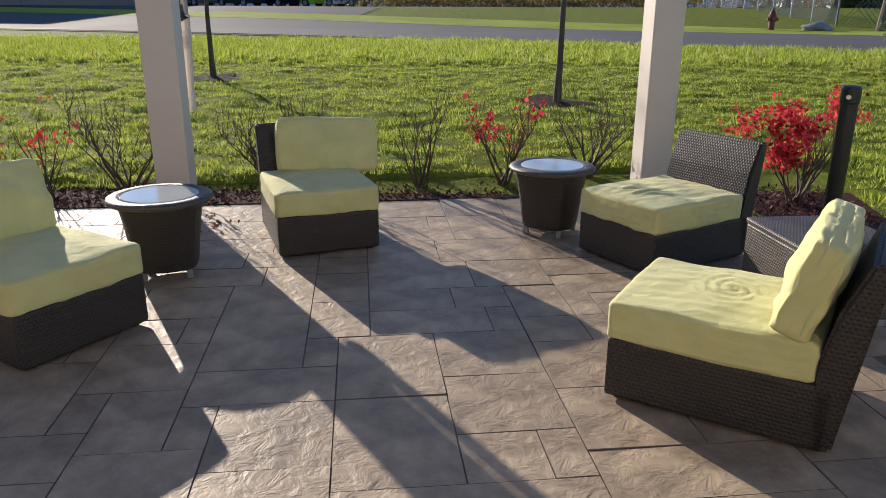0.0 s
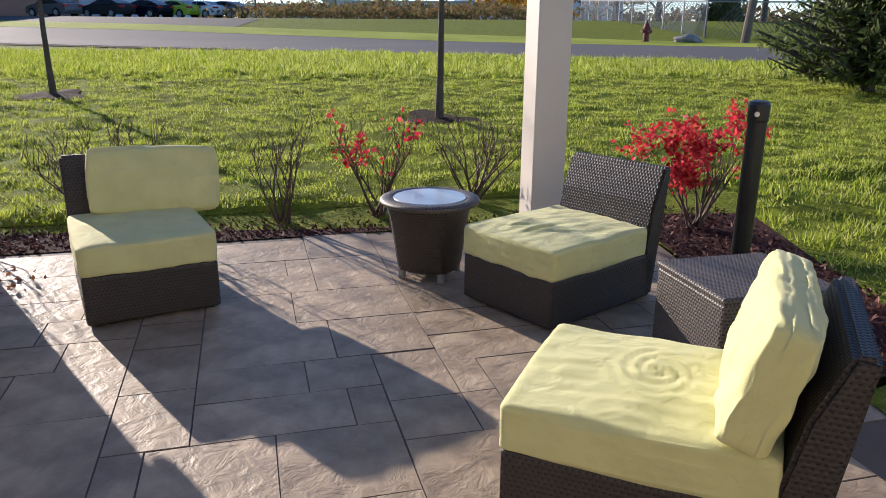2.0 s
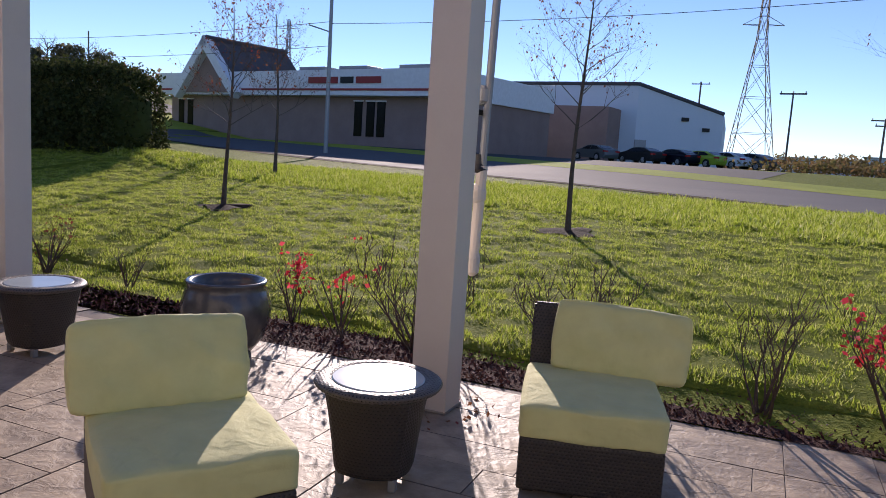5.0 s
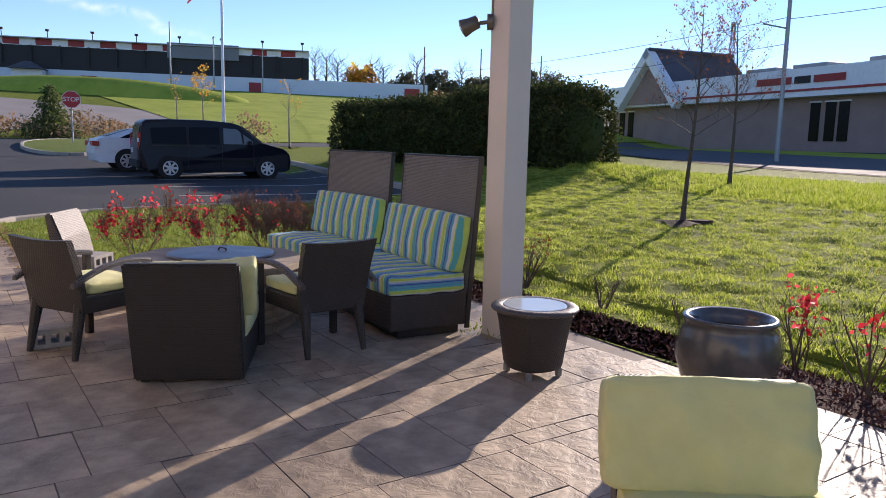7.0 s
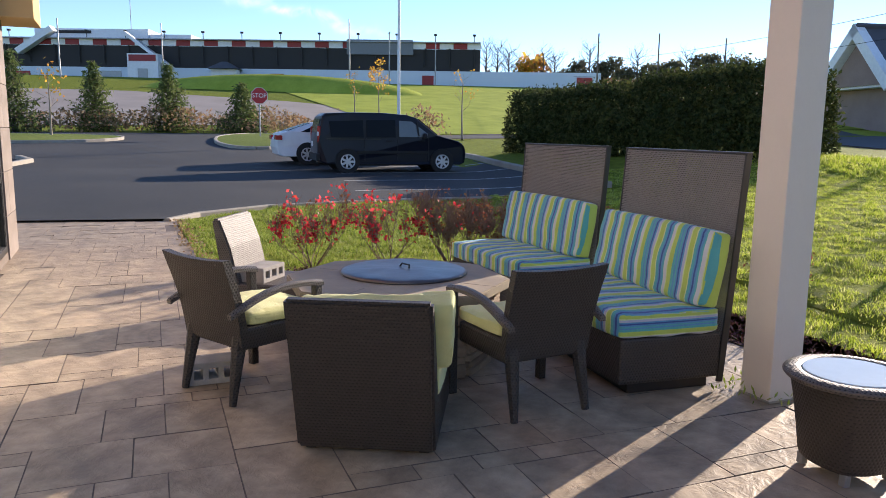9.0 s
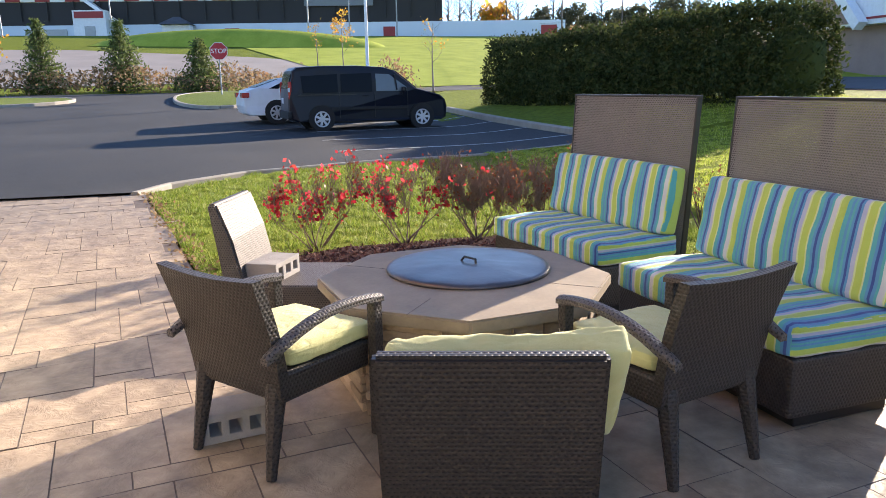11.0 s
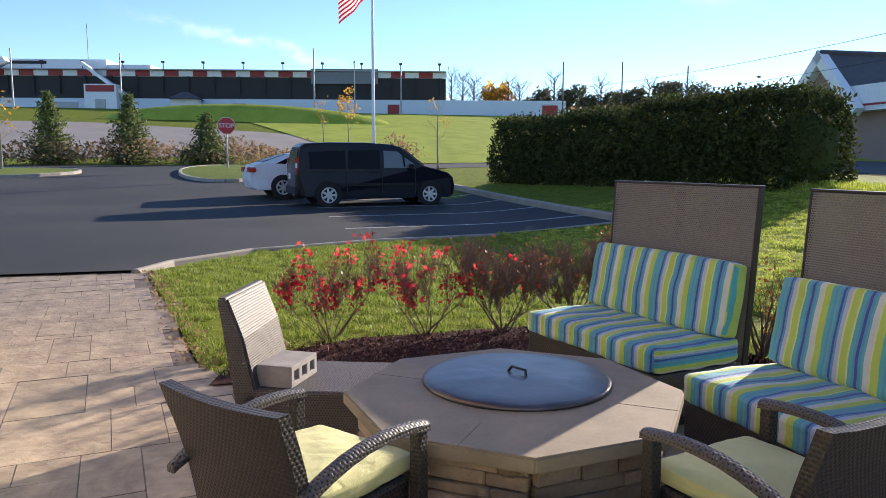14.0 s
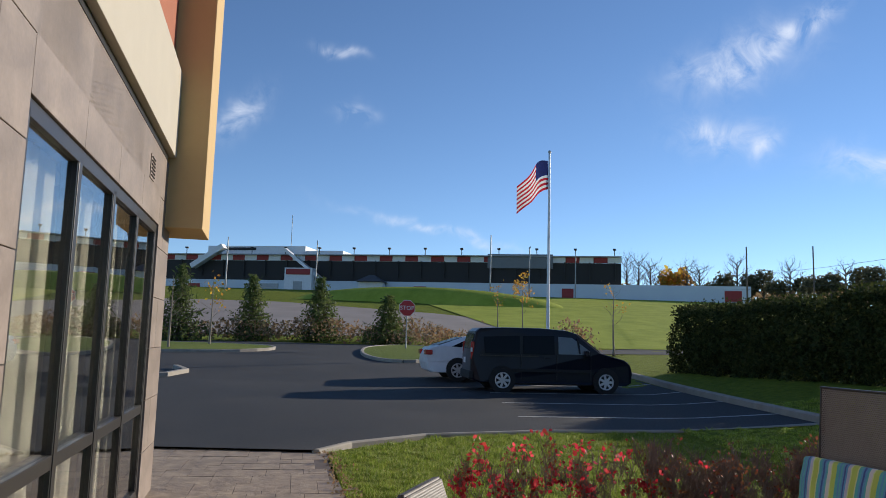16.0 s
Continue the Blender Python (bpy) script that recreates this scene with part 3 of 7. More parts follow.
def kerb(name, pts, w=0.16, h=0.13, label="pale concrete kerb beside the asphalt", material=None, step=0.8):
    """A raised kerb with a rounded top edge along a polyline."""
    P = []
    for a, b in zip(pts, pts[1:]):
        a, b = Vector(a), Vector(b)
        k = max(1, int((b - a).length / step))
        P += [a.lerp(b, i / k) for i in range(k)]
    P.append(Vector(pts[-1]))
    V, F = [], []
    prof = [(-w / 2, -0.1), (-w / 2, h - 0.02), (-w / 2 + 0.02, h), (w / 2 - 0.03, h), (w / 2, h - 0.03), (w / 2, -0.1)]
    for i, p in enumerate(P):
        t = (P[min(i + 1, len(P) - 1)] - P[max(i - 1, 0)]).normalized()
        nrm = Vector((-t.y, t.x))
        for o, z in prof:
            c = p + nrm * o
            V.append((c.x, c.y, ground_z(p.x, p.y) + z))
    k = len(prof)
    for i in range(len(P) - 1):
        for j in range(k - 1):
            F.append((i * k + j, i * k + j + 1, (i + 1) * k + j + 1, (i + 1) * k + j))
    F.append(tuple(range(k)))
    F.append(tuple(range(len(V) - 1, len(V) - k - 1, -1)))
    return tagged(raw(name, V, F, material or CONCRETE), label, "kerb", kind="structure")

# ---- land, patio and building ----
gx = [-420, -300, -220, -170, -140, -122, -110, -95, -80, -66] + [-58 + 2 * i for i in range(0, 38)] + [20, 24, 30, 38, 50, 70, 100, 150, 250, 400]
gy = [-300, -200, -120, -70, -40, -25, -16] + [-12 + 1.5 * i for i in range(0, 36)] + [44, 50, 58, 66, 76, 88, 100, 130, 180, 260, 420]


def under_patio(x, y):
    return -14.2 < x < 2.6 and -14 < y < 5.8


V = [(x, y, ground_z(x, y) - (0.12 if under_patio(x, y) else 0.0)) for x in gx for y in gy]
ny = len(gy)
F = [(i * ny + j, (i + 1) * ny + j, (i + 1) * ny + j + 1, i * ny + j + 1) for i in range(len(gx) - 1) for j in range(ny - 1)]
tagged(raw("ground", V, F, GRASS, smooth=True), "sunlit green lawn rising gently to the road", "lawn", kind="structure")
U, VV = Vector((0.988, 0.155)), Vector((-0.155, 0.988))


def patio_edge(x):
    return 5.68 + 0.158 * x


def strip_z(name, a, b, z, material, label, category):
    V, F = [], []
    for p, q in zip(a, b):
        V += [(p[0], p[1], z), (q[0], q[1], z)]
    for i in range(len(a) - 1):
        F.append((2 * i, 2 * i + 2, 2 * i + 3, 2 * i + 1))
    ob = raw(name, V, F, material)
    if ob.data.polygons[0].normal.z < 0:
        ob.data.flip_normals()
    return tagged(ob, label, category, kind="structure")


# lawn between the patio and the car park, level with the paving
strip_z("lawn_west", [(-13.4, 0.26), (-10.5, 0.8), (-8.7, 1.12), (-8.0, 1.6), (-7.6, 4.6), (-5.3, 4.86), (-4.0, 5.0)],
        [(-13.8, 0.5), (-15.2, 1.8), (-15.9, 3.4), (-16.2, 5.2), (-16.5, 6.0), (-8.5, 6.0), (-4.0, 5.95)], 0.0, GRASS, "short green grass between paving and kerb", "lawn")
mulch_n = strip_z("mulch_bed_north", [(x, patio_edge(x)) for x in (-8, -6, -4, -2, 0, 2.0)], [(x, patio_edge(x) + 0.62) for x in (-8, -6, -4, -2, 0, 2.1)], 0.0, MULCH, "dark red-brown shredded bark mulch along the patio edge", "mulch bed")
strip_z("mulch_bed_east", [(2.0, 3.4), (2.0, 4.6), (2.0, 5.98)], [(2.6, 3.6), (2.75, 4.8), (3.0, 6.5)], 0.014, MULCH, "dark bark mulch under the red shrub", "mulch bed")
strip_z("mulch_bed_west", [(-8.2, 1.2), (-8.15, 2.2), (-8.15, 3.2), (-8.1, 4.3)], [(-8.75, 1.35), (-9.2, 2.3), (-9.25, 3.4), (-9.25, 5.0)], 0.01, MULCH, "dark bark mulch under the shrubs", "mulch bed")
strip_z("grass_east", [(2.0, -14), (2.0, 3.35), (2.62, 3.6), (2.76, 4.8), (3.0, 6.5)], [(12, -14), (12, 0), (12, 3), (12, 5), (12, 6.5)], 0.004, GRASS, "green grass beside the patio", "lawn")

# stamped concrete: slab and its pieces
slab = raw("patio_floor", [(-14.0, -14, -0.0065), (2.0, -14, -0.0065), (2.0, 5.99, -0.0065), (-8.2, 4.385, -0.0065), (-8.6, 1.13, -0.0065), (-14.0, 0.12, -0.0065)], [(0, 1, 2, 3, 4, 5)], MORTAR)
tagged(slab, "stamped concrete patio, brown slate pattern with dark joints", "patio", kind="structure")


def inside_patio(x, y):
    if x > 1.98 or x < -13.45:
        return False
    if y > patio_edge(x) - 0.02:
        return False
    if x < -8.2:
        if y > 1.13 + 0.185 * (x + 8.6):
            return False
    # the building stands on the south side
    if x < -4.9 and y < -1.16 + 0.2 * (x + 10.87):
        return x < -10.9 and y > -4
    return y > -1.6 + 0.155 * x


tile_mesh = {}


def stone_mesh(w, h):
    if (w, h) not in tile_mesh:
        bm = bmesh.new()
        g, bv = 0.001, 0.002
        x, y = w / 2 - g, h / 2 - g
        lo = [bm.verts.new(c) for c in ((-x, -y, -0.03), (x, -y, -0.03), (x, y, -0.03), (-x, y, -0.03))]
        md = [bm.verts.new(c) for c in ((-x, -y, -bv), (x, -y, -bv), (x, y, -bv), (-x, y, -bv))]
        hi = [bm.verts.new(c) for c in ((-x + bv, -y + bv, 0), (x - bv, -y + bv, 0), (x - bv, y - bv, 0), (-x + bv, y - bv, 0))]
        for i in range(4):
            j = (i + 1) % 4
            bm.faces.new((lo[i], lo[j], md[j], md[i])).material_index = 1
            bm.faces.new((md[i], md[j], hi[j], hi[i])).material_index = 1
        bm.faces.new(hi)
        bm.normal_update()
        me = bpy.data.meshes.new("stone")
        bm.to_mesh(me)
        bm.free()
        me.materials.append(STONE)
        me.materials.append(MORTAR)
        tile_mesh[(w, h)] = me
    return tile_mesh[(w, h)]


def pave():
    rng = random.Random(5)
    mod, n0, n1 = 0.135, -124, 44
    m0, m1 = -36, 66
    used = set()
    sizes = [(4, 3), (5, 3), (4, 2), (3, 3), (6, 3), (3, 2), (5, 2), (2, 3), (5, 4), (3, 4), (2, 2)]
    cells = []
    for j in range(m0, m1):
        for i in range(n0, n1):
            if (i, j) in used:
                continue
            cand = sizes[:7] + sizes[7:] if rng.random() < 0.5 else sizes[:5]
            rng.shuffle(cand)
            cand += [(3, 2), (2, 2), (3, 1), (2, 1), (1, 2), (1, 1)]
            for a, b in cand:
                cl = [(i + p, j + q) for p in range(a) for q in range(b)]
                if all(c not in used for c in cl):
                    used.update(cl)
                    c = U * ((i + a / 2) * mod) + VV * ((j + b / 2) * mod)
                    if inside_patio(c.x, c.y):
                        cells.append((c, a * mod, b * mod))
                    break
    ang = math.atan2(U.y, U.x)
    cells.sort(key=lambda s: min((s[0] - Vector(p)).length for p in ((-0.3, 3.2), (-2.5, 3.0), (-4.5, 2.2), (-6.3, 1.2))))
    V, F, M = [], [], []
    for k, (c, w, h) in enumerate(cells):
        w, h = round(w, 3), round(h, 3)
        me = stone_mesh(w, h)
        tilt = (rng.uniform(-0.4, 0.4), rng.uniform(-0.4, 0.4))
        m = Matrix.LocRotScale((c.x, c.y, rng.uniform(-0.0025, 0.0)), Euler((radians(tilt[0]), radians(tilt[1]), ang)), None)
        if k < 300:
            ob = new("stone", me)
            ob.parent = slab
            ob.matrix_basis = m
        else:
            b = len(V)
            V += [m @ v.co for v in me.vertices]
            F += [tuple(b + i for i in p.vertices) for p in me.polygons]
            M += [p.material_index for p in me.polygons]
    rest = raw("paving_stones", V, F, STONE, slab)
    rest.data.materials.append(MORTAR)
    rest.data.polygons.foreach_set("material_index", M)
    tagged(rest, kind="stuff")


def post(name, x, y, label, top=2.75):
    t = thing(name, label, "post", pose(x, y, 0, 0, 0, 9.0), "square porch posts")
    part("shaft", box((0, 0, top / 2), (0.205, 0.205, top), 0.006), CREAM, t)
    part("base_trim", box((0, 0, 0.006), (0.216, 0.216, 0.012), 0.003), CONCRETE, t, "thin concrete footing")
    return t


POSTS = [(-5.06, 4.31), (-1.83, 4.86), (1.28, 5.46)]
post("porch_post", *POSTS[0], "cream-painted square porch post carrying a flood light")
post("porch_post", *POSTS[1], "cream-painted square porch post with a pipe beside it")
post("porch_post", *POSTS[2], "cream-painted square porch post behind a wicker chair")
roof = raw("trim_beam", [], [], CREAM)
bm = bmesh.new()
bm.from_mesh(roof.data)
bx(bm, (-1.9, 4.87, 2.86), (7.0, 0.24, 0.22), 0.01, Matrix.Rotation(radians(10), 4, "Z"))
bm.to_mesh(roof.data)
bm.free()
tagged(roof, "cream-painted timber beam carried by three square posts", "beam", kind="structure")

# flood light on the first post
fl = thing("flood_light", "bronze outdoor flood light with a round lens on a porch post", "flood light", pose(-5.13, 4.2, 2.21, 0, 0, 150))
part("mount", tube((0, 0, 0), (0, 0.04, 0), 0.055, n=20), BRONZE, fl)
part("arm", tube((0, 0.03, 0), (0.02, 0.13, -0.01), 0.014), BRONZE, fl)
bm = lathe([(0.02, -0.07), (0.045, -0.06), (0.05, 0.0), (0.062, 0.05), (0.06, 0.062)], 20)
bmesh.ops.transform(bm, matrix=Matrix.Translation((0.02, 0.16, -0.02)) @ Matrix.Rotation(radians(-115), 4, "X"), verts=bm.verts)
part("lamp_head", bm, BRONZE, fl, smooth=True)
bm = lathe([(0.052, 0.063), (0.03, 0.07), (0.005, 0.072)], 20)
bmesh.ops.transform(bm, matrix=Matrix.Translation((0.02, 0.16, -0.02)) @ Matrix.Rotation(radians(-115), 4, "X"), verts=bm.verts)
part("lens", bm, FROST, fl, "frosted glass lens")
bm = tube((0, 0.0, 0.05), (0, 0.0, 0.55), 0.014)
part("conduit", bm, BRONZE, fl)

# jointed pipe hanging beside the middle post
pp = thing("hanging_pipe", "grey jointed pipe held off a porch post by a bracket", "pipe", pose(-1.77, 5.06, 0))
part("tube", tube((0.02, 0, 1.30), (0.05, 0, 2.74), 0.022), GALV, pp)
part("lower_tube", tube((0, 0, 0.74), (0.02, 0, 1.30), 0.03), CREAM, pp)
part("collar", lathe([(0.03, 1.26), (0.05, 1.28), (0.034, 1.31), (0.03, 1.36)], 16), BLACK, pp, "dark rubber collar")
part("coupling", lathe([(0.035, 1.10), (0.048, 1.12), (0.048, 1.17), (0.035, 1.2)], 16), CREAM, pp)
part("coupling", lathe([(0.03, 1.62), (0.042, 1.64), (0.042, 1.7), (0.03, 1.72)], 16), GALV, pp)
part("tip", lathe([(0.015, 0.7), (0.036, 0.72), (0.04, 0.8), (0.03, 0.84)], 16), CREAM, pp)
part("bracket", box((-0.01, -0.06, 1.58), (0.03, 0.16, 0.03), 0.004), BLACK, pp)

# building: stone-tiled wall with windows, stucco above, a tan fin at the corner
wall_m = Matrix.Translation((-10.87, -1.13, 0)) @ Matrix.Rotation(math.atan2(0.196, 0.9806), 4, "Z")
WL = 5.9
bm = bmesh.new()
for a, b, z0, z1 in [(0, 0.76, 0, 3.12), (4.53, WL, 0, 3.12), (0.76, 4.53, 2.465, 3.12), (0.76, 4.53, -0.02, 0.1)]:
    bx(bm, ((a + b) / 2, -0.16, (z0 + z1) / 2), (b - a, 0.3, z1 - z0))
wall = part("wall_north", bm, MORTAR)
wall.matrix_world = wall_m
tagged(wall, "building wall clad in large brown-grey stone-look tiles", "wall", kind="structure")
rng = random.Random(2)
tm = {}
for row in range(7):
    z0, z1 = row * 0.454, min(3.12, row * 0.454 + 0.454)
    x = -0.45 if row % 2 else 0.0
    while x < WL:
        a, b = max(0, x), min(WL, x + 0.9)
        spans = [(a, b)]
        if z0 < 2.54 and z1 > 0.1:
            spans = [(a, min(b, 0.76)), (max(a, 4.53), b)]
        for s0, s1 in spans:
            zz0, zz1 = z0, z1
            if s1 - s0 > 0.03:
                k = (round(s1 - s0, 3), round(zz1 - zz0, 3))
                if k not in tm:
                    tbm = box((0, 0, 0), (k[0] - 0.005, 0.018, k[1] - 0.005), 0.002, seg=1)
                    me = bpy.data.meshes.new("tile")
                    tbm.to_mesh(me)
                    tbm.free()
                    me.materials.append(WALLSTONE)
                    tm[k] = me
                if z0 < 2.54 < z1 and 0.76 < (s0 + s1) / 2 < 4.53:
                    continue
                ob = new("tile", tm[k])
                ob.parent = wall
                ob.location = ((s0 + s1) / 2, -0.003, (zz0 + zz1) / 2)
        x += 0.9
# lintel tiles over the window
for i in range(4):
    a, b = 0.76 + i * 0.9425, 0.76 + (i + 1) * 0.9425
    tbm = box(((a + b) / 2, -0.003, 2.7925), (b - a - 0.005, 0.018, 0.65), 0.002, seg=1)
    part("tile", tbm, WALLSTONE, wall)


def wall_thing(name, label, category, kind=""):
    return thing(name, label, category, wall_m, kind=kind)


win = wall_thing("window_1", "tall dark-framed storefront window reflecting lawn and sky", "window", "structure")
part("window_frame", box((2.645, -0.07, 2.425), (3.77, 0.12, 0.08), 0.004), DARKFRAME, win)
part("window_frame", box((2.645, -0.07, 0.12), (3.77, 0.12, 0.07), 0.004), DARKFRAME, win)
part("transom", box((2.645, -0.066, 0.84), (3.77, 0.1, 0.075), 0.004), DARKFRAME, win)
for x in (0.795, 1.72, 2.645, 3.57, 4.495):
    part("mullion", box((x, -0.06, 1.2725), (0.07, 0.1, 2.305), 0.004), DARKFRAME, win)
for a, b in ((0.83, 1.685), (1.755, 2.61), (2.68, 3.535), (3.605, 4.46)):
    for z0, z1 in ((0.155, 0.803), (0.878, 2.385)):
        pn = part("pane", box(((a + b) / 2, -0.045, (z0 + z1) / 2), (b - a, 0.012, z1 - z0)), PANE, win, "reflecting window glass")
        pn.visible_shadow = False
        part("glazing_bead", box((a + 0.012, -0.03, (z0 + z1) / 2), (0.02, 0.03, z1 - z0)), BLACK, win)
for i in range(9):
    cu = wall_thing("curtain", "pale pleated curtain strip hanging behind the window", "curtain")
    cbm = bmesh.new()
    x0, rows_ = (0.84, 1.02, 1.62, 1.78, 2.5, 2.7, 3.4, 3.62, 4.3)[i], []
    for k in range(13):
        xx, yy = x0 + k * 0.024, -0.2 + 0.02 * math.sin(k * 1.6)
        rows_.append([cbm.verts.new((xx, yy, 0.12)), cbm.verts.new((xx, yy, 2.42)), cbm.verts.new((xx, yy - 0.006, 2.42)), cbm.verts.new((xx, yy - 0.006, 0.12))])
    for a, b in zip(rows_, rows_[1:]):
        for j in range(4):
            cbm.faces.new((a[j], b[j], b[(j + 1) % 4], a[(j + 1) % 4]))
    cbm.faces.new(rows_[0][::-1])
    cbm.faces.new(rows_[-1])
    part("cloth", cbm, CURTAIN, cu)
lv = wall_thing("wall_vent", "small bronze louvred vent in the tiled wall", "vent")
part("vent_frame", box((1.36, 0.008, 2.86), (0.2, 0.012, 0.2), 0.002), WALLSTONE, lv)
for i in range(6):
    part("slat", box((1.36, 0.017, 2.785 + i * 0.03), (0.16, 0.012, 0.012), 0.002, Matrix.Rotation(radians(35), 4, "X")), DARKFRAME, lv)
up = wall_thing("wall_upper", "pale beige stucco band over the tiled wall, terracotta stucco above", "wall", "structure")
# black strip put in as the shade beneath the overhanging stucco band
part("shade_strip", box((3.2, -0.13, 3.145), (5.4, 0.28, 0.05)), BLACK, up)
part("stucco_band", box((3.15, -0.1, 3.595), (5.5, 0.34, 0.85), 0.004), STUCCO_BEIGE, up, "pale beige stucco band")
part("upper_wall", box((3.15, -0.16, 6.045), (5.5, 0.3, 4.05), 0.004), STUCCO_RED, up, "terracotta stucco")
fin = wall_thing("corner_fin", "tan stucco corner block projecting over the wall's end", "facade block", "structure")
part("fin_body", box((-0.05, 0.1, 5.25), (0.86, 0.5, 5.5), 0.006), STUCCO_TAN, fin)
back = raw("wall_back", [], [], STUCCO_BEIGE)
bm = bmesh.new()
bx(bm, (5.9, -1.5, 1.9), (0.3, 3.0, 3.8))
bx(bm, (3.0, -3.0, 1.9), (5.6, 0.2, 3.8))
bx(bm, (3.0, -1.6, 2.9), (5.6, 2.6, 0.1))
bx(bm, (3.0, -1.6, 0.03), (5.6, 2.6, 0.06))
bx(bm, (11.9, -3.0, 1.9), (12.0, 0.3, 3.8))
bx(bm, (0.1, -5.3, 4.0), (0.3, 10.0, 8.0))
bm.to_mesh(back.data)
bm.free()
back.matrix_world = wall_m
tagged(back, "plain beige stucco wall of the building", "wall", kind="structure")

# ---- patio furniture ----


def lounge_chair(label, m, cushions="both", seat_seed=0, back_m=None, group="armless wicker lounge chairs", cloth=True, rise=0.0, lean=0.025, swirl=0.0, sag=0.0, creases=()):
    """Armless woven lounge chair: box base, leaning back, loose cushions. Local -y is the front."""
    t = thing("lounge_chair", label, "chair", m, group)
    w, d = 0.58, 0.74
    top = 0.237 if cloth else 0.272
    bm = box((0, -0.006, (top + 0.012) / 2), (w, d - 0.012, top - 0.012), 0.014)
    part("base", bm, WICKER if cloth else WICKER_GREY, t)
    for sx in (-1, 1):
        for sy in (-1, 1):
            part("foot", box((sx * (w / 2 - 0.05), sy * (d / 2 - 0.05), 0.009), (0.045, 0.045, 0.018), 0.003), DARKFRAME, t, "dark metal foot")
    bm = bmesh.new()
    prof = [(d / 2 - 0.085, 0.27), (d / 2 - 0.055, 0.48), (d / 2 + 0.0, 0.65), (d / 2 + 0.055, 0.645), (d / 2 + 0.038, 0.45), (d / 2 + 0.022, 0.27), (d / 2, 0.014), (d / 2 - 0.06, 0.014)]
    prof = [(y_ + lean * (max(0.0, z_ - 0.27) / 0.38 if i_ < 3 else z_ / 0.65), z_ + rise * ss(z_, 0.0 if i_ > 2 else 0.27, 0.65)) for i_, (y_, z_) in enumerate(prof)]
    L = [bm.verts.new((-w / 2, y, z)) for y, z in prof]
    R = [bm.verts.new((w / 2, y, z)) for y, z in prof]
    for i in range(len(prof)):
        j = (i + 1) % len(prof)
        bm.faces.new((L[i], L[j], R[j], R[i]))
    bm.faces.new(L[::-1])
    bm.faces.new(R)
    bmesh.ops.recalc_face_normals(bm, faces=bm.faces)
    bmesh.ops.bevel(bm, geom=[e for e in bm.edges if e.calc_face_angle(0) > 0.6], offset=0.012, segments=2, affect="EDGES")
    part("backrest", bm, WICKER if cloth else WICKER_GREY, t)
    if cushions in ("both", "seat"):
        s = part("seat_cushion", cushion(w + 0.01, d - 0.07, 0.142, 0.018, seat_seed, 56 if swirl or creases else 16, soft=0.15, wrinkle=0.007, swirl=swirl, creases=creases), LIME, t, "pale lemon-green canvas seat cushion", True)
        s.matrix_basis = pose(0, -0.04, 0.232)
    if cushions == "both":
        b = part("back_cushion", cushion(w * 1.06, 0.325, 0.12, 0.028, seat_seed + 5, 24, soft=0.2, wrinkle=0.012, sag=sag), LIME, t, "pale lemon-green canvas back cushion", True)
        b.matrix_basis = back_m or (pose(0, d / 2 - 0.155, 0.365, 73, 0, 0) @ pose(0, 0.17, -0.06))
    return t


lounge_chair("black-brown wicker lounge chair with lemon-green cushions half in shade", pose(-1.83, 3.22, 0, 0, 0, 62), seat_seed=1,
             back_m=pose(-0.04, 0.215, 0.355, 73, 0, 0) @ pose(0, 0.17, -0.06))
lounge_chair("black-brown wicker lounge chair, back cushion slipped to one side", pose(-0.895, 4.665, 0, 0, 0, 23), seat_seed=2,
             back_m=pose(0.12, 0.215, 0.352, 74, 3, -2) @ pose(0, 0.17, -0.06))
CREASES = [(-0.09, -0.15, 0.05, 0.011, 0.01, 1.0), (0.02, -0.13, 0.085, 0.014, 0.018, 1.45), (0.12, -0.09, 0.06, 0.01, 0.005, 0.9)]
lounge_chair("black-brown wicker lounge chair with a seat cushion only", pose(1.142, 4.445, 0, 0, 0, -56), "seat", 3, creases=CREASES)
lounge_chair("black-brown wicker lounge chair with wrinkled lemon-green cushions", pose(1.009, 2.814, 0, 0, 0, -119), seat_seed=4, swirl=0.0035,
             back_m=pose(0, 0.195, 0.37, 74, 0, 0) @ pose(0, 0.17, -0.06))
lounge_chair("black-brown wicker lounge chair by the fire pit, cushion sagging", pose(-5.1, 2.225, 0, 0, 0, -107.5) @ Matrix.Diagonal((1.04, 1, 1, 1)), seat_seed=6, rise=0.06, lean=0.12, sag=0.04,
             back_m=pose(-0.035, 0.235, 0.385, 63, 0, 0) @ pose(0, 0.165, -0.06))
bare = lounge_chair("bare grey-brown wicker lounge chair holding a concrete block", pose(-7.33, 1.84, 0, 0, 0, 160), "none", 7, cloth=False, rise=0.09, lean=0.05)

ot = thing("ottoman", "square grey-brown wicker ottoman without a cushion", "ottoman", pose(1.62, 3.57, 0.02, 0, 0, 8))
part("top", box((0, 0, 0.375), (0.48, 0.46, 0.03), 0.01), WICKER_GREY, ot)
part("body", box((0, 0, 0.2), (0.47, 0.45, 0.33), 0.012), WICKER_GREY, ot)
for sx in (-1, 1):
    for sy in (-1, 1):
        part("foot", box((sx * 0.2, sy * 0.19, 0.018), (0.04, 0.04, 0.036), 0.004), ALU, ot, "aluminium foot")


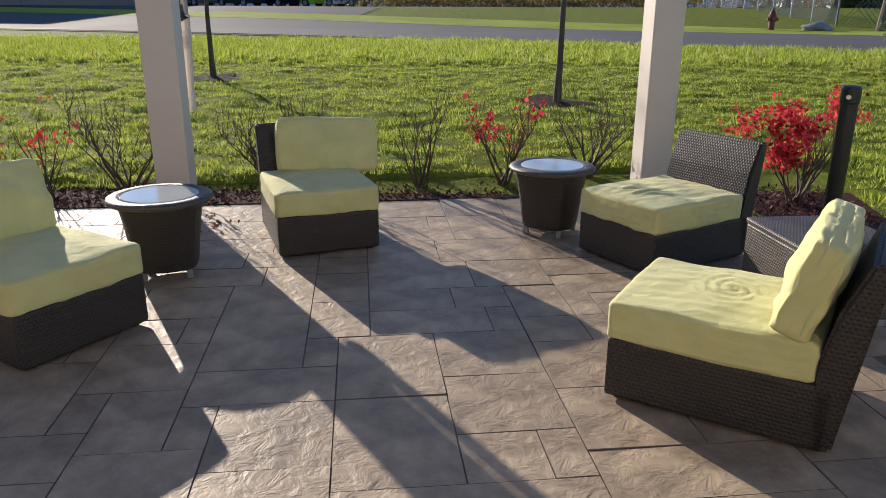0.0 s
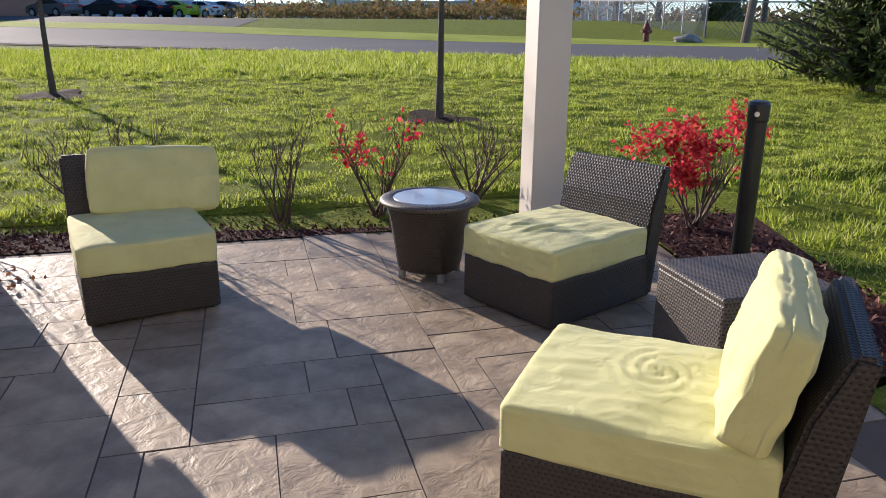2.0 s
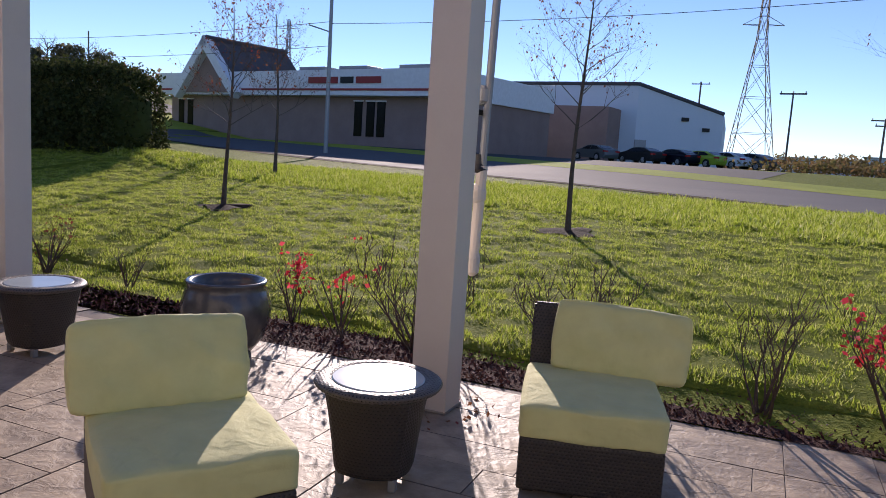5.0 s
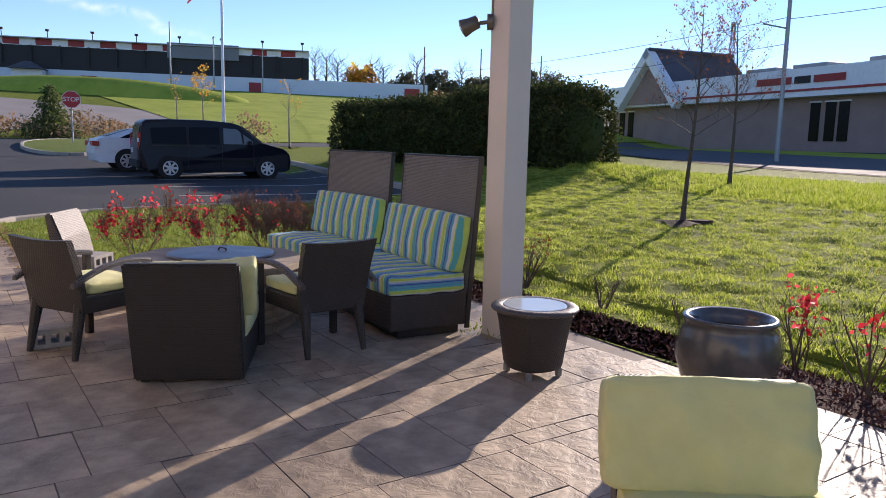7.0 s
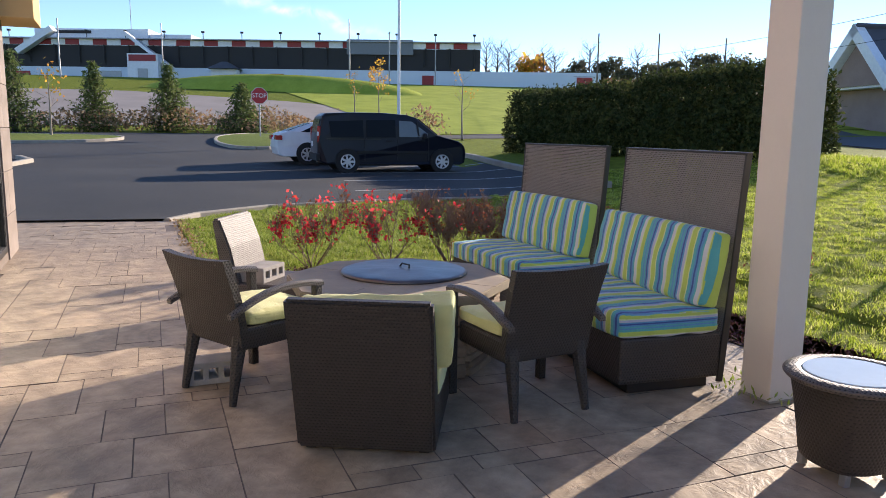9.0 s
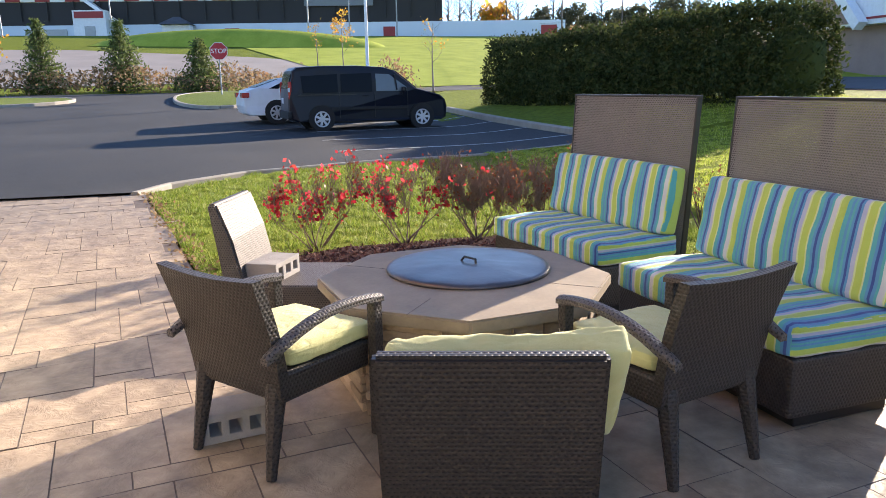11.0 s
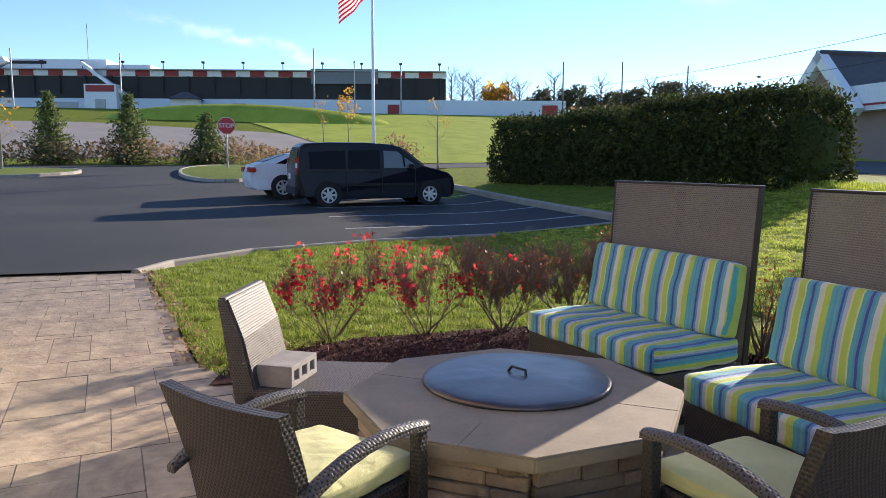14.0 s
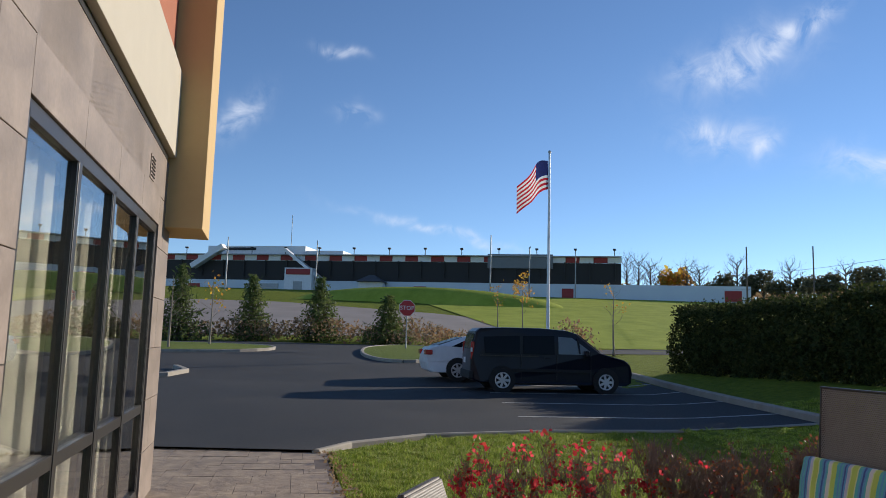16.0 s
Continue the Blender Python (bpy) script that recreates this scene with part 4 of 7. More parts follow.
def side_table(label, m, h=0.43):
    t = thing("side_table", label, "side table", m, "round wicker side tables")
    part("body", lathe([(0.145, 0.045), (0.158, 0.05), (0.167, 0.075), (0.18, 0.18), (0.198, 0.3), (0.213, h - 0.05), (0.21, h - 0.03)], 48, 0.35), WICKER, t, smooth=False)
    bm = bmesh.new()
    n, k = 96, 10
    rings = []
    for i in range(n):
        a = 2 * math.pi * i / n
        rings.append([bm.verts.new(((0.224 + 0.04 * math.cos(b)) * math.cos(a) * (1 + 0.004 * (i % 2)), (0.224 + 0.04 * math.cos(b)) * math.sin(a) * (1 + 0.004 * (i % 2)), h - 0.018 + (0.019 + 0.002 * (i % 2)) * math.sin(b))) for b in [2 * math.pi * j / k for j in range(k)]])
    for i in range(n):
        for j in range(k):
            bm.faces.new((rings[i][j], rings[(i + 1) % n][j], rings[(i + 1) % n][(j + 1) % k], rings[i][(j + 1) % k]))
    bmesh.ops.recalc_face_normals(bm, faces=bm.faces)
    part("rim", bm, WICKER_GREY, t, "rolled woven rim", True)
    part("glass_top", lathe([(0.188, h - 0.012), (0.192, h - 0.004), (0.188, h)], 48), FROST, t, "pale frosted glass top")
    for i in range(4):
        a = math.pi / 4 + i * math.pi / 2
        part("foot", box((0.158 * math.cos(a), 0.158 * math.sin(a), 0.026), (0.032, 0.032, 0.052), 0.004), GALV, t, "grey metal foot")
    return t


tb = side_table("round black wicker side table with a frosted glass top", pose(-1.55, 3.96, 0, 0, 0, 20))
copy_thing(tb, pose(0.54, 4.85, 0, 0, 0, 62))
copy_thing(tb, pose(-4.2, 4.04, 0, 0, 0, 5))

pl = thing("planter", "round grey glazed ceramic planter filled with dark soil", "planter", pose(-3.42, 4.81, 0) @ Matrix.Diagonal((1.07, 1.07, 1.16, 1)))
part("pot", lathe([(0.14, 0.0), (0.16, 0.01), (0.22, 0.08), (0.262, 0.2), (0.265, 0.27), (0.24, 0.35), (0.225, 0.375), (0.235, 0.39), (0.24, 0.4), (0.225, 0.408), (0.2, 0.4), (0.185, 0.37), (0.18, 0.33)], 48), GLAZE, pl, smooth=True)
part("soil", lathe([(0.178, 0.31), (0.182, 0.335), (0.12, 0.342), (0.01, 0.345)], 32), DIRT, pl, "dark potting soil")

bo = thing("bollard", "slim glossy black metal post standing in the mulch", "bollard", pose(2.07, 4.45, 0))
part("shaft", tube((0, 0, 0), (0, 0, 0.86), 0.045, n=24), BLACK, bo)
part("cap", lathe([(0.048, 0.86), (0.05, 0.87), (0.05, 0.94), (0.045, 0.955), (0.02, 0.96)], 24), BLACK, bo)
part("bolt", tube((-0.03, -0.04, 0.9), (-0.034, -0.052, 0.9), 0.012), ALU, bo)


def loveseat(label, m, w):
    t = thing("loveseat", label, "loveseat", m, "high-backed striped loveseats")
    part("base", box((0, -0.02, 0.19), (w - 0.02, 0.62, 0.25), 0.015), WICKER, t)
    part("plinth", box((0, 0.0, 0.04), (w - 0.12, 0.5, 0.08), 0.006), DARKFRAME, t)
    rot = Matrix.Rotation(radians(-4), 4, "X")
    part("high_back", box((0, 0.335, 0.675), (w - 0.03, 0.03, 1.2), 0.008, rot), MESHCLOTH, t, "tall brown woven mesh back panel")
    for sx in (-1, 1):
        part("back_rail", box((sx * (w / 2 - 0.012), 0.335, 0.655), (0.014, 0.04, 1.24), 0.004, rot), DARKFRAME, t)
    part("back_rail", box((0, 0.378, 1.278), (w, 0.036, 0.014), 0.004), DARKFRAME, t)
    part("centre_brace", box((-w * 0.02, 0.37, 0.66), (0.06, 0.02, 1.16), 0.004, rot), DARKFRAME, t)
    bm = cushion(w - 0.02, 0.62, 0.14, 0.014, 3 + w, soft=0.22, wrinkle=0.01)
    bm.normal_update()
    lay = bm.loops.layers.uv.verify()
    for f in bm.faces:
        for l in f.loops:
            p = l.vert.co
            l[lay].uv = (p.z * 1.6, p.y) if abs(f.normal.x) > 0.6 else (p.x, p.y - p.z)
    s = part("seat_cushion", bm, STRIPES, t, "blue, green and white striped seat cushion", True, uv=False)
    s.matrix_basis = pose(0, -0.04, 0.312)
    bm = cushion(w - 0.04, 0.42, 0.13, 0.018, 8 + w, soft=0.22, wrinkle=0.008)
    bm.normal_update()
    lay = bm.loops.layers.uv.verify()
    for f in bm.faces:
        for l in f.loops:
            p = l.vert.co
            l[lay].uv = (p.x + 0.055 + (0.3 * p.z if abs(f.normal.x) > 0.6 else 0.0), p.y)
    c = part("back_cushion", bm, STRIPES, t, "blue, green and white striped back cushion", True, uv=False)
    c.matrix_basis = pose(0, 0.19, 0.45, 80, 0, 0) @ pose(0, 0.21, -0.065)
    return t


loveseat("dark woven loveseat with tall back panel and striped cushions", pose(-5.79, 3.77, 0, 0, 0, 4.5), 1.22)
loveseat("dark woven loveseat with tall back panel beside red shrubs", pose(-7.37, 3.67, 0, 0, 0, 11.5), 1.21)


def armchair(label, m, seed):
    """Dining armchair: tapered woven back and seat, bowed arms, splayed legs. Local -y is the front."""
    t = thing("armchair", label, "chair", m, "wicker armchairs round the fire pit")
    bm = bmesh.new()
    n = 8
    F0, B0 = [], []
    for k in range(n + 1):
        s = k / n
        z = 0.3 + 0.44 * s
        y = 0.23 + 0.07 * s * s + 0.04 * s
        w = 0.245 + 0.02 * s
        row_f = [bm.verts.new((w * (2 * i / 6 - 1), y - 0.012 * (1 - (2 * i / 6 - 1) ** 2) * -1 - 0.022, z + (0.012 * abs(2 * i / 6 - 1) ** 2 if k == n else 0))) for i in range(7)]
        row_b = [bm.verts.new((w * (2 * i / 6 - 1), y + 0.012 * (1 - (2 * i / 6 - 1) ** 2) + 0.022, z + (0.012 * abs(2 * i / 6 - 1) ** 2 if k == n else 0))) for i in range(7)]
        F0.append(row_f)
        B0.append(row_b)
    for k in range(n):
        for i in range(6):
            bm.faces.new((F0[k][i], F0[k][i + 1], F0[k + 1][i + 1], F0[k + 1][i]))
            bm.faces.new((B0[k][i + 1], B0[k][i], B0[k + 1][i], B0[k + 1][i + 1]))
        bm.faces.new((F0[k][0], F0[k + 1][0], B0[k + 1][0], B0[k][0]))
        bm.faces.new((F0[k + 1][6], F0[k][6], B0[k][6], B0[k + 1][6]))
    for i in range(6):
        bm.faces.new((F0[n][i], F0[n][i + 1], B0[n][i + 1], B0[n][i]))
        bm.faces.new((F0[0][i + 1], F0[0][i], B0[0][i], B0[0][i + 1]))
    bmesh.ops.recalc_face_normals(bm, faces=bm.faces)
    part("backrest", bm, WICKER, t)
    part("seat_frame", box((0, 0.02, 0.335), (0.49, 0.46, 0.11), 0.012), WICKER, t)
    s = part("seat_cushion", cushion(0.46, 0.44, 0.07, 0.014, seed, soft=0.3, wrinkle=0.006), LIME, t, "pale lemon-green seat cushion", True)
    s.matrix_basis = pose(0, -0.03, 0.39)
    for sx in (-1, 1):
        bm = bmesh.new()
        bx(bm, (sx * 0.285, -0.205, 0.28), (0.044, 0.046, 0.56), 0.006)
        part("front_leg", bm, WICKER, t)
        bm = bmesh.new()
        rows = []
        for k in range(9):
            s_ = k / 8
            y = -0.235 + 0.57 * s_
            z = 0.566 + 0.035 * math.sin(s_ * 2.8) - 0.105 * s_ * s_
            wv_ = 0.026 if k < 8 else 0.018
            rows.append([bm.verts.new((sx * (0.285 - 0.02 * s_) + a * wv_, y, z + b)) for a, b in ((-1, -0.014), (1, -0.014), (1, 0.006), (0.4, 0.016), (-0.4, 0.016), (-1, 0.006))])
        for a, b in zip(rows, rows[1:]):
            for i in range(6):
                j = (i + 1) % 6
                bm.faces.new((a[i], a[j], b[j], b[i]))
        bm.faces.new(rows[0][::-1])
        bm.faces.new(rows[-1])
        bmesh.ops.recalc_face_normals(bm, faces=bm.faces)
        part("arm", bm, WICKER_GREY, t, "bowed woven arm")
        bm = cyl(bmesh.new(), (sx * 0.196, 0.228, 0.345), (sx * 0.212, 0.295, 0.0), 0.04, 0.019, 8)
        part("back_leg", bm, WICKER, t)
    return t


armchair("dark wicker armchair with a lemon-green seat cushion, facing the fire pit", pose(-5.765, 1.62, 0, 0, 0, -141.5), 11)
armchair("dark wicker armchair turned from the loveseat towards the fire pit", pose(-5.285, 2.975, 0, 0, 0, -75), 12)


def cinder_block(label, m):
    t = thing("concrete_block", label, "concrete block", m, "grey concrete blocks")
    xs = (-0.18, -0.14, -0.078, -0.034, 0.034, 0.078, 0.14, 0.18)
    zs = (0.0, 0.045, 0.125, 0.17)
    bm, grid = bmesh.new(), {}

    def corner(i, j, y):
        if (i, j, y) not in grid:
            grid[(i, j, y)] = bm.verts.new((xs[i], y, zs[j]))
        return grid[(i, j, y)]

    def solid(i, j):
        return 0 <= i < 7 and 0 <= j < 3 and not (j == 1 and i in (1, 3, 5))
    for i in range(7):
        for j in range(3):
            if not solid(i, j):
                continue
            for y in (-0.085, 0.085):
                bm.faces.new([corner(p, q, y) for p, q in ((i, j), (i + 1, j), (i + 1, j + 1), (i, j + 1))])
            for di, dj, p, q in ((-1, 0, (i, j), (i, j + 1)), (1, 0, (i + 1, j), (i + 1, j + 1)), (0, -1, (i, j), (i + 1, j)), (0, 1, (i, j + 1), (i + 1, j + 1))):
                if not solid(i + di, j + dj):
                    bm.faces.new((corner(*p, -0.085), corner(*q, -0.085), corner(*q, 0.085), corner(*p, 0.085)))
    bmesh.ops.recalc_face_normals(bm, faces=bm.faces)
    bmesh.ops.bevel(bm, geom=[e for e in bm.edges if e.calc_face_angle(0) > 0.6], offset=0.004, segments=1, affect="EDGES")
    part("block", bm, BLOCKGREY, t)
    return t


cinder_block("grey concrete block lying on a bare wicker chair", pose(-7.31, 1.64, 0.272, 0, 0, 150) @ Matrix.Diagonal((0.85, 1.15, 0.66, 1)))
cinder_block("grey hollow concrete block on the paving under an armchair", pose(-5.86, 1.39, 0.0, 0, 0, 100) @ Matrix.Diagonal((0.72, 1.0, 0.72, 1)))

# ---- fire pit ----
FP = pose(-6.18, 2.478, 0, 0, 0, -15) @ Matrix.Diagonal((0.995, 0.995, 0.936, 1))
pit = thing("fire_pit", "octagonal stacked-stone fire pit with concrete cap and steel lid", "fire pit", FP)


def octo(bm, r, z0, z1, rr=None):
    rr = r if rr is None else rr
    a = [bm.verts.new((r * math.cos(i * math.pi / 4), r * math.sin(i * math.pi / 4), z0)) for i in range(8)]
    b = [bm.verts.new((rr * math.cos(i * math.pi / 4), rr * math.sin(i * math.pi / 4), z1)) for i in range(8)]
    for i in range(8):
        j = (i + 1) % 8
        bm.faces.new((a[i], a[j], b[j], b[i]))
    bm.faces.new(a[::-1])
    bm.faces.new(b)
    return bm


core = part("core", octo(bmesh.new(), 0.595, 0, 0.46), MORTAR, pit)
rng = random.Random(9)
for side in range(8):
    a0, a1 = side * math.pi / 4, (side + 1) * math.pi / 4
    p0, p1 = Vector((0.6 * math.cos(a0), 0.6 * math.sin(a0))), Vector((0.6 * math.cos(a1), 0.6 * math.sin(a1)))
    d = (p1 - p0)
    ln = d.length
    d.normalize()
    nrm = Vector((d.y, -d.x))
    z = 0.0
    while z < 0.455:
        hh = rng.choice((0.045, 0.055, 0.07, 0.085))
        hh = min(hh, 0.46 - z)
        x = 0.0
        while x < ln - 0.01:
            wv = min(rng.uniform(0.14, 0.36), ln - x)
            if ln - x - wv < 0.06:
                wv = ln - x
            c = p0 + d * (x + wv / 2) + nrm * rng.uniform(0.004, 0.02)
            if not (side == 7 and z < 0.09 and 0.12 < x + wv / 2 < 0.34):
                bm = box((0, 0, 0), (wv - 0.004, 0.05, hh - 0.004), 0.005, seg=1)
                for v in bm.verts:
                    v.co += Vector((rng.uniform(-1, 1), rng.uniform(-1, 1) * 1.3, rng.uniform(-1, 1))) * 0.0025
                ob = part("ledge_stone", bm, LEDGE, pit)
                ob.matrix_basis = pose(c.x, c.y, z + hh / 2, 0, 0, math.degrees(math.atan2(d.y, d.x)))
            x += wv
        z += hh
for i in range(9):
    a = Vector((0.6, 0)).lerp(Vector((0.6 * math.cos(-math.pi / 4), 0.6 * math.sin(-math.pi / 4))), 0.35 + i * 0.04)
    part("vent_bar", box((a.x * 1.0 + 0.012, a.y * 1.0 - 0.004, 0.05), (0.008, 0.008, 0.07)), BLACK, pit)
bm = octo(bmesh.new(), 0.7, 0.46, 0.52)
bmesh.ops.bevel(bm, geom=bm.edges[:], offset=0.008, segments=2, affect="EDGES")
part("capstone", bm, CAP, pit, "smooth tan concrete cap slab")
for i in range(4):
    bm = box((0.53, 0, 0.5206), (0.24, 0.003, 0.001))
    ob = part("cap_joint", bm, MORTAR, pit)
    ob.matrix_basis = pose(0, 0, 0, 0, 0, i * 90 - 22.5)
lid_bm = lathe([(0.4, 0.52), (0.403, 0.528), (0.397, 0.538), (0.375, 0.541), (0.3, 0.545), (0.25, 0.548), (0.2, 0.55), (0.15, 0.552), (0.1, 0.553), (0.06, 0.552), (0.01, 0.549)], 64)
for v in lid_bm.verts:
    if v.co.z > 0.54:
        v.co.z += 0.007 * noise.noise(v.co * 6) + 0.003 * noise.noise(v.co * 15) + 0.003
lid = part("lid", lid_bm, STEEL, pit, "blued sheet-steel lid, slightly dented", True)
lid.matrix_basis = pose(-0.14, 0.025, 0)
bm = bmesh.new()
for p, q in (((-0.055, 0, 0.548), (-0.04, 0.012, 0.575)), ((-0.04, 0.012, 0.575), (0.04, 0.012, 0.575)), ((0.04, 0.012, 0.575), (0.055, 0, 0.548))):
    cyl(bm, p, q, 0.006, n=8)
ob = part("lid_handle", bm, BLACK, pit, "bent black steel handle")
ob.matrix_basis = pose(-0.14, 0.025, 0, 0, 0, 40)

# ---- road, car park, islands ----
def road_y(x, p):
    return (21.6 - 0.47 * x if x > -12 else 27.24 - 0.28 * (x + 12)) + p


sheet("road", [(x, road_y(x, 0)) for x in (-95, -60, -30, -10, 10, 40)], [(x + 0.0, road_y(x, 10.2)) for x in (-95, -60, -30, -10, 10, 40)], 0.03, ROAD, 60, 6, "pale worn asphalt road beyond the lawn", "road")
sheet("road_shoulder", [(x, road_y(x, -0.75)) for x in (-60, -30, -10, 10, 40)], [(x, road_y(x, 0.05)) for x in (-60, -30, -10, 10, 40)], 0.02, DIRT, 60, 2, "dark earth verge along the road edge", "verge")
sheet("forecourt", [(x, road_y(x, 15)) for x in (-100, -60, -30, -6)], [(x, road_y(x, 24)) for x in (-100, -60, -30, -6)], 0.02, ASPHALT, 20, 6, "dark asphalt forecourt before the buildings", "forecourt")
lot_e = [(-13.45, -16), (-13.45, -6), (-13.45, 0.1), (-14.2, 0.45), (-15.2, 1.5), (-16.0, 3.6), (-16.4, 6.0), (-16.8, 8.75)]
lot_w = [(-50, -16), (-50, -10), (-50, -5), (-50, -2), (-50, 1), (-50, 4), (-50, 6.5), (-50, 8.75)]
sheet("car_park", lot_e, lot_w, 0.03, ASPHALT, 42, 44, "dark asphalt car park with long tree shadows", "car park")
kerb("kerb_lawn", [(-13.4, 0.12), (-14.2, 0.48), (-15.2, 1.55), (-16.0, 3.65), (-16.4, 6.0), (-16.8, 8.75)], w=0.12, h=0.045)
kerb("kerb_north", [(-16.8, 8.8), (-22, 8.9), (-30, 8.95), (-44, 9.0)], 0.18, 0.17)
sheet("access_road", [(-44, 9), (-46, 14), (-52, 30), (-60, 45)], [(-51, 9), (-53, 14), (-60, 31), (-70, 48)], 0.02, ASPHALT, 20, 4, "asphalt access road beyond the car park", "road")
sheet("gravel_yard", [(-56, -40), (-56, -15), (-58, 2), (-62, 10)], [(-92, -40), (-92, -15), (-80, 4), (-70, 12)], 0.03, GRAVEL, 20, 10, "pale gravel yard below the grandstand", "yard")
for i in range(5):
    x = -18.4 - i * 2.75
    a = [(x, 8.75), (x + 0.5, 3.4)]
    b = [(x - 0.11, 8.75), (x + 0.39, 3.4)]
    sheet("bay_line", a, b, 0.036, LINEPAINT, 6, 1, "worn white parking bay line", "road marking")


def island(name, cx, cy, rx, ry, label):
    n = 28
    ring = [(cx + rx * math.cos(2 * math.pi * i / n), cy + ry * math.sin(2 * math.pi * i / n)) for i in range(n + 1)]
    kerb(name + "_kerb", ring, 0.16, 0.16, "pale concrete kerb round a grass island", step=2.0)
    V = [(cx, cy, ground_z(cx, cy) + 0.17)] + [(x, y, ground_z(x, y) + 0.14) for x, y in ring[:-1]]
    F = [(0, 1 + i, 1 + (i + 1) % n) for i in range(n)]
    tagged(raw(name, V, F, FAR_GRASS), label, "traffic island", kind="structure")


HILL = surf("hill_grass", (0.22, 0.28, 0.03), (0.42, 0.45, 0.07), 0.4, 0.95, 0.6, 4, 0.1, spec=0.08)
sheet("hill_grass", [(-53, 11), (-54, 22), (-58, 40), (-62, 60)], [(-119, -2), (-119, 20), (-119, 40), (-119, 60)], 0.07, HILL, 12, 20, "bright green hillside below the grandstand", "hillside")


sheet("far_verge", [(x, road_y(x, 10.25)) for x in (-60, -30, -10, 10, 40)], [(x, road_y(x, 14.9)) for x in (-60, -30, -10, 10, 40)], 0.035, HILL, 60, 3, "sunlit grass verge beyond the road", "verge")


def mound():
    """A long low grassy bank."""
    cx, cy, rot = -99.0, 3.0, radians(82)
    V, F = [], []
    for i in range(41):
        for j in range(13):
            u, v = -1 + i / 20, -1 + j / 6
            hh = max(0.0, (1 - u * u)) ** 0.7 * max(0.0, 1 - v * v)
            a, b = u * 17, v * 3.6
            x, y = cx + a * math.cos(rot) - b * math.sin(rot), cy + a * math.sin(rot) + b * math.cos(rot)
            V.append((x, y, ground_z(x, y) + 0.05 + 1.9 * hh))
    for i in range(40):
        for j in range(12):
            o = i * 13 + j
            F.append((o, o + 13, o + 14, o + 1))
    tagged(raw("grass_bank", V, F, HILL, smooth=True), "long low grassy bank before the grandstand", "bank", kind="structure")


mound()
island("island_1", -40.6, 0.9, 7.0, 2.1, "kerbed grass island under the stop sign")
island("island_2", -39.5, -10.6, 3.4, 5.2, "kerbed grass island with young trees")
kerb("kerb_end", [(-25.6, -7.2), (-26.3, -6.1), (-27.6, -5.9), (-28.8, -6.6)], 0.2, 0.16)

# ---- plants ----


def shrub(label, x, y, h, spread, seed, red=0.0, rust=0.0, n=11, level=1, r=0.011, material=None, leaf=0.04, twigs=0):
    rng = random.Random(seed)
    t = thing("shrub", label, "shrub", pose(x, y, ground_z(x, y)), "shrubs in the beds")
    out, tips = [], []
    for i in range(n):
        a = 2 * math.pi * (i + rng.random() * 0.8) / n
        d = Vector((math.cos(a) * spread, math.sin(a) * spread, 1.0))
        grow(rng, Vector((rng.uniform(-0.04, 0.04), rng.uniform(-0.04, 0.04), -0.02)), d, h * rng.uniform(0.55, 0.8), r * rng.uniform(0.6, 1.1), level, out, tips, 0.5, 0.3, 2, 4, 0.5, 0.16)
    tipped = list(tips)
    for p in tipped:
        for _ in range(twigs):
            d = Vector((rng.gauss(0, 0.4), rng.gauss(0, 0.4), 1.0)).normalized()
            q = p + d * h * rng.uniform(0.08, 0.22)
            out.append([(p, 0.0034), (p.lerp(q, 0.5) + Vector((rng.gauss(0, 0.006), rng.gauss(0, 0.006), 0)), 0.0022), (q, 0.001)])
            tips.append(q)
    stems(out, material or TWIG, "woody_frame", t, 4)
    if red:
        sel = [p for p in tips if rng.random() < red * 2.4 and p.z > h * (0.3 if not twigs else 0.4) and noise.noise(p * 3.6 + Vector((seed, 0, 0))) > 0.08]
        P = [p + Vector((rng.gauss(0, 0.03), rng.gauss(0, 0.03), rng.gauss(0, 0.025))) for p in sel for _ in range(5)]
        if P:
            leaves(P, leaf, RED_LEAF, "foliage", t, rng, 0.7, "scarlet autumn leaves")
    if rust:
        sel = [p for p in tips if rng.random() < rust]
        P = [p + Vector((rng.gauss(0, 0.035), rng.gauss(0, 0.035), rng.gauss(0, 0.03))) for p in sel for _ in range(6)]
        if P:
            leaves(P, leaf * 0.8, RUST_LEAF, "dry_foliage", t, rng, 0.6, "rust-brown dry leaves")
    return t


shrub("bare twiggy shrub in the mulch bed", -2.55, 5.72, 0.8, 0.95, 1, n=10, r=0.013, twigs=1)
shrub("bare twiggy shrub in the mulch bed", -1.45, 5.85, 0.7, 0.75, 2, n=12, r=0.016, twigs=1)
shrub("small thin bare shrub in the mulch bed", -0.35, 5.98, 0.68, 0.55, 3, n=6, r=0.015, twigs=1)
shrub("half-bare shrub with clusters of scarlet leaves", 0.28, 6.06, 0.72, 0.55, 4, red=0.16, n=8, r=0.015, twigs=1)
shrub("bare twiggy shrub in the mulch bed", 0.98, 6.32, 0.72, 0.6, 5, n=12, r=0.015, twigs=1)
shrub("large burning bush with many scarlet leaves beside the patio", 2.36, 5.6, 0.68, 0.45, 6, red=0.4, n=14, level=2, r=0.013, leaf=0.036)
shrub("thin upright shrub with small scarlet leaves", -3.68, 5.72, 0.62, 0.32, 7, red=0.24, n=6, r=0.009)
shrub("sparse shrub with scarlet leaves low and high", -3.15, 5.62, 0.7, 0.42, 8, red=0.14, n=6, r=0.009)
shrub("small bare shrub in the lawn edge", -5.55, 5.6, 0.4, 0.35, 9, n=7)
shrub("tiny bare shrub at the lawn edge", -4.75, 5.75, 0.3, 0.4, 10, n=5)
